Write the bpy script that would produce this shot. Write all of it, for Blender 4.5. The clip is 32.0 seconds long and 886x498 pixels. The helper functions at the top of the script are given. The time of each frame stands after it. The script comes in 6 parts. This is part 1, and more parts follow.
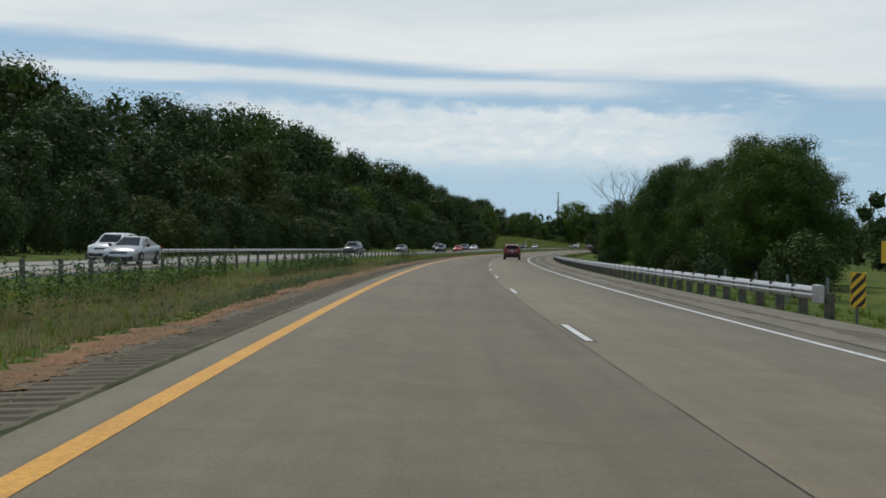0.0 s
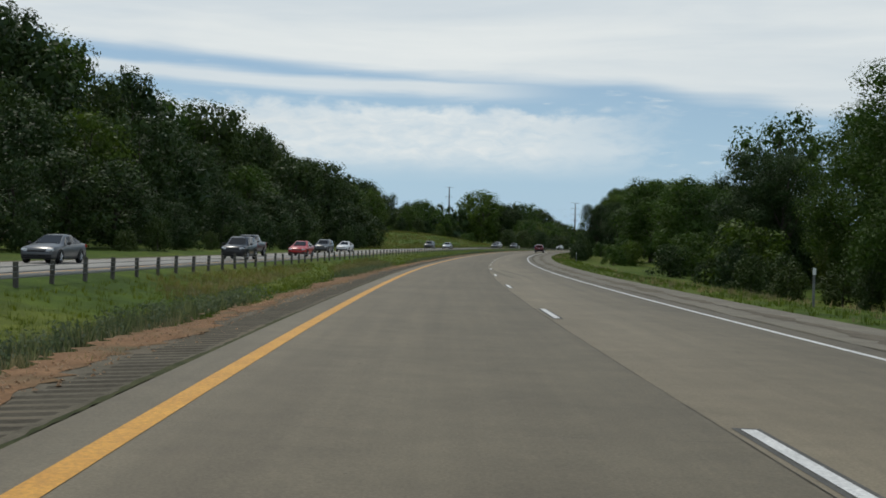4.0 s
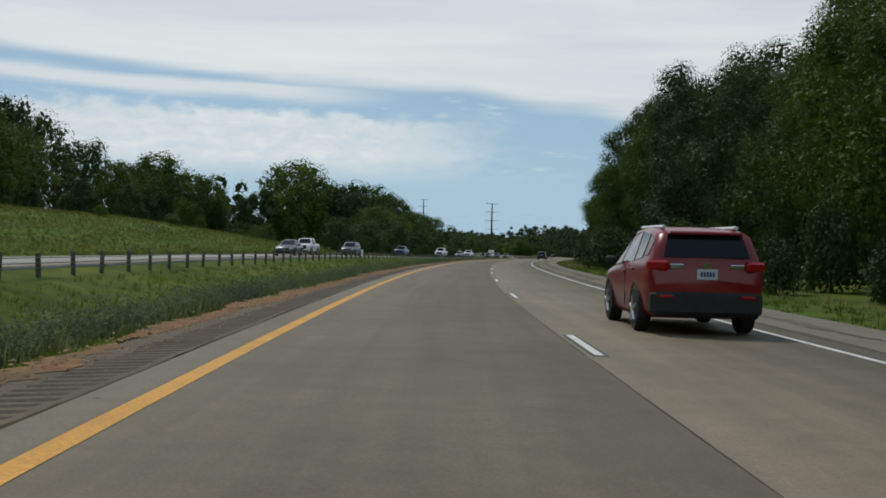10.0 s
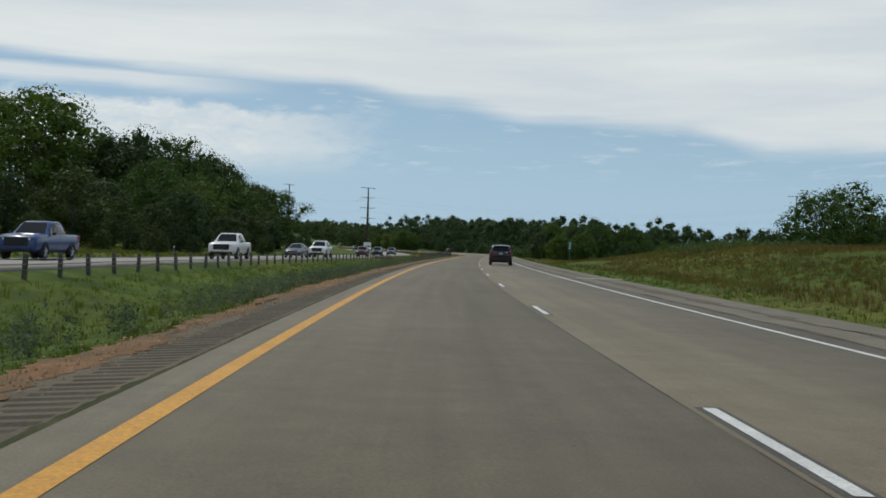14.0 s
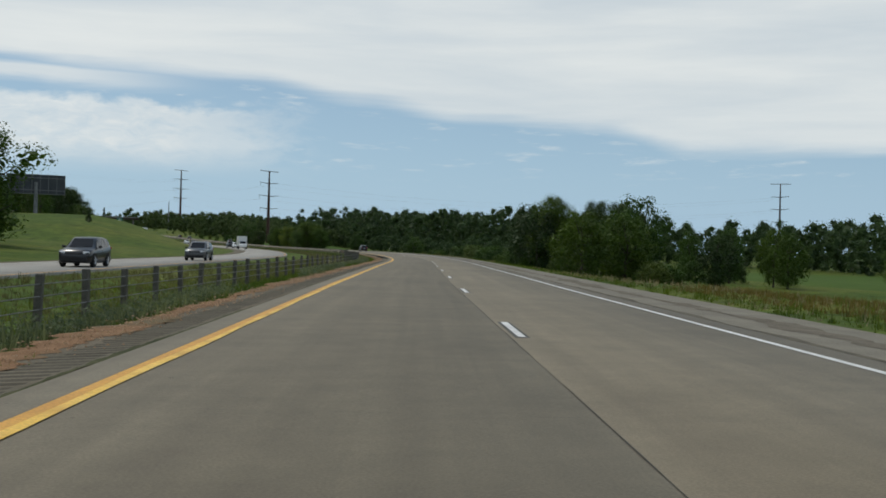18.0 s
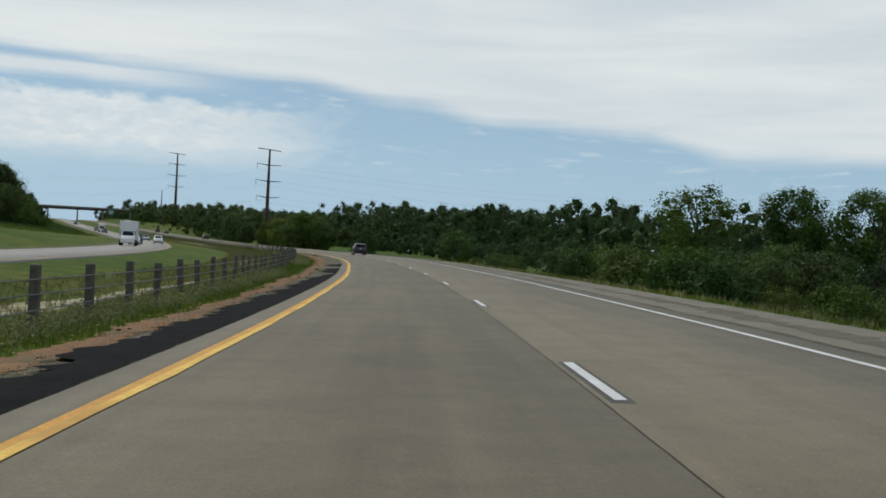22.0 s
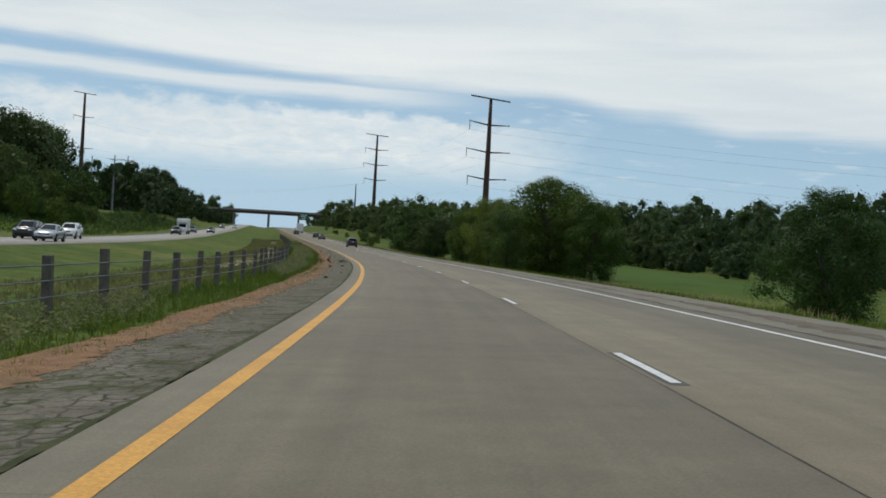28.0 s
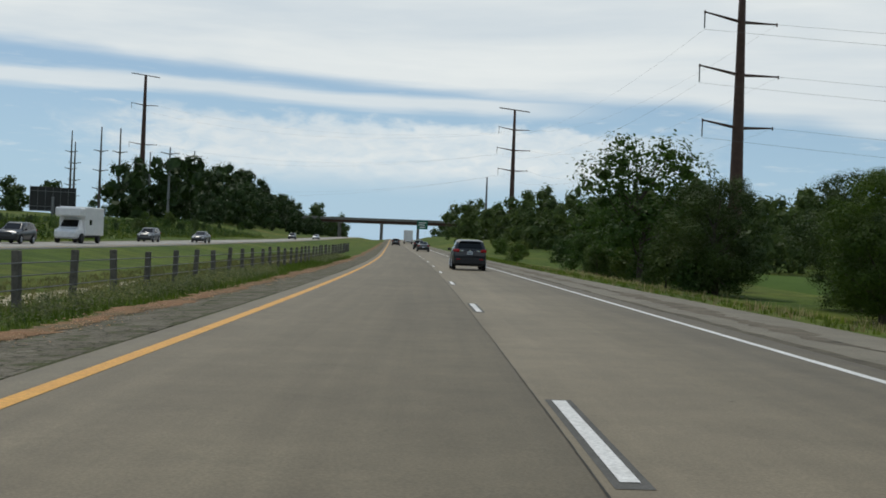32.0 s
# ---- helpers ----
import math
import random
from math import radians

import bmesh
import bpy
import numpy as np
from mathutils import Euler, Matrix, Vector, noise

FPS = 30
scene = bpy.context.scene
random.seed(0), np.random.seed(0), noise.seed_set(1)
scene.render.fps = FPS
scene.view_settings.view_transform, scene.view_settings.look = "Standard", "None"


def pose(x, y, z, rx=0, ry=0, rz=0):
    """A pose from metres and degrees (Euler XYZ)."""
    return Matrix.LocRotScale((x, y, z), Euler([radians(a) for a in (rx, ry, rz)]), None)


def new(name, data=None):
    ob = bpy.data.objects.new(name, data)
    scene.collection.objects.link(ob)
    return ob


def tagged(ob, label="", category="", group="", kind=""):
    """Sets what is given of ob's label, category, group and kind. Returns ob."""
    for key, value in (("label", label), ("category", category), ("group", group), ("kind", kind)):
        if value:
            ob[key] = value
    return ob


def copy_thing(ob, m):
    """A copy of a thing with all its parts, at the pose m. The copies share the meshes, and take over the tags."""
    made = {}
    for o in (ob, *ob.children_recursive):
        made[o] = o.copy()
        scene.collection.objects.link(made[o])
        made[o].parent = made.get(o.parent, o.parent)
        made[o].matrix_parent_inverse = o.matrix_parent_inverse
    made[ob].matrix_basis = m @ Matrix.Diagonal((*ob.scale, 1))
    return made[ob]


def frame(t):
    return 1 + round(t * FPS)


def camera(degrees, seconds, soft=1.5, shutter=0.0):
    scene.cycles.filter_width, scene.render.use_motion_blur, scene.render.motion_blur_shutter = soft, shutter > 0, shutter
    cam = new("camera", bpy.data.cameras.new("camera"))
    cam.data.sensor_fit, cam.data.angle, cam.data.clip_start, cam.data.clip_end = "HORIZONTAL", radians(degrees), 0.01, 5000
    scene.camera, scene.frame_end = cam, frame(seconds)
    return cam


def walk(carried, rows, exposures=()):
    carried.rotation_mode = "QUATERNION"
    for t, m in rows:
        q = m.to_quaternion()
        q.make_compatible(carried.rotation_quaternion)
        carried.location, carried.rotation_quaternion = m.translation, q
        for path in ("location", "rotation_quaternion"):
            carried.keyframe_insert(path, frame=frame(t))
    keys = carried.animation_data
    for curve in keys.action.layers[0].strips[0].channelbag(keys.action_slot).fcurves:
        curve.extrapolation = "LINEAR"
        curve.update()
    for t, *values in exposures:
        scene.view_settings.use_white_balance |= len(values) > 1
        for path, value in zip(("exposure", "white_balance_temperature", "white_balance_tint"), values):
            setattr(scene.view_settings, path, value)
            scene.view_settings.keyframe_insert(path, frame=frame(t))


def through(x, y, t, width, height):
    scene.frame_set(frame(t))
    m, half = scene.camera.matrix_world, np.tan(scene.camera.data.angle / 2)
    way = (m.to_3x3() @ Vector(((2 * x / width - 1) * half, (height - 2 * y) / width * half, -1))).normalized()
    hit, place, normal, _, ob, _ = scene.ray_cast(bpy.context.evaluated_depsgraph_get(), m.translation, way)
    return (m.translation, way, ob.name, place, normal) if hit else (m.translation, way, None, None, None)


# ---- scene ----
# ---------- the road's line: s metres along it, d metres to the right of the yellow line ----------
HEAD = [-0.01, -1.76, -3.28, -4.81, -6.5, -8.34, -10.08, -11.5, -12.69, -14.02, -15.74, -17.71, -19.5, -21.11, -22.61,
        -23.81, -24.54, -24.58, -24.15, -23.64, -22.57, -20.4, -17.54, -15.13, -13.17, -11.05, -8.85, -6.7, -4.55,
        -3.1, -2.4, -1.8, -1.4]
SLOPE = [0.0, 0.0, 0.01, 0.01, 0.02, 0.07, 0.17, 0.29, 0.38, 0.4, 0.38, 0.32, 0.27, 0.25, 0.23, 0.2, 0.18, 0.19, 0.16,
         0.09, 0.1, 0.2, 0.26, 0.24, 0.22, 0.27, 0.38, 0.55, 0.72, 0.85, 1.0, 1.15, 1.3]
KS = np.arange(len(HEAD)) * 40.0
SS = np.arange(-300.0, 2400.0, 2.0)
TURN = np.radians(np.interp(SS, np.r_[-300, KS], np.r_[7.0, HEAD]) + 0.5)
TILT = np.radians(np.interp(SS, np.r_[KS, 1500, 1720, 1800, 2400], np.r_[SLOPE, 1.6, 1.5, -0.3, -1.0]))
for _ in range(10):
    TURN[1:-1] = (TURN[:-2] + 2 * TURN[1:-1] + TURN[2:]) / 4
RX = np.r_[0, np.cumsum(-np.sin((TURN[1:] + TURN[:-1]) / 2) * 2)]
RY = np.r_[0, np.cumsum(np.cos((TURN[1:] + TURN[:-1]) / 2) * 2)]
RZ = np.r_[0, np.cumsum(np.tan((TILT[1:] + TILT[:-1]) / 2) * 2)]
ZERO = 150
RX, RY, RZ = RX - RX[ZERO], RY - RY[ZERO], RZ - RZ[ZERO]
# distance from the yellow line to the line above, and how far the road leans to the left in degrees
CK = [(-300, 2.0), (0, 2.00), (36, 2.08), (73, 2.08), (110, 2.02), (147, 1.97), (184, 2.00), (220, 2.08), (257, 2.20),
      (294, 2.38), (331, 2.44), (367, 2.25), (403, 2.10), (440, 1.85), (476, 1.84), (511, 1.92), (547, 1.98), (583, 2.10),
      (619, 2.31), (654, 2.55), (690, 2.85), (726, 2.79), (761, 2.36), (797, 2.36), (832, 2.40), (868, 2.36), (904, 1.72),
      (939, 1.59), (975, 1.56), (1010, 1.54), (1045, 1.73), (1081, 2.15), (1116, 2.78), (1151, 2.95), (2400, 2.95)]
BK = [(-300, -1.3), (0, -1.3), (221, -0.8), (476, -0.5), (691, 0.0), (762, 0.4), (798, 1.27), (815, 1.75), (850, 1.9), (904, 2.1), (957, 2.0), (1010, 1.7),
      (1046, 1.5), (1081, 1.15), (1116, 0.8), (1151, 0.45), (1300, 0.2), (2400, 0.0)]
# the other carriageway's shift to the left and its height over ours
OK = [(-300, 0), (640, 0), (833, -4), (1011, -11), (1151, -11), (1300, -9), (1700, -4), (2400, -4)]
OZ = [(-300, 0), (221, 0.0), (476, 0.4), (691, -0.3), (833, -0.3), (1011, 0.0), (1151, 0.0), (1300, 0.3), (1700, 0.3), (2400, 0)]


def keyed(keys, s):
    return np.interp(s, [k[0] for k in keys], [k[1] for k in keys])


def smooth(u):
    u = np.clip(u, 0, 1)
    return u * u * (3 - 2 * u)


def line_at(s):
    return np.interp(s, SS, RX), np.interp(s, SS, RY), np.interp(s, SS, RZ), np.interp(s, SS, TURN)


def flat(s, d):
    """x, y of the place s along the road and d right of the yellow line."""
    x, y, z, a = line_at(s)
    e = d - keyed(CK, s)
    return x + np.cos(a) * e, y + np.sin(a) * e


def road_z(s, d):
    e = np.clip(d - keyed(CK, s), -4.5, 12)
    return line_at(s)[2] + np.tan(np.radians(keyed(BK, s))) * e


def on_road(s, d, up=0.0):
    x, y = flat(s, d)
    return Vector((x, y, road_z(s, d) + up))


def heading(s):
    return math.degrees(np.interp(s, SS, TURN))


# ---------- camera: seconds, metres along, yaw, pitch, roll, right of the yellow line ----------
EYE = 1.175
ROWS = [
    (0.0, -0.3, -0.18, -0.09, 1.05, 1.92),
    (0.5, 17.9, -1.32, -0.10, 0.95, 1.96),
    (1.0, 36.3, -1.93, -0.07, 0.84, 2.01),
    (1.5, 54.7, -2.58, 0.11, 0.78, 2.04),
    (2.0, 73.1, -3.22, 0.04, 0.75, 2.07),
    (2.5, 91.6, -3.98, 0.00, 0.90, 2.01),
    (3.5, 128.5, -5.46, 0.02, 1.19, 1.88),
    (4.5, 165.5, -7.16, -0.06, 1.50, 1.73),
    (5.0, 184.0, -8.21, -0.17, 1.65, 1.72),
    (5.5, 202.3, -9.06, -0.02, 1.36, 1.89),
    (6.0, 220.8, -9.84, 0.19, 1.06, 2.01),
    (6.5, 239.2, -10.59, 0.15, 1.03, 2.14),
    (7.0, 257.9, -11.34, 0.22, 1.00, 2.29),
    (7.5, 276.3, -12.14, 0.34, 0.72, 2.45),
    (8.0, 294.9, -12.54, 0.46, 0.44, 2.57),
    (8.5, 313.5, -12.77, 0.58, 0.68, 2.54),
    (9.0, 332.2, -13.37, 0.42, 0.93, 2.44),
    (9.5, 349.8, -14.16, 0.20, 1.15, 2.26),
    (10.0, 367.3, -14.73, 0.43, 1.38, 2.08),
    (10.5, 385.2, -15.11, 0.29, 1.92, 1.87),
    (11.0, 403.1, -16.30, 0.29, 2.47, 1.63),
    (11.5, 421.4, -17.39, 0.45, 1.87, 1.58),
    (12.0, 439.8, -18.33, 0.30, 1.26, 1.61),
    (12.5, 457.9, -19.05, 0.23, 1.55, 1.59),
    (13.0, 475.9, -19.68, 0.22, 1.82, 1.66),
    (13.5, 493.8, -20.48, 0.21, 1.69, 1.76),
    (14.0, 511.8, -21.23, 0.24, 1.56, 1.79),
    (14.5, 529.7, -21.72, 0.32, 1.53, 1.83),
    (15.0, 547.7, -22.21, 0.29, 1.49, 1.92),
    (15.5, 565.6, -23.31, 0.35, 1.49, 1.96),
    (16.5, 601.2, -24.47, 0.44, 1.49, 2.16),
    (17.5, 636.8, -24.86, 0.36, 1.50, 2.36),
    (18.0, 654.6, -25.17, 0.22, 1.51, 2.49),
    (18.5, 672.4, -25.22, 0.37, 1.45, 2.79),
    (19.0, 690.1, -24.73, 0.42, 1.38, 2.89),
    (19.5, 707.9, -24.27, 0.37, 1.62, 2.95),
    (20.0, 725.8, -24.23, 0.37, 1.86, 2.84),
    (20.5, 744.2, -24.09, 0.34, 1.60, 2.80),
    (21.0, 762.5, -23.71, 0.27, 1.35, 2.55),
    (21.5, 780.2, -23.65, 0.13, 2.03, 2.42),
    (22.0, 797.9, -23.22, 0.37, 2.72, 2.30),
    (22.5, 815.6, -22.39, 0.23, 3.02, 2.37),
    (23.0, 833.4, -21.92, 0.35, 2.92, 2.42),
    (23.5, 850.9, -20.17, 0.50, 3.20, 2.48),
    (24.0, 868.5, -18.52, 0.43, 3.31, 2.53),
    (24.5, 886.1, -16.95, 0.45, 3.21, 2.25),
    (25.0, 903.7, -15.81, 0.45, 3.08, 1.86),
    (25.5, 921.4, -15.19, 0.47, 3.11, 1.72),
    (26.5, 956.8, -13.76, 0.34, 3.16, 1.65),
    (27.5, 992.2, -11.72, 0.37, 3.22, 1.58),
    (28.0, 1009.9, -10.60, 0.51, 3.25, 1.55),
    (28.5, 1027.8, -9.57, 0.56, 2.97, 1.61),
    (29.0, 1045.6, -8.65, 0.62, 2.68, 1.70),
    (29.5, 1063.6, -7.85, 0.64, 2.61, 1.83),
    (30.0, 1081.5, -6.97, 0.68, 2.54, 1.97),
    (30.5, 1099.1, -6.07, 0.62, 2.52, 2.15),
    (31.0, 1116.3, -4.91, 0.78, 2.51, 2.48),
    (31.5, 1134.0, -4.14, 0.99, 2.34, 2.79),
    (32.0, 1151.7, -3.59, 0.88, 2.18, 2.94),
]
cam = camera(44.0, 32.0, soft=1.7)
walk(cam, [(t, pose(*on_road(s, c, EYE), 90 + pitch, -roll, yaw)) for t, s, yaw, pitch, roll, c in ROWS],
     [(0.0, -0.11, 6680, 7.5), (9.0, -0.16, 6680, 7.5), (18.0, -0.17, 6680, 7.5), (24.0, -0.12, 6680, 7.5), (28.0, -0.07, 6680, 7.5), (32.0, -0.10, 6680, 7.5)])

# ---------- sky and sun ----------
SUN_UP, SUN_TURN = 60.0, 24.0   # degrees over the horizon; degrees to the left of the y axis
world = bpy.data.worlds.new("sky")
scene.world = world
world.use_nodes = True
wn, wl = world.node_tree.nodes, world.node_tree.links
wn.clear()


def wnode(kind, **kw):
    n = wn.new(kind)
    for k, v in kw.items():
        n.inputs[k].default_value = v
    return n


sky = wn.new("ShaderNodeTexSky")
sky.sky_type = "NISHITA"
sky.sun_disc = False
sky.sun_elevation = radians(SUN_UP)
sky.sun_rotation = radians(-SUN_TURN)
sky.air_density, sky.dust_density, sky.ozone_density = 1.0, 0.3, 2.0
coord = wn.new("ShaderNodeTexCoord")
parts_xyz = wn.new("ShaderNodeSeparateXYZ")
wl.new(coord.outputs["Generated"], parts_xyz.inputs[0])


def wmath(op, a, b=None, c=None, clamp=False):
    m = wn.new("ShaderNodeMath")
    m.operation, m.use_clamp = op, clamp
    for k, v in enumerate((a, b, c)):
        if v is None:
            continue
        if isinstance(v, (int, float)):
            m.inputs[k].default_value = v
        else:
            wl.new(v, m.inputs[k])
    return m.outputs[0]


def step_up(v, low, high):
    """0 below low, 1 above high; falls where high is the lower."""
    r = wnode("ShaderNodeMapRange")
    r.interpolation_type = "SMOOTHSTEP"
    flip = isinstance(low, (int, float)) and isinstance(high, (int, float)) and high < low
    for key, x in (("From Min", high if flip else low), ("From Max", low if flip else high)):
        if isinstance(x, (int, float)):
            r.inputs[key].default_value = x
        else:
            wl.new(x, r.inputs[key])
    if flip:
        r.inputs["To Min"].default_value, r.inputs["To Max"].default_value = 1.0, 0.0
    wl.new(v, r.inputs["Value"])
    return r.outputs[0]


# bearing to the right of the y axis and height over the horizon, both in degrees
plane = wn.new("ShaderNodeCombineXYZ")
bearing = wmath("MULTIPLY", wmath("ARCTAN2", parts_xyz.outputs["X"], parts_xyz.outputs["Y"]), 57.2958)
climb = wmath("MULTIPLY", wmath("ARCSINE", parts_xyz.outputs["Z"]), 57.2958)
wl.new(bearing, plane.inputs[0]); wl.new(climb, plane.inputs[1])


def drift(sx, sy, size, detail, rough, shift=0.0, warp=0.0):
    """Cloud noise stretched along the horizon, about -0.5 to 0.5."""
    m = wn.new("ShaderNodeMapping")
    m.inputs["Scale"].default_value = (sx, sy, 1)
    m.inputs["Location"].default_value = (shift, shift * 0.7, shift)
    wl.new(plane.outputs[0], m.inputs["Vector"])
    n = wnode("ShaderNodeTexNoise", Scale=size, Detail=detail, Roughness=rough, Distortion=warp)
    wl.new(m.outputs[0], n.inputs["Vector"])
    return wmath("SUBTRACT", n.outputs["Fac"], 0.5)


long_drift = drift(0.05, 0.42, 1.0, 5, 0.5, 3.1, 0.4)
streaks = drift(0.045, 0.8, 1.6, 8, 0.62, 7.7, 0.6)
heaps = drift(0.3, 0.5, 1.0, 7, 0.55, 1.3, 0.15)
fluff = drift(0.5, 1.3, 1.3, 8, 0.6, 5.2, 0.5)
grain = drift(0.16, 1.1, 2.6, 6, 0.6, 2.4, 0.3)

# the underside of the bank of stratus sinks towards the right
low_edge = wn.new("ShaderNodeValToRGB")
low_edge.color_ramp.interpolation = "EASE"
stops = [(-30, 10.2), (-20, 9.9), (-9, 9.5), (0, 9.3), (8, 8.8), (15, 8.5), (21, 7.5), (26, 6.7), (33, 6.3), (38, 5.4), (60, 5.2)]
while len(low_edge.color_ramp.elements) < len(stops):
    low_edge.color_ramp.elements.new(0.5)
for el, (at, up) in zip(low_edge.color_ramp.elements, stops):
    el.position, el.color = (at + 40) / 100, (up / 20, up / 20, up / 20, 1)
wl.new(wmath("MULTIPLY_ADD", bearing, 0.01, 0.4), low_edge.inputs[0])
bank_low = wmath("MULTIPLY", low_edge.outputs[0], 20.0)
rough_climb = wmath("ADD", climb, wmath("ADD", wmath("MULTIPLY", long_drift, 1.9), wmath("MULTIPLY", streaks, 0.55)))
bank = step_up(rough_climb, wmath("ADD", bank_low, -0.25), wmath("ADD", bank_low, 0.75))
bank = wmath("MULTIPLY", bank, wmath("ADD", wmath("MULTIPLY", long_drift, 0.55), 0.95), None, True)
# a second, thinner bar below a slit of clear sky
bar = wmath("MULTIPLY", step_up(rough_climb, 7.75, 8.35), step_up(rough_climb, 9.15, 8.65))
bar = wmath("MULTIPLY", wmath("MULTIPLY", bar, step_up(bearing, 14.0, 5.0)), 0.85)
# a row of cumulus with a heaped top and a hazy foot
top_edge = wmath("ADD", climb, wmath("ADD", wmath("MULTIPLY", heaps, 3.6), wmath("MULTIPLY", fluff, 1.3)))
heap = wmath("MULTIPLY", step_up(top_edge, 7.7, 6.9), step_up(wmath("ADD", climb, wmath("MULTIPLY", long_drift, 1.2)), 3.3, 5.4))
ends = wmath("ADD", bearing, wmath("ADD", wmath("MULTIPLY", fluff, 9.0), wmath("MULTIPLY", heaps, 6.0)))
heap = wmath("MULTIPLY", heap, wmath("MULTIPLY", step_up(ends, -17.0, -9.0), step_up(ends, 19.0, 11.5)))
heap = wmath("MULTIPLY", heap, wmath("ADD", wmath("MULTIPLY", fluff, 1.3), 0.80), None, True)
# loose wisps over the clear part
wisp = wmath("MULTIPLY", step_up(grain, 0.05, 0.28), wmath("MULTIPLY", step_up(climb, 3.0, 5.0), step_up(climb, 11.0, 8.0)))
wisp = wmath("MULTIPLY", wisp, 0.5)
more = wn.new("ShaderNodeMath"); more.operation = "MAXIMUM"
wl.new(wmath("MAXIMUM", bank, bar), more.inputs[0]); wl.new(wmath("MAXIMUM", heap, wisp), more.inputs[1])
# cloud thinned towards the unseen zenith to lower the light on the ground
thin = wnode("ShaderNodeMapRange", **{"From Min": 0.28, "From Max": 0.6, "To Min": 0.95, "To Max": 0.12})
wl.new(parts_xyz.outputs["Z"], thin.inputs["Value"])
density = wn.new("ShaderNodeMath"); density.operation = "MULTIPLY"
wl.new(more.outputs[0], density.inputs[0]); wl.new(thin.outputs[0], density.inputs[1])
blend = wn.new("ShaderNodeMix"); blend.data_type = "RGBA"
wl.new(density.outputs[0], blend.inputs["Factor"])
# pale haze over the clear air near the horizon
haze = wnode("ShaderNodeMapRange", **{"From Min": 0.0, "From Max": 0.16, "To Min": 0.88, "To Max": 0.35})
wl.new(parts_xyz.outputs["Z"], haze.inputs["Value"])
air = wn.new("ShaderNodeMix"); air.data_type = "RGBA"
wl.new(haze.outputs[0], air.inputs["Factor"])
wl.new(sky.outputs[0], air.inputs["A"])
air.inputs["B"].default_value = (4.55, 7.05, 9.9, 1)
wl.new(air.outputs["Result"], blend.inputs["A"])
tone = wmath("ADD", wmath("ADD", wmath("MULTIPLY", grain, 0.15), wmath("MULTIPLY", long_drift, 0.7)), 0.5)
shade = wn.new("ShaderNodeValToRGB")
shade.color_ramp.elements[0].position, shade.color_ramp.elements[0].color = 0.3, (8.2, 9.0, 9.7, 1)
shade.color_ramp.elements[1].position, shade.color_ramp.elements[1].color = 0.7, (10.3, 10.75, 11.0, 1)
wl.new(tone, shade.inputs[0])
wl.new(shade.outputs[0], blend.inputs["B"])
back = wnode("ShaderNodeBackground", Strength=0.085)
wl.new(blend.outputs["Result"], back.inputs["Color"])
wout = wn.new("ShaderNodeOutputWorld")
wl.new(back.outputs[0], wout.inputs["Surface"])

sun_data = bpy.data.lights.new("sun", "SUN")
sun_data.energy, sun_data.angle, sun_data.color = 2.1, radians(2.0), (1.0, 0.95, 0.87)
sun = new("sun", sun_data)
sun.rotation_euler = (radians(90 - SUN_UP), 0, radians(180 + SUN_TURN))

# ---------- materials ----------
def material(name, rough=0.8, metal=0.0, base=(0.5, 0.5, 0.5), spec=0.5):
    m = bpy.data.materials.new(name)
    m.use_nodes = True
    b = m.node_tree.nodes["Principled BSDF"]
    b.inputs["Base Color"].default_value = (*base, 1)
    b.inputs["Roughness"].default_value = rough
    b.inputs["Metallic"].default_value = metal
    b.inputs["Specular IOR Level"].default_value = spec
    return m, m.node_tree, b


def tex(nt, kind, vec=None, **kw):
    n = nt.nodes.new("ShaderNodeTex" + kind)
    for k, v in kw.items():
        n.inputs[k].default_value = v
    if vec is not None:
        nt.links.new(vec, n.inputs["Vector"])
    return n


def ramp(nt, fac, *stops):
    r = nt.nodes.new("ShaderNodeValToRGB")
    while len(r.color_ramp.elements) < len(stops):
        r.color_ramp.elements.new(0.5)
    for e, (p, c) in zip(r.color_ramp.elements, stops):
        e.position, e.color = p, (*c, 1)
    nt.links.new(fac, r.inputs[0])
    return r


def mixed(nt, fac, a, b, mode="MIX"):
    n = nt.nodes.new("ShaderNodeMix")
    n.data_type, n.blend_type = "RGBA", mode
    for key, v in (("Factor", fac), ("A", a), ("B", b)):
        if isinstance(v, (int, float)):
            n.inputs[key].default_value = v
        elif isinstance(v, tuple):
            n.inputs[key].default_value = (*v, 1)
        else:
            nt.links.new(v, n.inputs[key])
    return n.outputs["Result"]


def bump(nt, b, height, strength=0.3, distance=0.02):
    n = nt.nodes.new("ShaderNodeBump")
    n.inputs["Strength"].default_value, n.inputs["Distance"].default_value = strength, distance
    nt.links.new(height, n.inputs["Height"])
    nt.links.new(n.outputs[0], b.inputs["Normal"])


def place(nt):
    return nt.nodes.new("ShaderNodeNewGeometry").outputs["Position"]


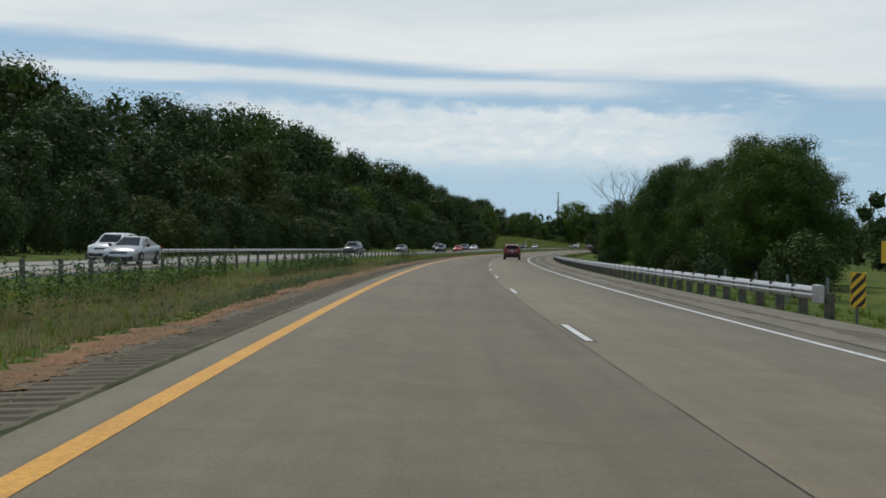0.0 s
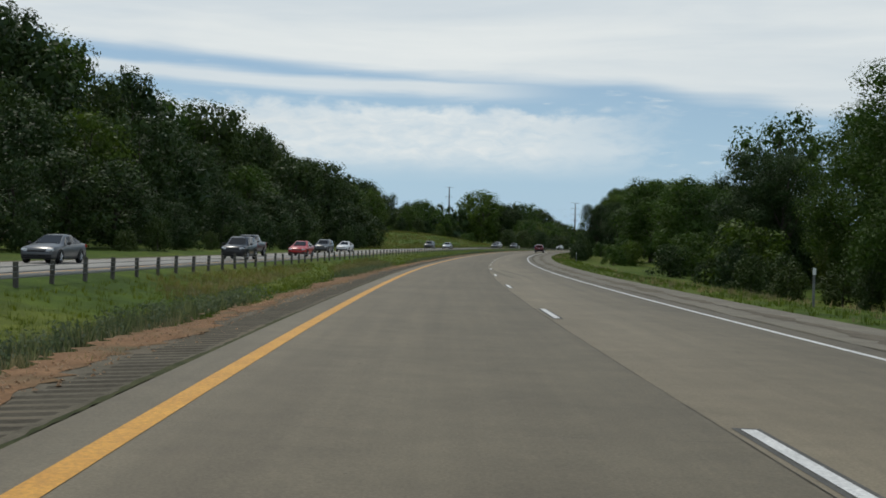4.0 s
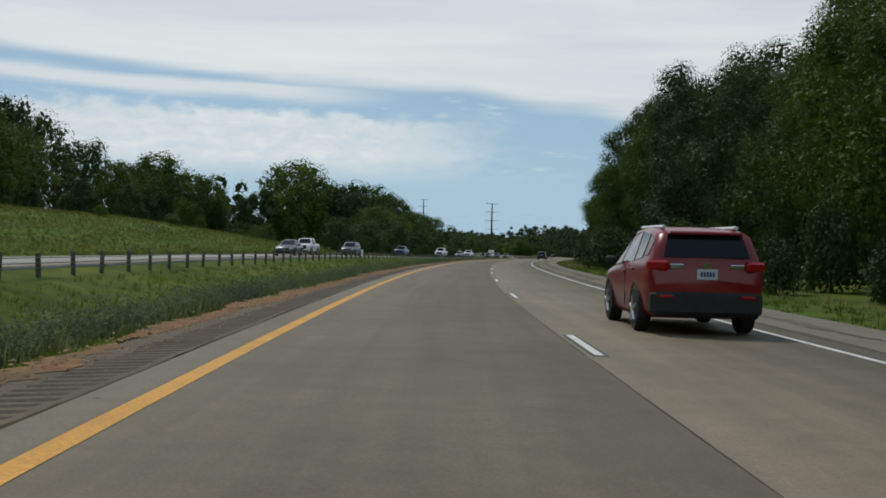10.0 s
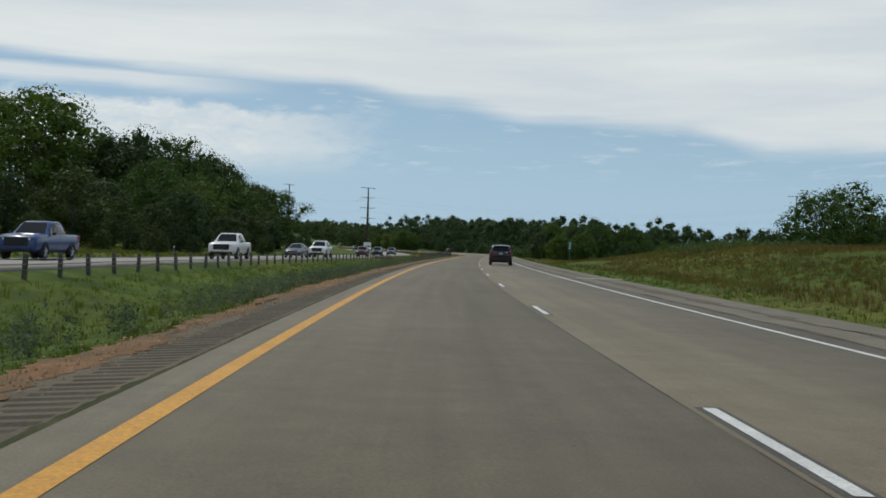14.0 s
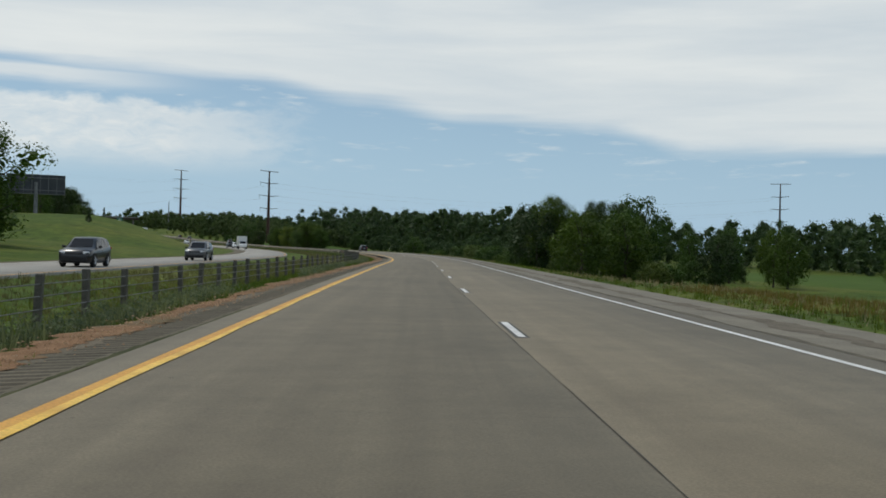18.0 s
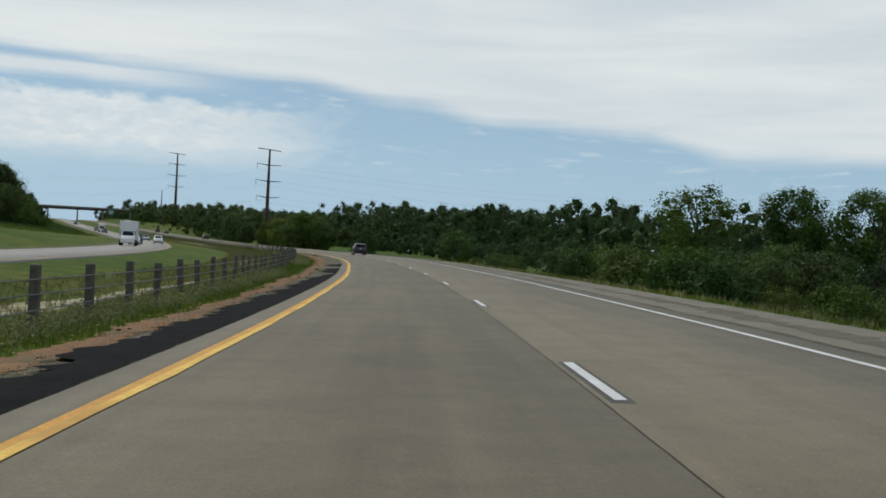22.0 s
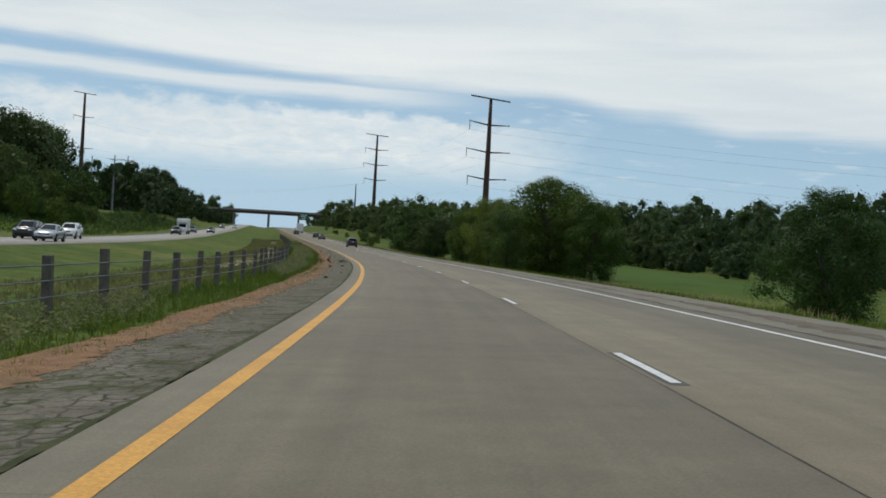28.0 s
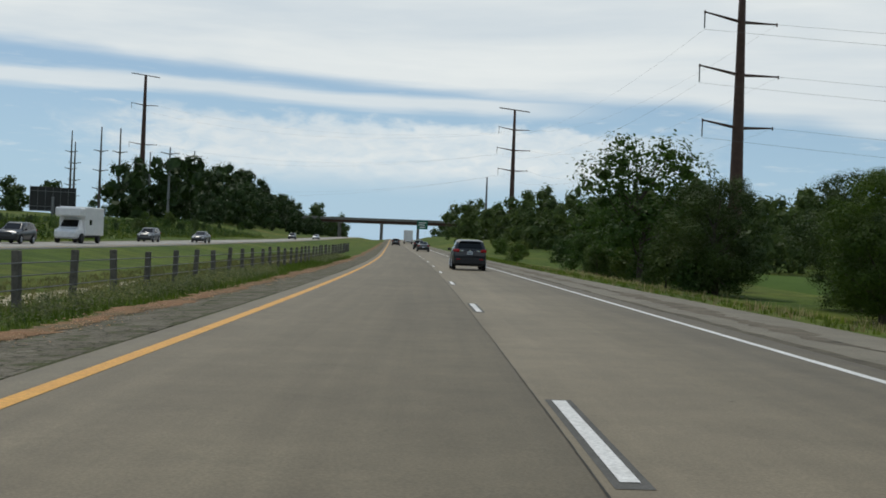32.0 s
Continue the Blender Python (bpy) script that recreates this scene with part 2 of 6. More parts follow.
def speckled(name, low, high, size, rough=0.85, fine=60.0, relief=0.3, metal=0.0, spec=0.4, stain=None):
    """A surface of two mixed tones with large blotches and fine grain."""
    m, nt, b = material(name, rough, metal, spec=spec)
    p = place(nt)
    big = tex(nt, "Noise", p, Scale=size, Detail=6.0, Roughness=0.6)
    grain = tex(nt, "Noise", p, Scale=fine, Detail=3.0, Roughness=0.7)
    c = ramp(nt, big.outputs["Fac"], (0.3, low), (0.7, high)).outputs[0]
    g = ramp(nt, grain.outputs["Fac"], (0.3, (0.72, 0.72, 0.72)), (0.7, (1.2, 1.2, 1.2))).outputs[0]
    c = mixed(nt, 1.0, c, g, "MULTIPLY")
    if stain:
        s = tex(nt, "Noise", p, Scale=size * 0.35, Detail=4.0, Roughness=0.5)
        f = ramp(nt, s.outputs["Fac"], (0.48, (0, 0, 0)), (0.68, (1, 1, 1))).outputs[0]
        c = mixed(nt, f, c, stain)
    nt.links.new(c, b.inputs["Base Color"])
    bump(nt, b, grain.outputs["Fac"], relief, 0.01)
    return m


def lane_material(name, low, high, rough):
    """Worn concrete: blotches, grain, streaks and wheel tracks along the lanes (UV: metres across, metres along)."""
    m, nt, b = material(name, rough, spec=0.42)
    p = place(nt)
    uv = nt.nodes.new("ShaderNodeUVMap")
    uv.uv_map = "lanes"
    along = nt.nodes.new("ShaderNodeMapping")
    along.inputs["Scale"].default_value = (2.2, 0.05, 1)
    nt.links.new(uv.outputs[0], along.inputs["Vector"])
    big = tex(nt, "Noise", p, Scale=0.25, Detail=6.0, Roughness=0.6)
    mid = tex(nt, "Noise", p, Scale=1.7, Detail=6.0, Roughness=0.68)
    grain_ = tex(nt, "Noise", p, Scale=45.0, Detail=3.0, Roughness=0.7)
    streak = tex(nt, "Noise", along.outputs[0], Scale=1.0, Detail=6.0, Roughness=0.6, Distortion=0.3)
    c = ramp(nt, big.outputs["Fac"], (0.3, low), (0.7, high)).outputs[0]
    c = mixed(nt, 1.0, c, ramp(nt, mid.outputs["Fac"], (0.32, (0.88, 0.87, 0.86)), (0.68, (1.1, 1.1, 1.09))).outputs[0], "MULTIPLY")
    c = mixed(nt, 1.0, c, ramp(nt, streak.outputs["Fac"], (0.34, (0.87, 0.86, 0.85)), (0.66, (1.1, 1.1, 1.1))).outputs[0], "MULTIPLY")
    c = mixed(nt, 1.0, c, ramp(nt, grain_.outputs["Fac"], (0.3, (0.74, 0.74, 0.74)), (0.7, (1.2, 1.2, 1.2))).outputs[0], "MULTIPLY")
    rust = tex(nt, "Noise", p, Scale=0.6, Detail=7.0, Roughness=0.7)
    c = mixed(nt, ramp(nt, rust.outputs["Fac"], (0.6, (0, 0, 0)), (0.78, (0.3, 0.3, 0.3))).outputs[0], c, (0.15, 0.108, 0.068))
    nt.links.new(c, b.inputs["Base Color"])
    bump(nt, b, grain_.outputs["Fac"], 0.15, 0.01)
    return m


CONCRETE = lane_material("road_concrete", (0.146, 0.12, 0.076), (0.19, 0.157, 0.102), 0.72)
CONCRETE_IN = lane_material("worn_lane_concrete", (0.134, 0.11, 0.07), (0.175, 0.145, 0.093), 0.74)
CONCRETE_EDGE = lane_material("slab_edge_concrete", (0.145, 0.122, 0.08), (0.18, 0.153, 0.102), 0.74)
OPP_CONCRETE = speckled("far_road_concrete", (0.275, 0.258, 0.228), (0.35, 0.33, 0.292), 0.3, 0.85, 30.0, 0.15)
ASPHALT = speckled("shoulder_asphalt", (0.1, 0.087, 0.063), (0.165, 0.143, 0.105), 0.9, 0.97, 22.0, 0.6, spec=0.15, stain=(0.165, 0.134, 0.094))
OUTER = speckled("outer_shoulder", (0.145, 0.128, 0.096), (0.21, 0.187, 0.141), 0.8, 0.9, 30.0, 0.5)
SCUFF = speckled("gritty_band", (0.105, 0.09, 0.068), (0.18, 0.156, 0.118), 1.8, 0.97, 18.0, 0.8, spec=0.15)
SEAM = speckled("weedy_seam", (0.03, 0.038, 0.012), (0.085, 0.085, 0.038), 1.6, 0.97, 25.0, 0.6, spec=0.15)
OUTER_SEAM = speckled("gritty_seam", (0.07, 0.062, 0.048), (0.15, 0.13, 0.095), 1.6, 0.97, 25.0, 0.6, spec=0.15)
PATCH = speckled("fresh_asphalt_patch", (0.010, 0.010, 0.010), (0.022, 0.021, 0.02), 2.5, 1.0, 18.0, 1.0, spec=0.05)
GRAVEL = speckled("red_gravel", (0.165, 0.088, 0.043), (0.28, 0.162, 0.086), 2.2, 0.97, 16.0, 1.0, spec=0.15, stain=(0.125, 0.1, 0.055))
SAND = speckled("bare_sandy_soil", (0.34, 0.3, 0.2), (0.48, 0.43, 0.31), 0.8, 0.97, 14.0, 0.6, spec=0.15, stain=(0.2, 0.19, 0.08))
FRESH_YELLOW = speckled("fresh_yellow_paint", (0.74, 0.44, 0.045), (0.85, 0.55, 0.10), 2.5, 0.6, 30.0, 0.2, stain=(0.5, 0.26, 0.03))
YELLOW = speckled("yellow_paint", (0.55, 0.25, 0.018), (0.68, 0.33, 0.03), 1.5, 0.6, 30.0, 0.15)
WHITE = speckled("white_paint", (0.56, 0.55, 0.52), (0.74, 0.73, 0.70), 2.0, 0.6, 30.0, 0.15)
GROOVE = speckled("dark_groove", (0.07, 0.068, 0.06), (0.11, 0.105, 0.095), 2.0, 0.9, 40.0, 0.3)
RUMBLE = speckled("darker_grooves", (0.058, 0.05, 0.036), (0.1, 0.087, 0.063), 1.2, 0.97, 22.0, 0.6, spec=0.15)
SMUDGE = speckled("faint_smudge", (0.118, 0.103, 0.071), (0.152, 0.134, 0.093), 2.0, 0.85, 40.0, 0.2)
SKID = speckled("tyre_rubber_mark", (0.088, 0.077, 0.056), (0.118, 0.104, 0.076), 3.0, 0.85, 40.0, 0.2)
CRACK = speckled("crack_seal", (0.02, 0.019, 0.016), (0.05, 0.047, 0.04), 3.0, 0.9, 40.0, 0.3)
STEEL = speckled("galvanised_steel", (0.40, 0.41, 0.42), (0.55, 0.56, 0.57), 2.5, 0.42, 30.0, 0.1, 0.75)
POST_WOOD = speckled("weathered_wood", (0.075, 0.068, 0.058), (0.15, 0.135, 0.115), 6.0, 0.9, 60.0, 0.6)
CORTEN = speckled("rusted_steel", (0.055, 0.028, 0.02), (0.085, 0.045, 0.032), 1.5, 0.75, 30.0, 0.3)
GREY_STEEL = speckled("grey_steel", (0.16, 0.165, 0.17), (0.24, 0.245, 0.25), 1.5, 0.6, 30.0, 0.1, 0.4)
CABLE = speckled("cable", (0.10, 0.10, 0.10), (0.17, 0.17, 0.17), 2.0, 0.6, 30.0, 0.1, 0.5)
# bridge concrete darkened: the shade on the overpass is put into its colour
BRIDGE = speckled("bridge_concrete", (0.17, 0.165, 0.15), (0.25, 0.243, 0.225), 0.6, 0.85, 10.0, 0.2)
BARK = speckled("bark", (0.045, 0.036, 0.028), (0.10, 0.085, 0.068), 3.0, 0.95, 25.0, 0.8)
DEAD_BARK = speckled("dead_bark", (0.10, 0.09, 0.078), (0.19, 0.17, 0.15), 3.0, 0.95, 25.0, 0.8)
SIGN_GREEN, _n, _b = material("sign_green", 0.5, base=(0.0, 0.12, 0.075))
SIGN_YELLOW, _n, _b = material("sign_yellow", 0.5, base=(0.75, 0.42, 0.02))
SIGN_BLACK, _n, _b = material("sign_black", 0.6, base=(0.012, 0.012, 0.012))
SIGN_WHITE, _n, _b = material("sign_white", 0.5, base=(0.75, 0.75, 0.75))
BOARD_BACK = speckled("billboard_back", (0.045, 0.05, 0.058), (0.075, 0.08, 0.09), 0.6, 0.8, 20.0, 0.1)


def leaf_material(name, dark, light, through=0.36, even=0.0):
    m, nt, b = material(name, 0.62, spec=0.25)
    geo = nt.nodes.new("ShaderNodeNewGeometry")
    info = nt.nodes.new("ShaderNodeObjectInfo")
    mean = [(a + b) / 2 for a, b in zip(dark, light)]
    dark, light = [tuple(v + (m_ - v) * even for v, m_ in zip(c, mean)) for c in (dark, light)]
    c = ramp(nt, geo.outputs["Random Per Island"], (0.0, dark), (1.0, light)).outputs[0]
    hue = ramp(nt, info.outputs["Random"], (0.0, (0.74, 0.82, 0.9)), (0.5, (1, 1, 1)), (1.0, (1.28, 1.12, 0.85))).outputs[0]
    c = mixed(nt, 1.0, c, hue, "MULTIPLY")
    big = tex(nt, "Noise", place(nt), Scale=0.22, Detail=3.0)
    c = mixed(nt, 1.0, c, ramp(nt, big.outputs["Fac"], (0.35, (0.75, 0.78, 0.8)), (0.65, (1.2, 1.15, 1.05))).outputs[0], "MULTIPLY")
    nt.links.new(c, b.inputs["Base Color"])
    t = nt.nodes.new("ShaderNodeBsdfTranslucent")
    nt.links.new(c, t.inputs["Color"])
    mix = nt.nodes.new("ShaderNodeMixShader")
    mix.inputs[0].default_value = through
    nt.links.new(b.outputs[0], mix.inputs[1])
    nt.links.new(t.outputs[0], mix.inputs[2])
    nt.links.new(mix.outputs[0], nt.nodes["Material Output"].inputs["Surface"])
    return m


LEAF = leaf_material("leaves", (0.036, 0.074, 0.011), (0.08, 0.142, 0.022), 0.3, 0.35)
LEAF_DARK = leaf_material("dark_leaves", (0.027, 0.052, 0.014), (0.056, 0.093, 0.022), 0.2, 0.35)
LEAF_LIGHT = leaf_material("light_leaves", (0.055, 0.088, 0.02), (0.10, 0.145, 0.033), 0.36, 0.3)
# yellower green, brightened further so that these crowns look sunlit
LEAF_SUNNY = leaf_material("sunny_leaves", (0.066, 0.112, 0.02), (0.135, 0.19, 0.036), 0.42, 0.2)
# paler, greyer green for far trees: distance haze put into the leaf colour
LEAF_HAZY = leaf_material("hazy_far_leaves", (0.05, 0.084, 0.026), (0.09, 0.136, 0.044), 0.4, 0.3)
GRASS = leaf_material("grass_blades", (0.064, 0.104, 0.012), (0.132, 0.18, 0.025), 0.55)
GRASS_DRY = leaf_material("dry_grass", (0.24, 0.20, 0.10), (0.36, 0.31, 0.17))
GRASS_BLUE = leaf_material("grey_green_weeds", (0.07, 0.098, 0.045), (0.18, 0.215, 0.118), 0.5, 0.05)
GRASS_GOLD = leaf_material("golden_grass", (0.092, 0.08, 0.024), (0.17, 0.142, 0.046), 0.5, 0.4)
SEED_GRASS = leaf_material("seeding_grass", (0.12, 0.12, 0.04), (0.23, 0.205, 0.085), 0.55)


def ground_material():
    m, nt, b = material("meadow", 0.95, spec=0.15)
    p = place(nt)
    big = tex(nt, "Noise", p, Scale=0.045, Detail=5.0, Roughness=0.6)
    mid = tex(nt, "Noise", p, Scale=0.5, Detail=6.0, Roughness=0.65)
    fine = tex(nt, "Noise", p, Scale=9.0, Detail=4.0, Roughness=0.7)
    c = ramp(nt, big.outputs["Fac"], (0.3, (0.042, 0.078, 0.010)), (0.46, (0.066, 0.105, 0.013)), (0.62, (0.1, 0.122, 0.02)), (0.78, (0.16, 0.142, 0.04))).outputs[0]
    d = ramp(nt, mid.outputs["Fac"], (0.36, (0.58, 0.62, 0.58)), (0.64, (1.34, 1.25, 1.12))).outputs[0]
    c = mixed(nt, 1.0, c, d, "MULTIPLY")
    c = mixed(nt, 1.0, c, ramp(nt, fine.outputs["Fac"], (0.3, (0.65, 0.65, 0.65)), (0.7, (1.3, 1.3, 1.3))).outputs[0], "MULTIPLY")
    nt.links.new(c, b.inputs["Base Color"])
    bump(nt, b, fine.outputs["Fac"], 0.6, 0.08)
    return m


MEADOW = ground_material()
FIELD = speckled("bean_field", (0.045, 0.085, 0.012), (0.07, 0.115, 0.019), 0.12, 1.0, 4.0, 0.5, spec=0.1)


def cracked_material():
    """Old asphalt broken into plates, with weeds in the cracks."""
    m, nt, b = material("cracked_asphalt", 0.97, spec=0.15)
    p = place(nt)
    warp = tex(nt, "Noise", p, Scale=2.2, Detail=3.0)
    v = mixed(nt, 0.3, p, warp.outputs["Color"], "ADD")
    plates = tex(nt, "Voronoi", v, Scale=4.2)
    plates.feature = "DISTANCE_TO_EDGE"
    fine = tex(nt, "Noise", p, Scale=24.0, Detail=4.0, Roughness=0.7)
    big = tex(nt, "Noise", p, Scale=1.1, Detail=5.0, Roughness=0.65)
    c = ramp(nt, big.outputs["Fac"], (0.3, (0.125, 0.11, 0.082)), (0.7, (0.235, 0.21, 0.162))).outputs[0]
    c = mixed(nt, 1.0, c, ramp(nt, fine.outputs["Fac"], (0.3, (0.7, 0.7, 0.7)), (0.7, (1.22, 1.22, 1.22))).outputs[0], "MULTIPLY")
    moss = tex(nt, "Noise", p, Scale=1.9, Detail=6.0, Roughness=0.7)
    weeds = ramp(nt, moss.outputs["Fac"], (0.52, (0, 0, 0)), (0.58, (0.8, 0.8, 0.8))).outputs[0]
    c = mixed(nt, weeds, c, (0.075, 0.085, 0.032))
    gap = ramp(nt, plates.outputs["Distance"], (0.0, (1, 1, 1)), (0.085, (0, 0, 0))).outputs[0]
    gap = mixed(nt, 1.0, gap, ramp(nt, warp.outputs["Fac"], (0.42, (0.1, 0.1, 0.1)), (0.6, (1, 1, 1))).outputs[0], "MULTIPLY")
    c = mixed(nt, gap, c, (0.03, 0.032, 0.016))
    nt.links.new(c, b.inputs["Base Color"])
    h = mixed(nt, 0.5, fine.outputs["Fac"], ramp(nt, plates.outputs["Distance"], (0.0, (0, 0, 0)), (0.12, (1, 1, 1))).outputs[0])
    bump(nt, b, h, 1.0, 0.06)
    return m


CRACKED = cracked_material()
PEBBLE = leaf_material("pebbles", (0.27, 0.165, 0.095), (0.5, 0.36, 0.25))

# ---------- helpers for meshes ----------
def mesh_of(name, verts, faces, mats=(), smooth_faces=False, index=None):
    me = bpy.data.meshes.new(name)
    me.from_pydata([tuple(v) for v in verts], [], [tuple(f) for f in faces])
    for m in mats:
        me.materials.append(m)
    if index is not None:
        me.polygons.foreach_set("material_index", np.asarray(index, dtype=np.int32))
    if smooth_faces:
        me.polygons.foreach_set("use_smooth", np.ones(len(me.polygons), dtype=bool))
    me.update()
    return me


def part(name, data, mat, parent, label=""):
    """One mesh object under a thing or a part. data: a bmesh or a mesh."""
    if isinstance(data, bmesh.types.BMesh):
        me = bpy.data.meshes.new(name)
        data.to_mesh(me)
        data.free()
        data = me
    if mat is not None and not data.materials:
        data.materials.append(mat)
    ob = new(name, data)
    ob.parent = parent
    if label:
        ob["label"] = label
    return ob


def grid_faces(rows, cols, wrap=False):
    out = []
    for i in range(rows - 1):
        for j in range(cols - 1 + (1 if wrap else 0)):
            k = (j + 1) % cols
            out.append((i * cols + j, i * cols + k, (i + 1) * cols + k, (i + 1) * cols + j))
    return out


def strip(name, s0, s1, lines, step=4.0, mat=None, ragged=0.0, seed=0, grow=0.0, hug=False):
    """A band along the road; lines: (d, height over the road) from left to right."""
    n = max(2, int((s1 - s0) / step) + 1)
    rng = np.random.default_rng(seed)
    vs = []
    for s in np.linspace(s0, s1, n):
        for j, (d, up) in enumerate(lines):
            edge = ragged * ((rng.random() - 0.5) * 0.7 + 0.28 * math.sin(s * 0.9 + j + seed) + 0.3 * math.sin(s * 0.21 + seed * 2.0 + j)) if j in (0, len(lines) - 1) else 0
            wide = grow * float(smooth((s - 790) / 70)) if d < -0.6 else 0
            if hug and j == len(lines) - 1:
                up = -0.007 - 0.063 * max(0.0, -0.56 - d - edge)
            vs.append(on_road(s, d + edge - wide, up - wide * 0.04))
    return mesh_of(name, vs, grid_faces(n, len(lines)), [mat], True)


# ---------- ground ----------
OPP_NEAR, OPP_FAR = -11.9, -22.4
LEFT_HILL = [(-300, 1), (380, 1.0), (430, 4.2), (520, 5.2), (575, 3.4), (620, 1.5), (840, 1.5), (870, 5), (930, 7.5), (975, 5), (1010, 1),
             (1300, 2), (1500, 4), (2400, 4)]
RIGHT_FALL = [(-300, -1.5), (150, -1.2), (300, -0.5), (480, 0.3), (540, 2.2), (605, 2.0), (640, 0.7), (690, -0.6), (740, -2.5), (900, -2.6),
              (1100, -2.5), (1300, -1), (1500, 2), (2400, 3)]


def ground_z(s, d):
    z0 = line_at(s)[2]
    o = keyed(OK, s)
    near, far = OPP_NEAR + o, OPP_FAR + o
    dz = keyed(OZ, s)
    edge_r = road_z(s, 10.6) - 0.12
    edge_l = road_z(s, -1.5) - 0.06
    u = np.clip((-1.5 - d) / (-1.5 - near), 0, 1)
    mid = edge_l * (1 - u) + (z0 + dz) * u - 0.75 * np.sin(np.pi * u) ** 1.2 - 0.08
    hill = keyed(LEFT_HILL, s)
    left = z0 + dz - 0.1 + hill * smooth((far - 2 - d) / 32) + 3.0 * smooth((far - 40 - d) / 150)
    fall = keyed(RIGHT_FALL, s)
    right = edge_r + fall * smooth((d - 10.8) / 13) - 2.0 * smooth((d - 30) / 120)
    under = road_z(s, np.clip(d, -1.5, 10.6)) - 0.12
    opp = z0 + dz - 0.12
    out = np.where(d > 10.6, right, np.where(d > -1.5, under, np.where(d > near, mid, np.where(d > far, opp, left))))
    bumps = (np.sin(s * 0.071 + d * 0.13) + np.sin(s * 0.023 - d * 0.057)) * 0.12
    return out + np.where((d > 14) | (d < far - 3), bumps, 0)


def on_ground(s, d, up=0.0):
    x, y = flat(s, d)
    return Vector((x, y, float(ground_z(s, d)) + up))


def build_ground():
    ds = np.r_[-420, -330, -250, -190, -150, -120, -100, -85, -72, -62, -54, -48, -43, -39, -36, -33.5, -31, -28.5, -26.5, -24.6,
               -22.5, -20, -17, -14, -11.9, -10.5, -9, -7.5, -6, -4.5, -3, -2.1, -1.5, 2, 6, 10.6, 11.6, 12.8, 14.5, 17, 20, 24, 30, 38, 48, 60, 75,
               95, 120, 150, 190, 250, 330, 420]
    ss = np.arange(-280, 2361, 8.0)
    vs = []
    for s in ss:
        o = keyed(OK, s)
        for d in ds:
            dd = d + (o if d <= -11.9 else o * (d + 1.5) / -10.4 if d < -1.5 else 0)
            vs.append(on_ground(s, dd))
    rows, cols = len(ss), len(ds)
    faces = grid_faces(rows, cols)
    # skirt out to the horizon
    loop = [j for j in range(cols)] + [i * cols + cols - 1 for i in range(1, rows)]
    loop += [(rows - 1) * cols + j for j in range(cols - 2, -1, -1)] + [i * cols for i in range(rows - 2, 0, -1)]
    centre = Vector(vs[(rows // 2) * cols + cols // 2])
    first = len(vs)
    for k in loop:
        v = Vector(vs[k]); out = (v - centre); out.z = 0
        far = centre + out.normalized() * 4300
        vs.append((far.x, far.y, -4))
    n = len(loop)
    for a in range(n):
        b = (a + 1) % n
        faces.append((loop[b], loop[a], first + a, first + b))
    me = mesh_of("ground", vs, faces, [MEADOW], True)
    return tagged(new("ground", me), "grassy verges and meadows with dry and green patches", "ground", kind="structure")


build_ground()

# ---------- carriageway ----------
JOINT, EDGE = 3.86, 7.5
ROAD0, ROAD1 = -60.0, 2100.0
LANES = [(-0.5, -0.3), (-0.5, 0), (-0.13, 0), (JOINT - 0.005, 0), (JOINT, -0.006), (JOINT + 0.005, 0), (8.0, 0), (8.0, -0.3)]
road = tagged(new("road", strip("road", ROAD0, ROAD1, LANES, 4, CONCRETE)), "grey concrete two-lane carriageway", "road", kind="structure")
road.data.materials.append(CONCRETE_IN)
road.data.materials.append(CONCRETE_EDGE)
road.data.polygons.foreach_set("material_index", np.tile([2, 2, 1, 1, 0, 0, 0], len(road.data.polygons) // 7).astype(np.int32))
corner = np.empty(len(road.data.loops), dtype=np.int32)
road.data.loops.foreach_get("vertex_index", corner)
across = np.array([d for d, _ in LANES])[corner % len(LANES)]
road.data.uv_layers.new(name="lanes").data.foreach_set("uv", np.stack([across, ROAD0 + (corner // len(LANES)) * 4.0], 1).astype(np.float32).ravel())


def rumble_shoulder(s0, s1, step=0.075):
    """Asphalt with shallow grooves milled across it."""
    rng = np.random.default_rng(12)
    ss = np.arange(s0, s1 + step / 2, step)
    vs = []
    for i, s in enumerate(ss):
        if i % 4 == 0:
            a, b, deep = rng.uniform(-0.07, 0.07), rng.uniform(-0.035, 0.035), rng.uniform(0.007, 0.018)
        cut = deep * max(0.0, math.sin(math.pi * (i % 4) / 2 + 0.4)) if s < 762 else 0
        for d, k in ((-1.75, 0), (-1.44, 0), (-1.33 + a, 0.1), (-1.26 + a, 1), (-0.98, 0.9), (-0.72 + b, 1), (-0.65 + b, 0.1), (-0.56, 0), (-0.5, 1.2)):
            vs.append(on_road(s, d, -0.012 - 0.063 * (-0.56 - d) - cut * k if d < -0.51 else -0.03))
    n = len(ss) - 1
    # faces inside each cut take the darker RUMBLE colour
    groove_index = [1 if i % 4 in (0, 1) and ss[i] < 762 and 2 < j < 6 else 0 for i in range(n) for j in range(8)]
    return mesh_of("shoulder_inner", vs, grid_faces(len(ss), 9), [ASPHALT, RUMBLE], True, groove_index)


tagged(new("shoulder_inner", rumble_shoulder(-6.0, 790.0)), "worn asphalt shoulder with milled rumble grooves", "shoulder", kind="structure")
tagged(new("shoulder_inner", strip("shoulder_inner", 790, ROAD1, [(-1.7, -0.09), (-1.32, -0.06), (-0.95, -0.03), (-0.56, -0.012), (-0.5, -0.03)], 1.0, CRACKED, 0.0, 3, 0.5)),
       "cracked and weedy old asphalt shoulder", "shoulder", kind="structure")
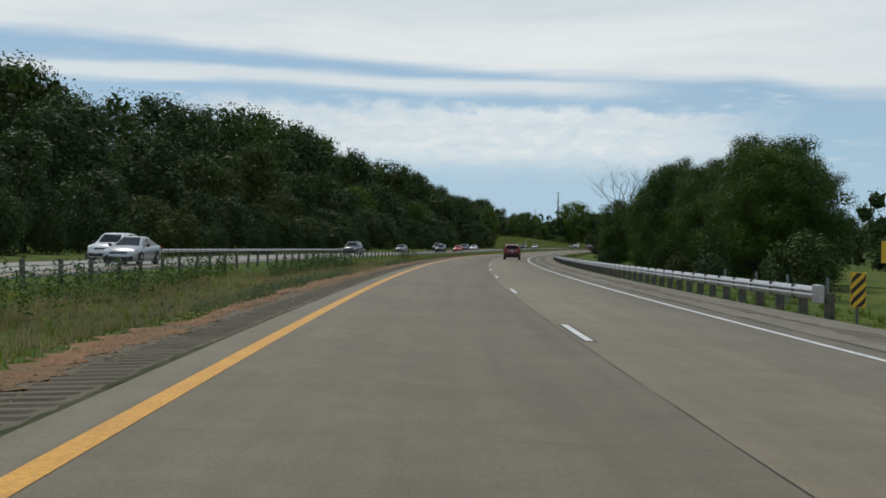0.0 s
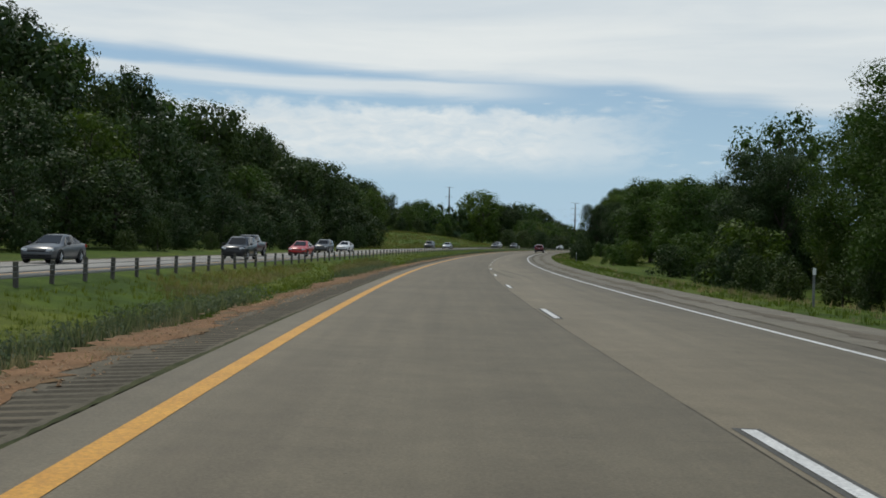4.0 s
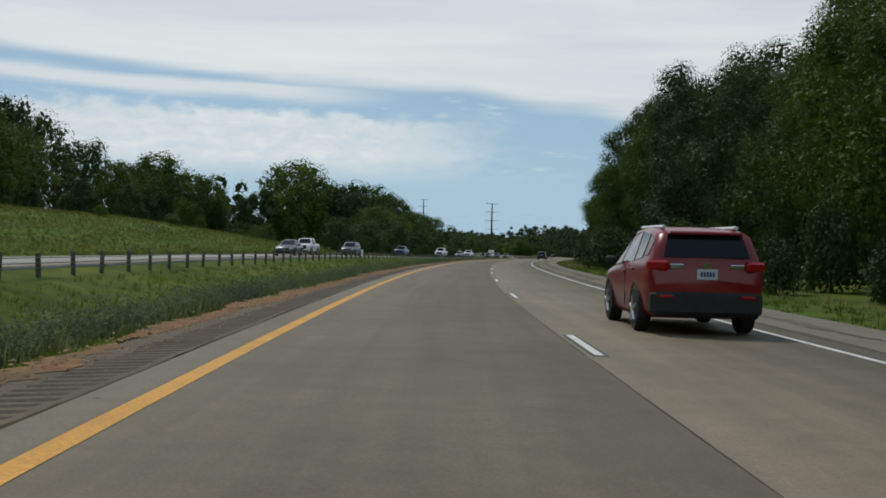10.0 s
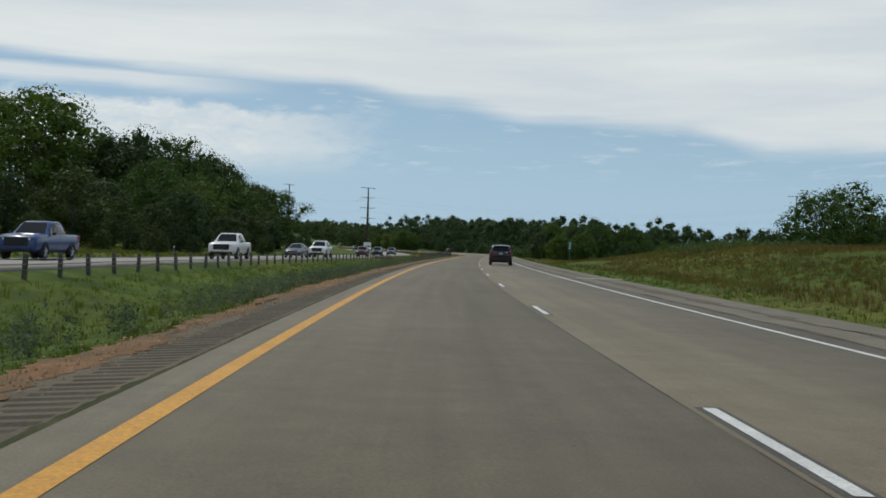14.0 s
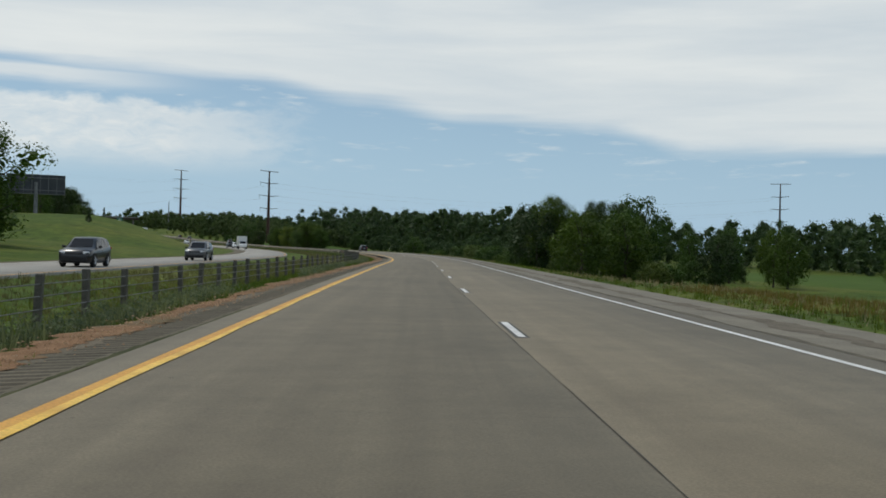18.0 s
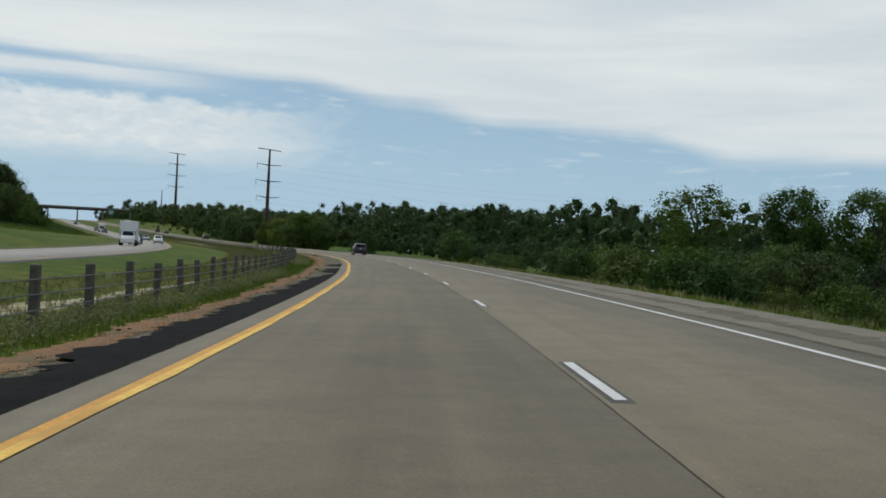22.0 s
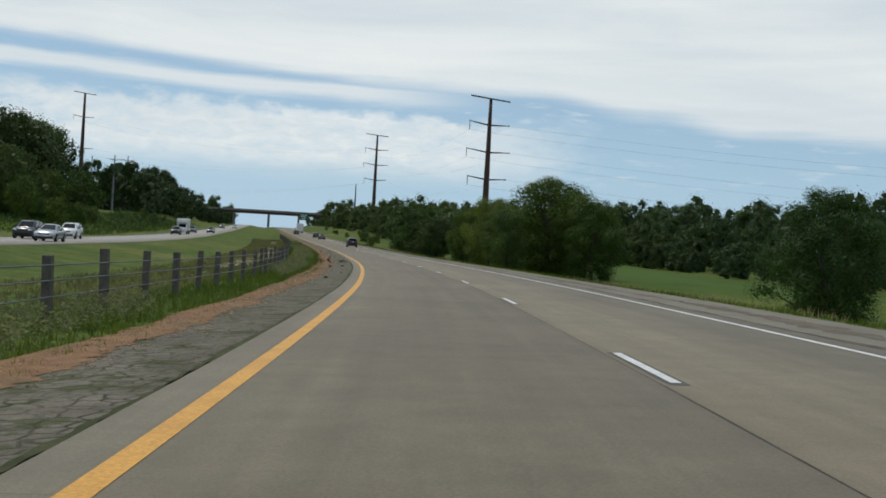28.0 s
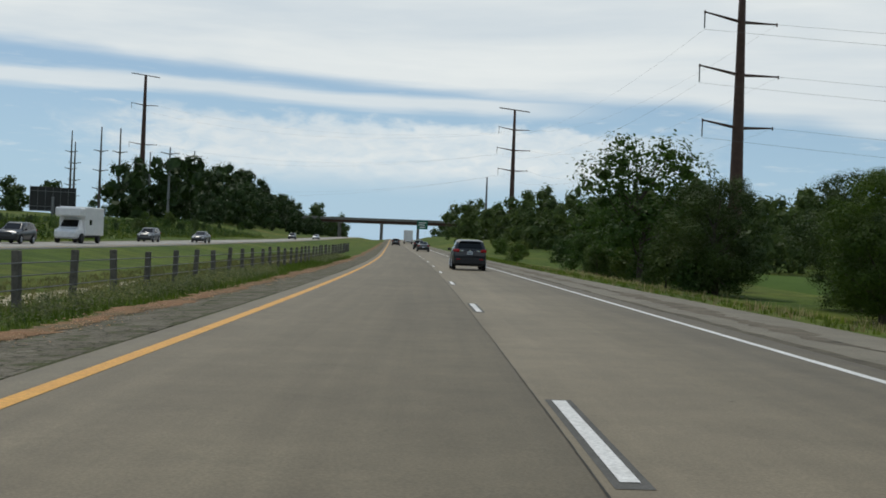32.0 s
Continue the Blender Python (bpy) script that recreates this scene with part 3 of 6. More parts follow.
tagged(new("shoulder_outer", strip("shoulder_outer", ROAD0, ROAD1, [(8.0, -0.012), (9.2, -0.03), (10.7, -0.09)], 2, OUTER, 0.0, 4)),
       "wide brownish asphalt shoulder", "shoulder", kind="structure")
tagged(new("shoulder_seam", strip("shoulder_seam", ROAD0, 1500, [(8.0, -0.006), (8.1, -0.004), (8.22, -0.008)], 0.9, OUTER_SEAM, 0.16, 6)),
       "weedy crumbling seam between slab and shoulder", "seam", kind="structure")
tagged(new("shoulder_scuff", strip("shoulder_scuff", ROAD0, 1400, [(8.95, -0.021), (9.2, -0.026), (9.45, -0.036)], 0.4, SCUFF, 0.42, 14)),
       "gritty worn band along the outer shoulder", "seam", kind="structure")
tagged(new("slab_seam", strip("slab_seam", ROAD0, 1500, [(-0.575, -0.0085), (-0.54, -0.006), (-0.505, -0.003)], 0.2, SEAM, 0.07, 8)),
       "weedy crack along the edge of the slab", "seam", kind="structure")
tagged(new("gravel_verge", strip("gravel_verge", ROAD0, 1500, [(-2.0, -0.09), (-1.7, -0.06), (-1.47, -0.05)], 0.2, GRAVEL, 0.4, 5, 0.5, True)),
       "reddish gravel strip beside the shoulder", "gravel", kind="structure")
tagged(new("fresh_line", strip("fresh_line", 630, 985, [(0.025, 0.009), (0.125, 0.009)], 1.2, FRESH_YELLOW, 0.03, 9)),
       "bright newer yellow stripe over the worn one", "road marking", kind="structure")
yellow_line = tagged(new("yellow_line", strip("yellow_line", ROAD0, ROAD1, [(-0.09, 0.004), (0.09, 0.004)], 3, YELLOW)),
                     "solid yellow painted edge line", "road marking", kind="structure")
tagged(new("edge_line", strip("edge_line", ROAD0, ROAD1, [(EDGE - 0.06, 0.004), (EDGE + 0.06, 0.004)], 3, WHITE)),
       "solid white painted edge line", "road marking", kind="structure")
tagged(new("lane_joint", strip("lane_joint", ROAD0, ROAD1, [(JOINT - 0.005, 0.003), (JOINT + 0.005, 0.003)], 0.35, CRACK, 0.008, 7)),
       "dark joint between the two concrete lanes", "joint", kind="structure")

# far carriageway
def opp_road(s, d, up=0.0):
    x, y = flat(s, d + keyed(OK, s))
    return Vector((x, y, line_at(s)[2] + keyed(OZ, s) + up))


def opp_strip(name, lines, mat, step=6.0):
    ss = np.arange(ROAD0, ROAD1, step)
    vs = [opp_road(s, d, up) for s in ss for d, up in lines]
    return mesh_of(name, vs, grid_faces(len(ss), len(lines)), [mat], True)


tagged(new("far_road", opp_strip("far_road", [(-20.2, -0.25), (-20.2, 0), (-12.2, 0), (-12.2, -0.25)], OPP_CONCRETE)), "pale concrete far carriageway", "road", kind="structure")
tagged(new("far_shoulder", opp_strip("far_shoulder", [(-22.6, -0.07), (-20.2, -0.01)], ASPHALT)), "asphalt shoulder of the far carriageway", "shoulder", kind="structure")
tagged(new("far_edge_line", opp_strip("far_edge_line", [(-19.86, 0.005), (-19.74, 0.005)], WHITE)), "white edge line of the far carriageway", "road marking", kind="structure")
tagged(new("far_yellow_line", opp_strip("far_yellow_line", [(-12.66, 0.005), (-12.5, 0.005)], YELLOW)), "yellow edge line of the far carriageway", "road marking", kind="structure")

# ---------- lane dashes ----------
def flat_piece(name, s0, s1, d0, d1, up, mat):
    ss = np.linspace(s0, s1, 3)
    vs = [on_road(s, d, up) for s in ss for d in (d0, d1)]
    return mesh_of(name, vs, grid_faces(3, 2), [mat])


DASH = 15.24
# slab joints, tyre marks and grit
verts, faces = [], []
for s in np.arange(-10, 1300, 8.2):
    for d0, d1 in ((-0.5, JOINT - 0.03), (JOINT + 0.03, 8.0)):
        for a, b in zip(np.linspace(d0, d1, 10), np.linspace(d0, d1, 10)[1:]):
            if math.sin(s * 12.9 + a * 7.7) < 0.25:
                continue
            i = len(verts)
            j = 0.02 * math.sin(s + a * 3)
            verts += [on_road(s + j, a, 0.002), on_road(s + j, b, 0.002), on_road(s + j + 0.005, b, 0.002), on_road(s + j + 0.005, a, 0.002)]
            faces.append((i, i + 1, i + 2, i + 3))
tagged(new("slab_joint", mesh_of("slab_joint", verts, faces, [GROOVE])), "fine transverse joints across the concrete slabs", "joint", kind="stuff")
for s0, s1, d0, d1, w in ((766.8, 771.6, 3.7, 4.45, 0.028), (767, 772.2, 3.98, 4.97, 0.02), (195, 212, 4.7, 3.9, 0.16), (197, 215, 5.5, 4.4, 0.12)):
    n = 14
    vs = []
    for i in range(n):
        u = i / (n - 1)
        ww = w * math.sin(math.pi * min(1, 0.08 + u)) ** 0.5
        vs += [on_road(s0 + (s1 - s0) * u, d0 + (d1 - d0) * u - ww, 0.0025), on_road(s0 + (s1 - s0) * u, d0 + (d1 - d0) * u + ww, 0.0025)]
    tagged(new("tyre_mark", mesh_of("tyre_mark", vs, grid_faces(n, 2), [SKID if w < 0.1 else SMUDGE])), "faint dark tyre mark on the concrete", "tyre mark", kind="structure")
verts, faces = [], []
r = random.Random(8)
for _ in range(800):
    s, d = r.uniform(0, 1170), r.uniform(-0.4, 7.9)
    i, n, q = len(verts), 6, r.uniform(0.006, 0.026)
    for k in range(n):
        a = 2 * math.pi * k / n
        verts.append(on_road(s + math.cos(a) * q * r.uniform(0.4, 1.0), d + math.sin(a) * q * r.uniform(0.7, 1.8), 0.003))
    faces.append(tuple(i + k for k in range(n)))
tagged(new("road_grit", mesh_of("road_grit", verts, faces, [CRACK])), "small dark chips and tar flecks on the slabs", "grit", kind="stuff")
k = 0
for n in range(-3, 90):
    far_end = 17.4 + n * DASH
    g = part("groove", flat_piece("groove", far_end - 3.2, far_end + 0.08, JOINT + 0.06, JOINT + 0.27, 0.003, GROOVE), None, road)
    part("lane_dash", flat_piece("lane_dash", far_end - 3.05, far_end, JOINT + 0.11, JOINT + 0.22, 0.008, WHITE), None, road, "white lane dash in a dark groove")

# ---------- cable fences ----------
def box_bm(bm, size, at=(0, 0, 0), bevel=0.0, turn=0.0):
    r = bmesh.ops.create_cube(bm, size=1.0, matrix=Matrix.Translation(at) @ pose(0, 0, 0, 0, 0, turn) @ Matrix.Diagonal((*size, 1)))
    if bevel:
        es = list({e for v in r["verts"] for e in v.link_edges})
        bmesh.ops.bevel(bm, geom=es, offset=bevel, segments=1, affect="EDGES")
    return r["verts"]


def box_mesh(name, size, at=(0, 0, 0), bevel=0.0, mat=None):
    bm = bmesh.new()
    box_bm(bm, size, at, bevel)
    me = bpy.data.meshes.new(name)
    bm.to_mesh(me)
    bm.free()
    if mat:
        me.materials.append(mat)
    return me


def rod_bm(bm, a, b, r0, r1=None, sides=8):
    a, b = Vector(a), Vector(b)
    q = (b - a).to_track_quat("Z", "Y").to_matrix().to_4x4()
    bmesh.ops.create_cone(bm, cap_ends=True, segments=sides, radius1=r0, radius2=r0 if r1 is None else r1, depth=(b - a).length,
                          matrix=Matrix.Translation((a + b) / 2) @ q)


def rod(name, a, b, r0, r1=None, sides=8, mat=None):
    bm = bmesh.new()
    rod_bm(bm, a, b, r0, r1, sides)
    me = bpy.data.meshes.new(name)
    bm.to_mesh(me)
    bm.free()
    if mat:
        me.materials.append(mat)
    return me


def cable_mesh(name, pts, r, mat):
    """A thin four-sided tube through points."""
    vs, n = [], len(pts)
    for i, p in enumerate(pts):
        a = Vector(pts[max(i - 1, 0)]); b = Vector(pts[min(i + 1, n - 1)])
        t = (b - a).normalized()
        side = t.cross(Vector((0, 0, 1))).normalized() * r
        up = Vector((0, 0, r))
        p = Vector(p)
        vs += [p + side, p + up, p - side, p - up]
    return mesh_of(name, vs, grid_faces(n, 4, True), [mat])


rng = random.Random(5)
post_near = box_mesh("post", (0.17, 0.19, 1.7), (0, 0, 0.48), 0.015, POST_WOOD)
post_far = box_mesh("post", (0.13, 0.15, 1.15), (0, 0, 0.22), 0.012, POST_WOOD)


def cable_fence(label, spread_, mesh, lift):
    """Posts at (metres along, right of the yellow line), with cables from post to post."""
    root = tagged(new("cable_fence"), label, "fence")
    base = on_ground(*spread_[0])
    root.location = base
    spots = []
    for s, d in spread_:
        g = on_ground(s, d + rng.uniform(-0.05, 0.05))
        o = part("post", mesh, None, root)
        o.matrix_basis = Matrix.Translation(g - base) @ pose(0, 0, 0, rng.uniform(-2, 2), rng.uniform(-3.0, 3.0), heading(s) + rng.uniform(-6, 6)) @ Matrix.Diagonal((1, 1, rng.uniform(0.94, 1.06), 1))
        spots.append((s, g))
    for h in lift:
        pts = []
        for (sa, g) in spots:
            pts.append(g - base + Vector((math.cos(radians(heading(sa))), math.sin(radians(heading(sa))), 0)) * 0.1 + Vector((0, 0, h)))
        part("cable", cable_mesh("cable", pts, 0.014, CABLE), None, root)
    return root


# the median fence wanders a little: known posts, and about 3.8 metres from one to the next
KNOWN = [(676.0, -6.1), (714.2, -6.0), (749.3, -5.65), (781.4, -4.6), (818.7, -4.7), (857.6, -5.3), (889.0, -5.2), (922.3, -4.65), (1030.1, -5.05), (1063.9, -4.95),
         (1102.4, -5.5), (1139.2, -6.3), (1175.9, -5.9), (1325.0, -5.6)]
median_posts = []
for (s0, d0), (s1, d1) in zip(KNOWN, KNOWN[1:]):
    n = round((s1 - s0) / 3.81)
    median_posts += [(s0 + (s1 - s0) * k / n, d0 + (d1 - d0) * k / n) for k in range(n)]
cable_fence("weathered wooden posts with three steel cables along the far roadside", [(s, -10.9) for s in np.arange(-40, 692, 3.05)], post_far, (0.28, 0.45, 0.62))
cable_fence("dark weathered wooden posts with three sagging cables in the median grass", median_posts, post_near, (0.5, 0.8, 1.08))


# ---------- steel guard rails ----------
def beam_mesh(pts):
    prof = [(0, 0.31), (0.05, 0.26), (0.085, 0.21), (0.05, 0.165), (0.0, 0.155), (0.05, 0.145), (0.085, 0.10), (0.05, 0.05), (0, 0)]
    vs, n = [], len(pts)
    for p, side in pts:
        for a, z in prof:
            vs.append(Vector(p) + side * (a - 0.085) * -1 + Vector((0, 0, z)))
        for a, z in reversed(prof):
            vs.append(Vector(p) + side * (a - 0.095) * -1 + Vector((0, 0, z)))
    return mesh_of("beam", vs, grid_faces(n, 2 * len(prof), True), [STEEL], False)


def guard_rail(label, place_at, s0, s1, facing, gap=1.905):
    root = tagged(new("guard_rail"), label, "guard rail")
    base = place_at(s0)
    root.location = base
    wood = box_mesh("post", (0.2, 0.16, 1.05), (0, 0, 0.06), 0.01, POST_WOOD)
    block = box_mesh("spacer", (0.18, 0.15, 0.34), (0, 0, 0), 0.008, POST_WOOD)
    pts, s, k = [], s0, 0
    while s <= s1:
        g = place_at(s) - base
        side = Vector((math.cos(radians(heading(s))), math.sin(radians(heading(s))), 0)) * facing
        o = part("post", wood, None, root); o.matrix_basis = Matrix.Translation(g) @ pose(0, 0, 0, 0, 0, heading(s))
        o = part("spacer", block, None, root); o.matrix_basis = Matrix.Translation(g + side * -0.19 + Vector((0, 0, 0.56))) @ pose(0, 0, 0, 0, 0, heading(s))
        pts.append((g + side * -0.30 + Vector((0, 0, 0.41)), side))
        s += gap; k += 1
    seg = 6
    for a in range(0, len(pts) - 1, seg):
        part("beam", beam_mesh(pts[a:a + seg + 1]), None, root)
    return root, pts, base


def right_verge(s):
    return on_road(s, 10.95, -0.10)


def far_verge(s):
    x, y = flat(s, -22.9 + keyed(OK, s))
    return Vector((x, y, float(line_at(s)[2] + keyed(OZ, s)) - 0.1))


rail, rpts, rbase = guard_rail("galvanised steel beam guard rail on wooden posts", right_verge, 25, 150, 1)
end = box_mesh("end_shoe", (0.12, 0.5, 0.42), (0, 0, 0), 0.02, STEEL)
o = part("end_shoe", end, None, rail, "squared steel end piece"); o.matrix_basis = Matrix.Translation(rpts[0][0] + Vector((0, -0.1, 0.15)))
guard_rail("galvanised steel guard rail on the far roadside", far_verge, 72, 192, -1)


# ---------- road signs and marker posts ----------
def roadside_sign(name, label, at, turn, w, h, clear, panel, post_mat, stripes=(), bars=(), bar_mat=None, posts=1, category="sign"):
    root = tagged(new(name), label, category)
    root.matrix_basis = Matrix.Translation(at) @ pose(0, 0, 0, 0, 0, turn)
    for k in range(posts):
        x = 0 if posts == 1 else (k - (posts - 1) / 2) * w * 0.6
        part("post", box_mesh("post", (0.06, 0.05, clear + h * 0.95 + 0.3), (x, 0.03, (clear + h * 0.95 - 0.3) / 2), 0.006, post_mat), None, root)
    part("panel", box_mesh("panel", (w, 0.02, h), (0, -0.02, clear + h / 2), 0.008, panel), None, root)
    for k, (x0, x1, slope) in enumerate(stripes):
        hw = w / 2 - 0.01
        vs = [(max(-hw, min(hw, x0)), -0.034, clear + 0.01), (max(-hw, min(hw, x1)), -0.034, clear + 0.01)]
        bm = bmesh.new()
        n = 8
        cols = []
        for i in range(n + 1):
            z = clear + 0.01 + (h - 0.02) * i / n
            a, b = x0 + slope * i / n, x1 + slope * i / n
            cols.append((max(-hw, min(hw, a)), max(-hw, min(hw, b)), z))
        rows = [(bm.verts.new((a, -0.034, z)), bm.verts.new((b, -0.034, z))) for a, b, z in cols]
        for p, q in zip(rows, rows[1:]):
            if (p[1].co - p[0].co).length > 1e-4 or (q[1].co - q[0].co).length > 1e-4:
                bm.faces.new((p[0], p[1], q[1], q[0]))
        part("stripe", bm, bar_mat, root, "black diagonal stripe")
    if bars:
        bm = bmesh.new()
        for cx, cz, bw, bh in bars:
            box_bm(bm, (bw * w, 0.006, bh * h), (cx * w, -0.034, clear + cz * h))
        part("legend", bm, bar_mat, root, "pale bars of lettering")
    return root


roadside_sign("object_marker", "yellow and black striped marker panel at the rail's end", on_ground(23.4, 11.0), heading(23), 0.34, 0.75, 0.35,
              SIGN_YELLOW, POST_WOOD, [(-1.0, -0.9, 0.75), (-0.78, -0.66, 0.75), (-0.54, -0.42, 0.75), (-0.3, -0.18, 0.75), (-0.06, 0.06, 0.75)], bar_mat=SIGN_BLACK)
roadside_sign("object_marker", "yellow and black marker on a post in the median", on_ground(672, -5.4), heading(672), 0.3, 0.5, 0.9,
              SIGN_YELLOW, POST_WOOD, [(-0.75, -0.64, 0.6), (-0.5, -0.38, 0.6), (-0.24, -0.12, 0.6), (0.02, 0.14, 0.6)], bar_mat=SIGN_BLACK)
roadside_sign("yellow_sign", "small yellow sign on a post past the verge", on_ground(30, 14.3), heading(30), 0.5, 0.6, 1.6, SIGN_YELLOW, POST_WOOD)
roadside_sign("mile_marker", "narrow green marker sign with pale lettering", on_ground(649, 15.0), heading(649), 0.45, 1.25, 1.4,
              SIGN_GREEN, GREY_STEEL, bars=[(0, 0.8, 0.5, 0.1), (0, 0.55, 0.45, 0.13), (0, 0.3, 0.45, 0.13)], bar_mat=SIGN_WHITE)
roadside_sign("exit_sign", "large green highway sign with pale lettering before the bridge", on_ground(1672, 15), heading(1672), 5.0, 4.2, 5.0,
              SIGN_GREEN, GREY_STEEL, bars=[(0, 0.72, 0.7, 0.1), (-0.05, 0.48, 0.6, 0.1), (0, 0.22, 0.5, 0.1)], bar_mat=SIGN_WHITE, posts=2)
for s, d, h, lab in ((282, 13.4, 1.15, "white roadside delineator post"), (180, 13.0, 1.2, "thin dark delineator post"), (612, -24.2, 1.0, "pale yellow delineator post"),
                     (955, 12.5, 1.2, "thin roadside delineator post")):
    root = tagged(new("delineator"), lab, "post")
    root.location = on_ground(s, d + (keyed(OK, s) if d < -10 else 0))
    part("post", box_mesh("post", (0.07, 0.03, h + 0.2), (0, 0, h / 2 - 0.1), 0.004, GREY_STEEL), None, root)
    part("reflector", box_mesh("reflector", (0.1, 0.02, 0.2), (0, -0.03, h - 0.12), 0.004, SIGN_WHITE), None, root, "pale reflector plate")
for s, d in ((30, 12.6), (34, 12.7), (38, 12.8), (43, 12.9)):
    root = tagged(new("marker_post"), "short grey marker post behind the guard rail", "post", "posts behind the rail")
    root.location = on_ground(s, d)
    part("post", box_mesh("post", (0.08, 0.04, 1.1), (0, 0, 0.35), 0.01, GREY_STEEL), None, root)
root = tagged(new("utility_box"), "white roadside utility cabinet on the far verge", "utility box")
root.location = on_ground(560, -24.3)
part("cabinet", box_mesh("cabinet", (0.5, 0.4, 1.1), (0, 0, 0.55), 0.03, SIGN_WHITE), None, root)
part("cap", box_mesh("cap", (0.56, 0.46, 0.12), (0, 0, 1.16), 0.02, GREY_STEEL), None, root)

# white bar painted across the outer lane's edge
tagged(new("cross_bar", flat_piece("cross_bar", 563.6, 563.95, 6.9, 10.4, 0.009, WHITE)), "white painted bar across the shoulder", "road marking", kind="structure")


# ---------- shoulder: fresh patches, rumble grooves ----------
def blob_strip(name, s0, s1, d0, d1, up, mat, seed, step=0.5):
    r = random.Random(seed)
    n = int((s1 - s0) / step) + 1
    vs = []
    for i in range(n):
        s = s0 + i * step
        u = i / max(1, n - 1)
        taper = min(1, 6 * u, 6 * (1 - u)) ** 0.6
        a = d0 + (d1 - d0) * (1 - taper) + (r.uniform(-0.16, 0.16) + 0.12 * math.sin(s * 1.3)) * taper
        vs += [on_road(s, a, up - 0.03), on_road(s, (a + d1) / 2, up + r.uniform(-0.008, 0.012)), on_road(s, d1 + r.uniform(-0.07, 0.05) * taper, up - 0.02)]
    return mesh_of(name, vs, grid_faces(n, 3), [mat], True)


for k, (s0, s1, d0, d1) in enumerate(((799, 853, -1.36, -0.50), (854, 866, -1.35, -0.52), (874, 881, -1.6, -0.5), (948, 957, -1.4, -0.62))):
    tagged(new("asphalt_patch", blob_strip("asphalt_patch", s0, s1, d0, d1, 0.014, PATCH, k, 0.25)), "fresh black asphalt patch on the crumbling shoulder", "asphalt patch", kind="structure")


# broken lumps of asphalt
def lump_mesh(seed):
    r = random.Random(seed)
    bm = bmesh.new()
    bmesh.ops.create_icosphere(bm, subdivisions=1, radius=0.5)
    for v in bm.verts:
        v.co *= r.uniform(0.65, 1.15)
        v.co.z = v.co.z * 0.62 + 0.14
    me = bpy.data.meshes.new("asphalt_lump")
    bm.to_mesh(me)
    bm.free()
    me.materials.append(PATCH)
    return me


lumps = [lump_mesh(k) for k in range(5)]
lr = random.Random(21)
for s0, s1, d0, d1, n, q0, q1 in ((1050, 1078, -2.5, -1.0, 16, 0.06, 0.2), (1089, 1107, -3.0, -1.9, 110, 0.06, 0.24), (1078, 1125, -2.8, -1.2, 55, 0.04, 0.17), (1089, 1098, -1.25, -0.75, 40, 0.05, 0.19), (1112, 1160, -2.4, -0.9, 30, 0.06, 0.22), (806, 868, -2.1, -1.6, 34, 0.05, 0.2), (936, 962, -2.0, -1.3, 10, 0.08, 0.25)):
    for _ in range(n):
        s, d, q = lr.uniform(s0, s1), lr.uniform(d0, d1), q0 + (q1 - q0) * lr.random() ** 2
        o = tagged(new("asphalt_lump", lr.choice(lumps)), "broken black lump of asphalt on the gravel", "rubble", "rubble on the shoulder")
        o.matrix_basis = Matrix.Translation(on_road(s, d, -0.035 - 0.05 * max(0, -0.9 - d)) if d > -2.2 else on_ground(s, d, 0.03)) @ pose(0, 0, 0, lr.uniform(-8, 8), lr.uniform(-8, 8), lr.uniform(0, 360)) @ Matrix.Diagonal((q * lr.uniform(0.9, 1.4), q, q * lr.uniform(0.6, 1.1), 1))

# bare sandy strips in the median
for s0, s1, mid_d, half, soil in ((796, 862, -8.6, 1.1, SAND), (900, 935, -9.6, 0.9, SAND), (1084, 1206, -8.8, 2.1, SAND), (1235, 1275, -8.0, 1.2, SAND), (872, 1132, -2.75, 0.5, GRAVEL)):
    red_soil = soil is GRAVEL
    ss = np.arange(s0, s1, 2.0)
    vs = []
    for i, s in enumerate(ss):
        u = i / (len(ss) - 1)
        w = half * math.sin(math.pi * min(1, u + 0.03)) ** 0.5 * (1 + 0.35 * math.sin(s * 0.5))
        for k in (-1, -0.3, 0.3, 1):
            vs.append(on_ground(s, mid_d + (0.15 if red_soil else 0.7) * math.sin(s * 0.045) + k * w + lr.uniform(-0.12, 0.12), 0.06 if abs(k) < 1 else -0.02))
    name = "gravel_strip" if red_soil else "sandy_strip"
    tagged(new(name, mesh_of(name, vs, grid_faces(len(ss), 4), [soil], True)), "loose reddish gravel spilling into the median" if red_soil else "bare pale sandy strip in the median grass", "gravel" if red_soil else "sand", kind="structure")


# ---------- trees ----------
def leaf_quads(points, normals, sizes, rng, flat_bias=0.0):
    """Four-cornered leaves at points, turned about their normals."""
    n = len(points)
    nrm = normals + rng.normal(0, 0.42, (n, 3))
    nrm[:, 2] += flat_bias
    nrm /= np.linalg.norm(nrm, axis=1)[:, None] + 1e-9
    ref = rng.normal(0, 1, (n, 3))
    u = np.cross(nrm, ref); u /= np.linalg.norm(u, axis=1)[:, None] + 1e-9
    v = np.cross(nrm, u)
    a = sizes[:, None]
    out = np.empty((n, 4, 3))
    out[:, 0] = points - u * a * 0.62
    out[:, 1] = points + v * a * 0.36 + nrm * a * 0.10
    out[:, 2] = points + u * a * 0.62
    out[:, 3] = points - v * a * 0.36 + nrm * a * 0.10
    return out.reshape(-1, 3)


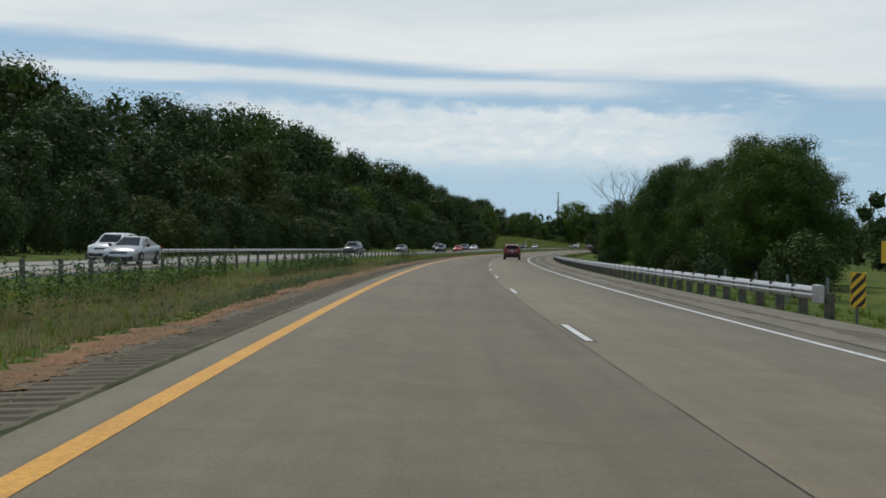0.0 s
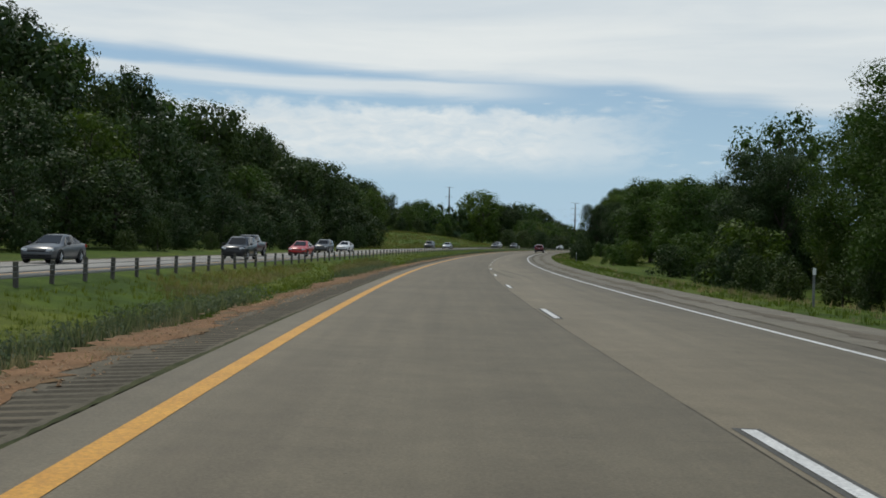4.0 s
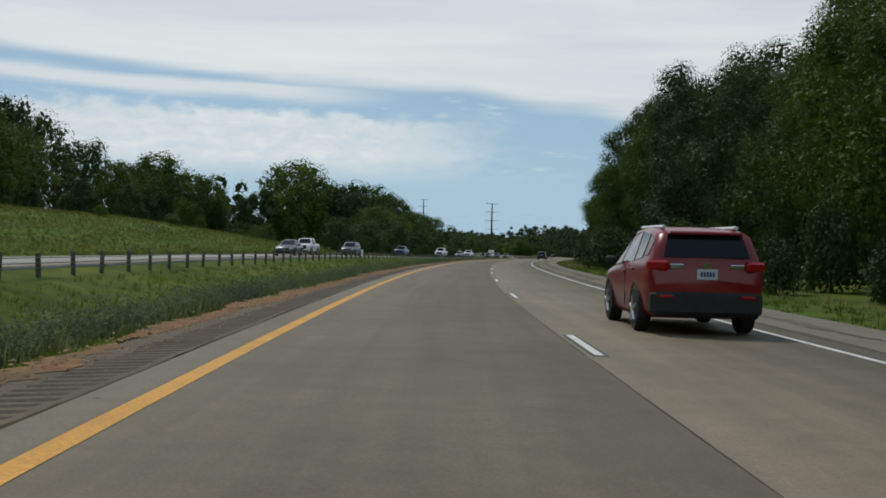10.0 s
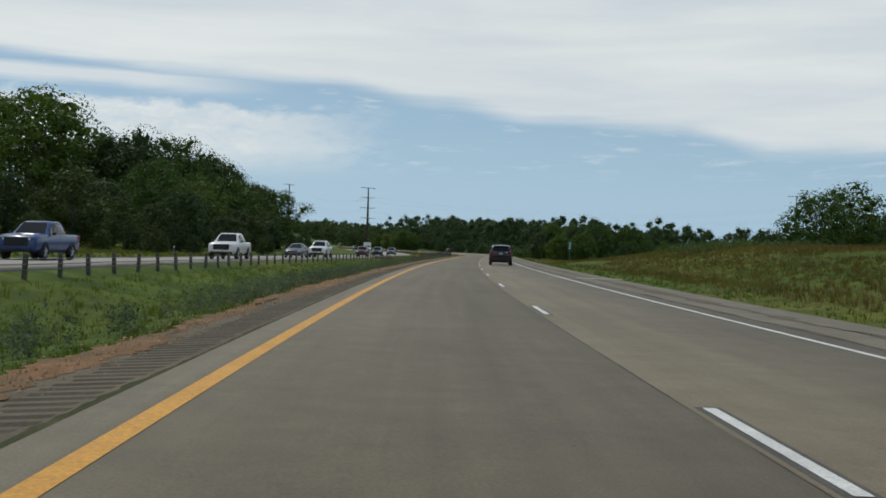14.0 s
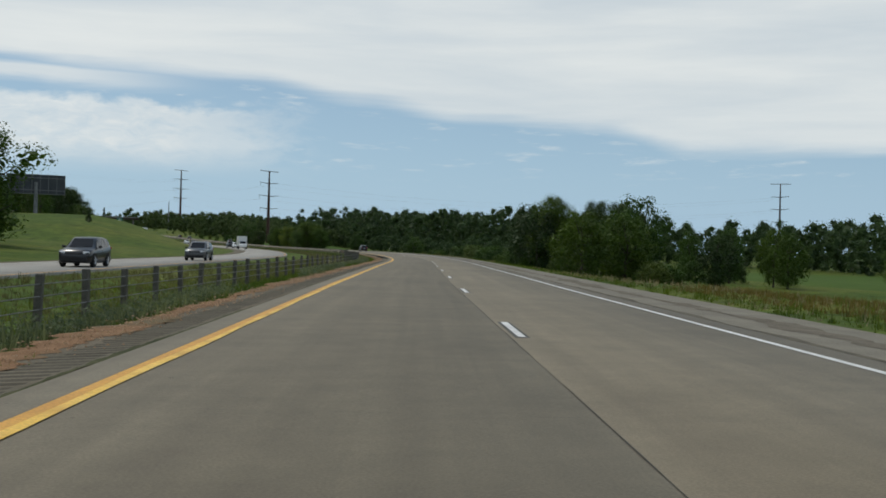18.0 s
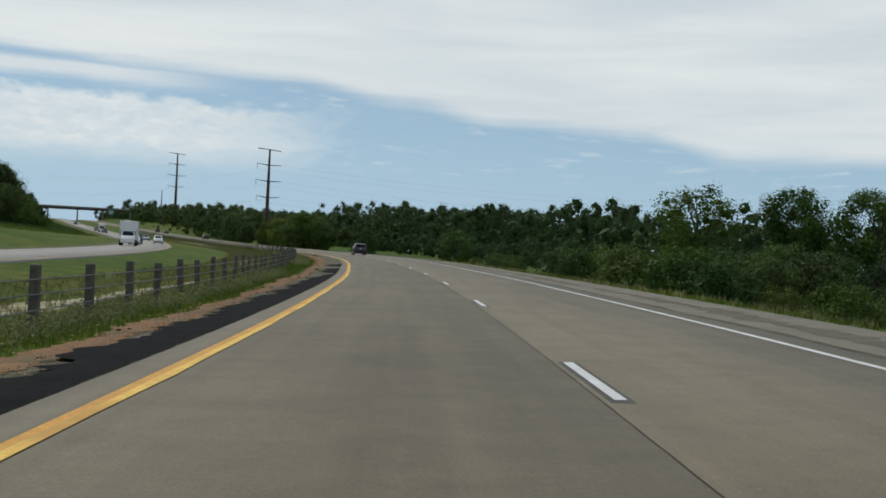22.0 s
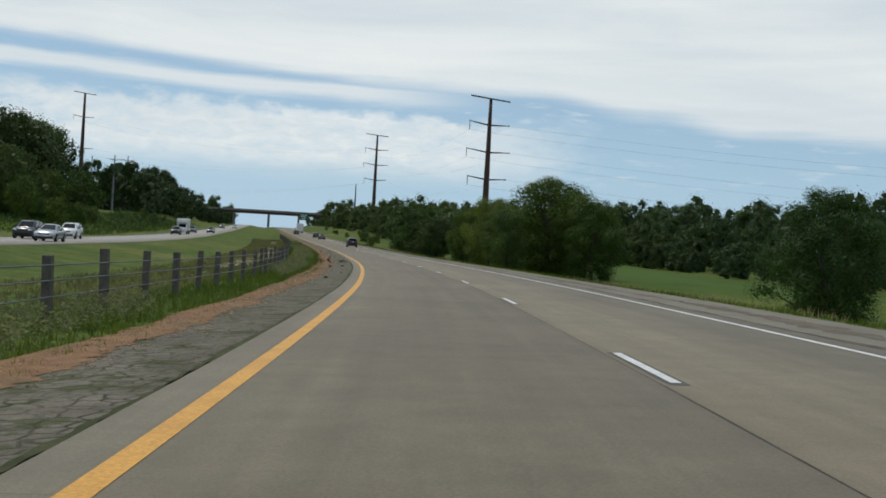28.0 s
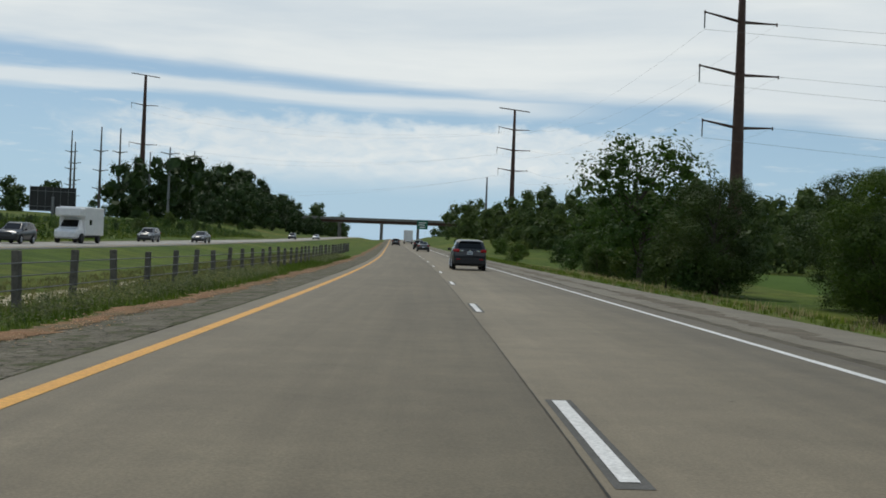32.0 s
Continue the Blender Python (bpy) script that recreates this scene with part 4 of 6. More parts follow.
def raw_mesh(name, tris, quads_v, tri_v, mat):
    """One mesh out of loose quads and of triangles."""
    nq = len(quads_v) // 4
    verts = np.concatenate([quads_v, tri_v]) if len(tri_v) else quads_v
    me = bpy.data.meshes.new(name)
    me.vertices.add(len(verts))
    me.vertices.foreach_set("co", verts.astype(np.float32).ravel())
    loops = np.concatenate([np.arange(nq * 4), (tris + nq * 4).ravel()]) if len(tri_v) else np.arange(nq * 4)
    me.loops.add(len(loops))
    me.loops.foreach_set("vertex_index", loops.astype(np.int32))
    nt = len(tris) if len(tri_v) else 0
    starts = np.concatenate([np.arange(nq) * 4, nq * 4 + np.arange(nt) * 3])
    me.polygons.add(nq + nt)
    me.polygons.foreach_set("loop_start", starts.astype(np.int32))
    me.materials.append(mat)
    me.update(calc_edges=True)
    me.validate()
    return me


def clumps_of(rng, n, base, top, radius, shape, lump=1.0):
    """Clump centres and radii of a crown between two heights."""
    out = []
    for i in range(n):
        u = (i + rng.random()) / n
        z = base + (top - base) * u
        if shape == "oval":
            w = math.sin(math.pi * (0.12 + 0.80 * u)) ** 0.7
        elif shape == "tall":
            w = 0.55 + 0.45 * math.sin(math.pi * (0.1 + 0.85 * u))
        elif shape == "cone":
            w = 1.02 - u
        else:
            w = math.sqrt(max(0.05, 1 - (u * 0.93) ** 2))
        a = i * 2.4 + rng.uniform(-0.7, 0.7)
        r = radius * w * math.sqrt(rng.uniform(0.1, 1.0)) * rng.uniform(0.72, 0.95)
        size = radius * rng.uniform(0.2, 0.44) * (0.6 + 0.4 * w) * lump
        out.append((r * math.cos(a), r * math.sin(a), z, size))
    return out


def crown(name, seed, base, top, radius, shape, n_clumps, n_leaves, leaf, mat, core=0.72, loose=0.0, lump=1.0):
    rng = np.random.default_rng(seed)
    cl = clumps_of(rng, n_clumps, base, top, radius, shape, lump)
    total = sum(c[3] ** 2 for c in cl)
    pts, nrm = [], []
    for x, y, z, r in cl:
        k = max(6, int(n_leaves * r * r / total))
        d = rng.normal(0, 1, (k, 3)); d /= np.linalg.norm(d, axis=1)[:, None]
        rad = r * (0.76 + 0.28 * rng.random(k) + loose * rng.random(k) ** 3)
        p = d * rad[:, None]
        p[:, 2] *= 0.85
        pts.append(p + (x, y, z)); nrm.append(d)
    pts, nrm = np.concatenate(pts), np.concatenate(nrm)
    quads = leaf_quads(pts, nrm, leaf * (0.6 + 0.8 * rng.random(len(pts))), rng, 0.25)
    if core > 0:
        # large inner sprays close the crown
        ip, iw, isz = [], [], []
        for x, y, z, r in cl:
            k = 22 if n_leaves < 10000 else 46 if n_leaves < 30000 else 90
            d = rng.normal(0, 1, (k, 3)); d /= np.linalg.norm(d, axis=1)[:, None]
            ip.append(d * (r * core * 0.75 * rng.random((k, 1)) ** 0.4) * (1, 1, 0.85) + (x, y, z)); iw.append(d); isz.append(np.full(k, r * (0.38 if n_leaves < 10000 else 0.3 if n_leaves < 30000 else 0.2)))
        quads = np.concatenate([quads, leaf_quads(np.concatenate(ip), np.concatenate(iw), np.concatenate(isz), rng, 0.0)])
    return raw_mesh(name, [], quads, [], mat), cl


def tube(path, radii, sides=6):
    vs = []
    for i, p in enumerate(path):
        a = Vector(path[max(0, i - 1)]); b = Vector(path[min(len(path) - 1, i + 1)])
        t = (b - a).normalized()
        s = t.orthogonal().normalized(); w = t.cross(s)
        for k in range(sides):
            q = 2 * math.pi * k / sides
            vs.append(Vector(p) + (s * math.cos(q) + w * math.sin(q)) * radii[i])
    return vs, grid_faces(len(path), sides, True)


def trunk_mesh(name, seed, height_, thick, clumps, mat, limbs=9):
    r = random.Random(seed)
    allv, allf = [], []

    def add(path, radii, sides=6):
        v, f = tube(path, radii, sides)
        k = len(allv)
        allv.extend(v); allf.extend([tuple(i + k for i in q) for q in f])

    stem = [Vector((0, 0, -0.4)), Vector((0, 0, 0.3))]
    for i in range(1, 7):
        stem.append(Vector((r.uniform(-0.15, 0.15) * i * 0.5, r.uniform(-0.15, 0.15) * i * 0.5, 0.3 + height_ * 0.8 * i / 6)))
    add(stem, [thick * 1.35, thick * 1.1] + [thick * (1 - 0.13 * i) for i in range(1, 7)], 8)
    for x, y, z, s in r.sample(clumps, min(limbs, len(clumps))):
        zz = max(0.15 * height_, z * 0.62)
        k = min(len(stem) - 1, max(1, int(zz / (height_ * 0.8) * 6) + 1))
        a = stem[k].copy()
        b = Vector((x, y, z))
        m = a.lerp(b, 0.5) + Vector((0, 0, -0.06 * (b - a).length))
        add([a, m, b], [thick * 0.42, thick * 0.26, thick * 0.1], 5)
    return mesh_of(name, allv, allf, [mat], True)


# unit trees, ten metres tall; (trunk, crown)
SPECIES = {}


def species(key, seed, base, radius, shape, n_clumps, n_leaves, leaf, mat, thick=0.2, core=0.72, loose=0.0, limbs=9, lump=1.0):
    top = 10 - radius * 0.33
    c, cl = crown("crown", seed, base, top, radius, shape, n_clumps, n_leaves, leaf, mat, core, loose, lump)
    SPECIES[key] = (trunk_mesh("trunk", seed, 9.0, thick, cl, BARK, limbs), c)


for i in range(4):
    species(("big", i), 20 + i, 1.0, 3.3 + 0.25 * i, "tall" if i % 2 else "oval", 62, 6600, 0.165, LEAF_DARK if i != 2 else LEAF, 0.2, 0.85, 0.1)
for i in range(4):
    species(("mid", i), 40 + i, 0.7, 3.6 + 0.2 * i, "oval", 50, 6000, 0.175, (LEAF, LEAF_DARK, LEAF, LEAF_LIGHT)[i], 0.2, 0.85, 0.1)
for i in range(3):
    species(("bush", i), 60 + i, 0.6, 5.4 + 0.4 * i, "dome", 30, 2800, 0.37, (LEAF, LEAF_LIGHT, LEAF)[i], 0.18, 0.85, 0.15, 5)
# dark-leaved copies of bush and mid: shade on the woods' faces put into colour
for i in range(2):
    species(("under", i), 64 + i, 0.6, 5.4 + 0.4 * i, "dome", 30, 2800, 0.37, LEAF_DARK, 0.18, 0.85, 0.15, 5)
    species(("edge", i), 46 + i, 0.6, 3.7 + 0.2 * i, "oval", 50, 6000, 0.175, LEAF_DARK, 0.2, 0.85, 0.1)
for i in range(2):
    species(("airy", i), 70 + i, 2.0, 3.4, "tall", 34, 5200, 0.20, LEAF, 0.17, 0.35, 0.5, 18)
species(("cone", 0), 80, 0.6, 2.4, "cone", 34, 3600, 0.22, LEAF_DARK, 0.16, 0.8, 0.2)
species(("close", 0), 90, 0.6, 3.4, "tall", 64, 19000, 0.11, LEAF, 0.2, 0.9, 0.12, 20)
species(("close", 1), 91, 0.8, 3.6, "oval", 60, 18500, 0.114, LEAF, 0.2, 0.9, 0.14, 20)
species(("close", 2), 92, 0.8, 3.6, "oval", 60, 18500, 0.116, LEAF, 0.2, 0.9, 0.14, 20)
for i in range(3):
    species(("fine", i), 95 + i, 0.5, 3.5, ("oval", "tall", "oval")[i], 105, 52000, 0.064, (LEAF, LEAF_DARK, LEAF)[i], 0.2, 0.95, 0.12, 20, 0.78)
species(("bright", 0), 99, 0.5, 3.5, "oval", 64, 36000, 0.078, LEAF_SUNNY, 0.2, 0.95, 0.12, 20, 0.78)

tree_rng = random.Random(11)


def tree(kind, s, d, top, wide=1.0, label="", category="tree", lift=None, group=""):
    """A tree whose top is so many metres above the road at s."""
    key = kind if isinstance(kind, tuple) else tree_rng.choice([k for k in SPECIES if k[0] == kind])
    g = on_ground(s, d)
    h = max(1.2, top + line_at(s)[2] - g.z)
    k = h / 10.0
    name = "shrub" if key[0] in ("bush", "under") else "tree"
    root = tagged(new(name), label or ("rounded green shrub" if name == "shrub" else "leafy deciduous tree with a dark trunk"), "shrub" if name == "shrub" else category, group)
    root.matrix_basis = Matrix.Translation(g) @ pose(0, 0, 0, 0, 0, tree_rng.uniform(0, 360)) @ Matrix.Diagonal((k * wide, k * wide, k, 1))
    part("trunk", SPECIES[key][0], None, root)
    part("crown", SPECIES[key][1], None, root)
    return root


def belt(kind, s0, s1, d0, d1, n, t0, t1, wide=(0.85, 1.15), label="", group="", seed=0):
    """n trees spread evenly over a stretch of the plan."""
    r = random.Random(seed + int(s0) * 7 + int(d0))
    for i in range(n):
        s = s0 + (s1 - s0) * (i + r.uniform(0.1, 0.9)) / n
        d = r.uniform(d0, d1)
        u = (s - s0) / max(1, s1 - s0)
        top = (t0 if isinstance(t0, (int, float)) else t0(u)) + r.random() * ((t1 if isinstance(t1, (int, float)) else t1(u)) - (t0 if isinstance(t0, (int, float)) else t0(u)))
        tree(kind, s, d, top, r.uniform(*wide), label, group=group)


W1 = "tall dark green cottonwood at the wood's edge"
W2 = "dense dark green tree in a roadside wood"
# left woods
belt("edge", 60, 400, -37, -32, 36, 6, 11, (1.0, 1.5), "leafy edge tree of a dark wood", "left wood edge")
belt("big", 75, 410, -52, -42, 24, 15, 21, (0.9, 1.2), W2, "left wood")
belt("big", 100, 215, -76, -60, 10, 24, 29, (0.85, 1.1), W1, "left wood")
belt("big", 205, 310, -76, -62, 9, lambda u: 29 + 7 * u, lambda u: 33 + 8 * u, (0.85, 1.1), W1, "left wood")
belt("big", 305, 430, -78, -62, 13, lambda u: 32 - 5 * u, lambda u: 38 - 6 * u, (0.8, 1.0), W1, "left wood")
belt("big", 60, 120, -62, -54, 4, 19, 23, (0.9, 1.1), W1, "left wood")
belt("big", 420, 570, -92, -76, 14, lambda u: 29 - 8 * u, lambda u: 35 - 10 * u, (0.8, 1.1), W1, "left wood")
belt("mid", 400, 590, -76, -62, 18, 15, 22, (0.9, 1.2), W2, "left wood")
belt("bush", 395, 620, -62, -50, 16, 6.5, 10, (0.6, 1.0), "low green shrub on the grassy bank", "bank shrubs")
belt("under", 574, 720, -33, -28, 15, 2, 4.2, (0.6, 1.0), "leafy undergrowth at the foot of the wood", "hill undergrowth")
belt("edge", 588, 740, -42, -34, 18, 6, 9.5, (1.1, 1.5), "leafy edge tree of a dark wood", "hill wood edge")
tree(("mid", 1), 598, -81, 20.5, 1.1, "round dark tree on the grassy bank")
tree(("mid", 1), 612, -88, 19.5, 1.1, "round dark tree on the grassy bank")
tree(("airy", 0), 600, -66, 13.5, 0.8, "thin young tree on the grassy bank")
tree(("mid", 2), 724, -86, 33.5, 1.25, "broad bright green cottonwood")
tree(("mid", 0), 712, -80, 30, 1.2, "broad bright green cottonwood")
belt("mid", 680, 780, -60, -44, 24, 9, 17, (1.0, 1.4), W2, "hill wood")
belt("big", 790, 822, -68, -58, 5, 16, 20, (0.9, 1.2), W2, "hill wood")
belt("big", 735, 795, -84, -60, 12, 22, 29, (0.9, 1.2), W2, "hill wood")
belt("mid", 915, 990, -98, -80, 7, 14, 18, (0.8, 1.1), W2, "trees round the billboard")
tree(("cone", 0), 888, -58, 8.0, 1.1, "dark green conifer on the mown bank", "conifer")
tree(("cone", 0), 925, -60, 9.2, 1.0, "dark green conifer on the mown bank", "conifer")
tree(("cone", 0), 940, -66, 8.5, 1.0, "dark green conifer on the mown bank", "conifer")
belt("big", 1235, 1300, -88, -63, 11, 24, 29, (0.9, 1.1), W2, "far left trees")
belt("mid", 1225, 1300, -68, -54, 11, 10, 18, (0.9, 1.2), W2, "far left trees")
belt("under", 60, 372, -31, -27.5, 30, 2.2, 6.0, (0.6, 1.0), "leafy undergrowth at the foot of the wood", "left undergrowth")
belt("edge", 395, 590, -66, -56, 16, 9, 14, (1.0, 1.4), "leafy edge tree of a dark wood", "left wood edge")
belt("big", 1270, 1312, -67, -63, 5, 24, 28, (0.75, 0.9), W2, "far left trees")
belt("bush", 1225, 1305, -57, -49, 12, 4, 7, (0.7, 1.0), "leafy undergrowth at the foot of the wood", "far left trees")
belt("under", 1310, 1500, -62, -40, 30, 2.0, 4.5, (0.6, 1.0), "low shrub on the grassy rise", "rise shrubs")
# left of the bridge
belt("bush", 1400, 1560, -70, -46, 14, 3, 7, (0.7, 1.0), "low shrub in the rough meadow", "meadow shrubs")
hill_rng = random.Random(31)
for _ in range(14):
    s, d = hill_rng.uniform(425, 585), hill_rng.uniform(-55, -46)
    tree("bush", s, d, on_ground(s, d).z - line_at(s)[2] + hill_rng.uniform(1.2, 2.0), hill_rng.uniform(0.8, 1.3), "small round shrub on the grassy bank", group="bank shrubs")
# right side
C1 = "large dark leafy tree overhanging the verge"
belt("fine", 78, 135, 20, 34, 5, 8.5, 11, (0.9, 1.2), "dense leafy tree behind the guard rail", "rail grove")
tree(("fine", 0), 106, 20.5, 10.5, 1.0, "dense leafy tree behind the guard rail")
tree(("fine", 2), 97, 22.5, 9.6, 1.0, "dense leafy tree behind the guard rail")
tree(("fine", 2), 121, 24, 11.5, 1.05, "dense leafy tree behind the guard rail")
tree(("fine", 0), 84, 27, 9.6, 1.05, "dense leafy tree behind the guard rail")
belt("fine", 190, 236, 21, 31, 7, 9, 12.2, (0.95, 1.2), "dense leafy tree past the guard rail", "rail grove")
belt("mid", 176, 230, 36, 50, 3, 9, 12, (0.9, 1.2), "dense leafy tree past the guard rail", "rail grove")
tree(("fine", 1), 150, 30.5, 15.2, 0.95, "tall dark tree towering behind the guard rail")
tree(("fine", 1), 143, 33, 12.5, 1.0, "tall dark tree towering behind the guard rail")
belt("under", 60, 136, 18, 24, 11, 1.2, 3.2, (0.7, 1.1), "shrubby undergrowth behind the guard rail", "rail shrubs")
belt("under", 186, 240, 18.5, 22, 10, 1.0, 2.6, (0.7, 1.1), "shrubby undergrowth past the guard rail", "rail shrubs")
tree(("fine", 1), 92, 27, 12.2, 1.1, "dense leafy tree behind the guard rail")
tree(("fine", 2), 84, 24, 10.4, 1.1, "lighter green tree behind the guard rail")
tree(("fine", 2), 128, 22, 9.2, 1.0, "dense leafy tree behind the guard rail")
tree(("airy", 1), 240, 28, 14, 0.9, "tall open tree with thin foliage")
belt("bush", 215, 290, 22, 32, 11, 2, 4.5, (0.8, 1.2), "shrubby undergrowth on the verge", "right shrubs")
belt("bush", 235, 290, 30, 48, 7, 4, 7, (0.8, 1.2), "shrubby undergrowth on the verge", "right shrubs")
belt("fine", 352, 398, 18, 23, 5, 9, 11, (0.85, 1.1), C1, "right wood edge")
belt("close", 285, 360, 25, 40, 12, lambda u: 9.6 + 2.6 * u, lambda u: 12 + 3.2 * u, (0.9, 1.2), W2, "right wood")
belt("big", 345, 475, 31, 48, 22, lambda u: 11 + 8 * u, lambda u: 14 + 9 * u, (0.8, 1.05), W2, "right wood")
belt("fine", 400, 500, 21.5, 27, 10, lambda u: 13 + 5 * u, lambda u: 16.5 + 6.5 * u, (0.8, 1.1), C1, "right wood edge")
tree(("fine", 1), 513, 20.5, 19, 0.95, C1)
tree(("fine", 1), 520, 25, 23.5, 0.95, C1)
tree(("fine", 1), 531, 29, 25, 0.9, C1)
tree(("fine", 0), 506, 24.5, 23.5, 0.9, C1)
tree(("fine", 1), 525, 18.6, 15, 0.9, C1)
tree(("close", 0), 506, 30, 21.5, 0.9, C1)
tree(("fine", 0), 498, 17.5, 13, 1.0, C1)
tree(("fine", 1), 531, 17.2, 11.0, 0.75, C1)
belt("bush", 285, 350, 18, 24, 12, 1.4, 3.4, (0.7, 1.1), "low shrub along the wood's edge", "edge shrubs")
belt("under", 300, 528, 14.2, 17, 46, 1.5, 4.2, (0.6, 1.0), "low shrub along the wood's edge", "edge shrubs")
# past the mound
tree(("airy", 0), 685, 55.5, 12.5, 1.1, "round tree beyond the grassy mound")
tree(("airy", 1), 727, 73, 17.5, 1.3, "tall flat-topped open tree beyond the mound")
tree(("mid", 1), 600, 46, 15.5, 1.1, "dark tree behind the grassy mound")
belt("mid", 722, 770, 78, 110, 7, 8, 15, (0.9, 1.2), "leafy tree beyond the mound", "trees beyond the mound")
belt("bush", 640, 700, 30, 60, 7, 1, 3, (0.8, 1.2), "shrub at the field's edge", "field shrubs")
G1 = "dark leafy tree in the roadside grove"
belt("mid", 782, 814, 20, 30, 6, 6, 9, (0.9, 1.2), G1, "roadside grove")
tree(("fine", 0), 806, 22.5, 10.2, 0.95, G1)
tree(("mid", 1), 812, 20, 8.8, 0.9, G1)
tree(("fine", 1), 800, 28, 9.4, 0.9, G1)
tree(("airy", 0), 803, 34, 10.2, 0.9, "thin open tree beside the grove")
belt("bush", 780, 830, 18.5, 34, 12, 0.3, 2.6, (0.8, 1.2), "shrub at the foot of the grove", "grove shrubs")
belt("mid", 780, 826, 34, 52, 6, 4, 7, (0.7, 1.0), G1, "roadside grove")
belt("bush", 786, 850, 30, 62, 13, -0.5, 1.8, (0.8, 1.2), "shrub at the field's edge", "field shrubs")
tree(("cone", 0), 812, 33.5, 9.6, 1.5, "pointed leafy tree standing over the hedge")
belt("airy", 790, 830, 40, 70, 3, 2.5, 4.5, (0.7, 1.0), "slender tree at the field's edge", "field trees")
belt("bush", 838, 856, 18.5, 27, 6, 0.0, 1.0, (0.8, 1.2), "bright green roadside shrub", "shrub row")
belt("mid", 858, 884, 22, 36, 10, 1.9, 3.3, (1.1, 1.4), "dense shrubby tree in the roadside thicket", "thicket")
belt("mid", 890, 912, 42, 58, 4, 2, 4, (1.0, 1.4), "dense shrubby tree in the roadside thicket", "thicket")
belt("bush", 856, 906, 18.5, 30, 14, lambda u: 1.8 - 0.4 * u, lambda u: 3.4 - 0.8 * u, (0.8, 1.3), "bright green roadside shrub", "shrub row")
belt("bush", 906, 936, 17, 30, 11, 0.6, 1.7, (0.8, 1.2), "bright green roadside shrub", "shrub row")
tree(("airy", 1), 955, 56, 14.2, 1.2, "tall open-crowned oak beyond the shrubs")
tree(("close", 0), 944, 66, 14, 1.1, "tall open-crowned oak beyond the shrubs")
tree(("close", 1), 936, 74, 14, 1.2, "tall open-crowned oak beyond the shrubs")
tree(("mid", 0), 951, 18.5, 4.9, 1.25, "rounded tree alone at the roadside")
tree(("fine", 2), 1069, 25.5, 6.6, 1.2, "rounded tree alone at the roadside")
tree(("fine", 0), 1150, 27, 12.4, 1.5, "large domed tree with dense foliage")
tree(("bright", 0), 1144, 20.8, 7.2, 1.2, "bright green tree in front of a large dome")
tree(("fine", 0), 1161, 33, 11.6, 1.25, "dense tree beside the shoulder")
tree(("fine", 0), 1142, 31, 9.2, 1.2, "dense tree beside the shoulder")
tree(("bright", 0), 1168, 23, 9.8, 1.2, "tall lighter tree beside the shoulder")
tree(("bright", 0), 1176, 26, 10.0, 1.1, "tall lighter tree beside the shoulder")
tree(("fine", 0), 1185, 22.5, 8.6, 1.0, "dense dark tree beside the shoulder")
tree(("fine", 2), 1191, 25.5, 8.0, 1.0, "dense dark tree beside the shoulder")
tree(("fine", 2), 1203, 25, 6.4, 1.2, "lower bushy tree between larger ones")
tree(("fine", 1), 1213, 28, 7.2, 1.2, "lower bushy tree between larger ones")
tree(("fine", 0), 1256, 22, 6.6, 1.3, "lower bushy tree between larger ones")
tree(("airy", 0), 1225, 38, 9.0, 0.9, "open-crowned tree at the field's edge")
tree(("airy", 1), 1236, 20.5, 11.2, 1.25, "feathery willow with arching limbs")
tree(("fine", 1), 1226, 23.5, 7.4, 1.2, "dense dark tree beside the willow")
tree(("fine", 1), 1242, 26, 8.0, 1.2, "dense dark tree beside the willow")
belt("bush", 1224, 1262, 17, 24, 9, 1.5, 4.5, (0.8, 1.2), "shrub at the foot of the willow", "willow shrubs")
belt("bush", 1290, 1560, 17, 30, 18, 1.0, 3.5, (0.8, 1.2), "roadside shrub on the slope", "slope shrubs")


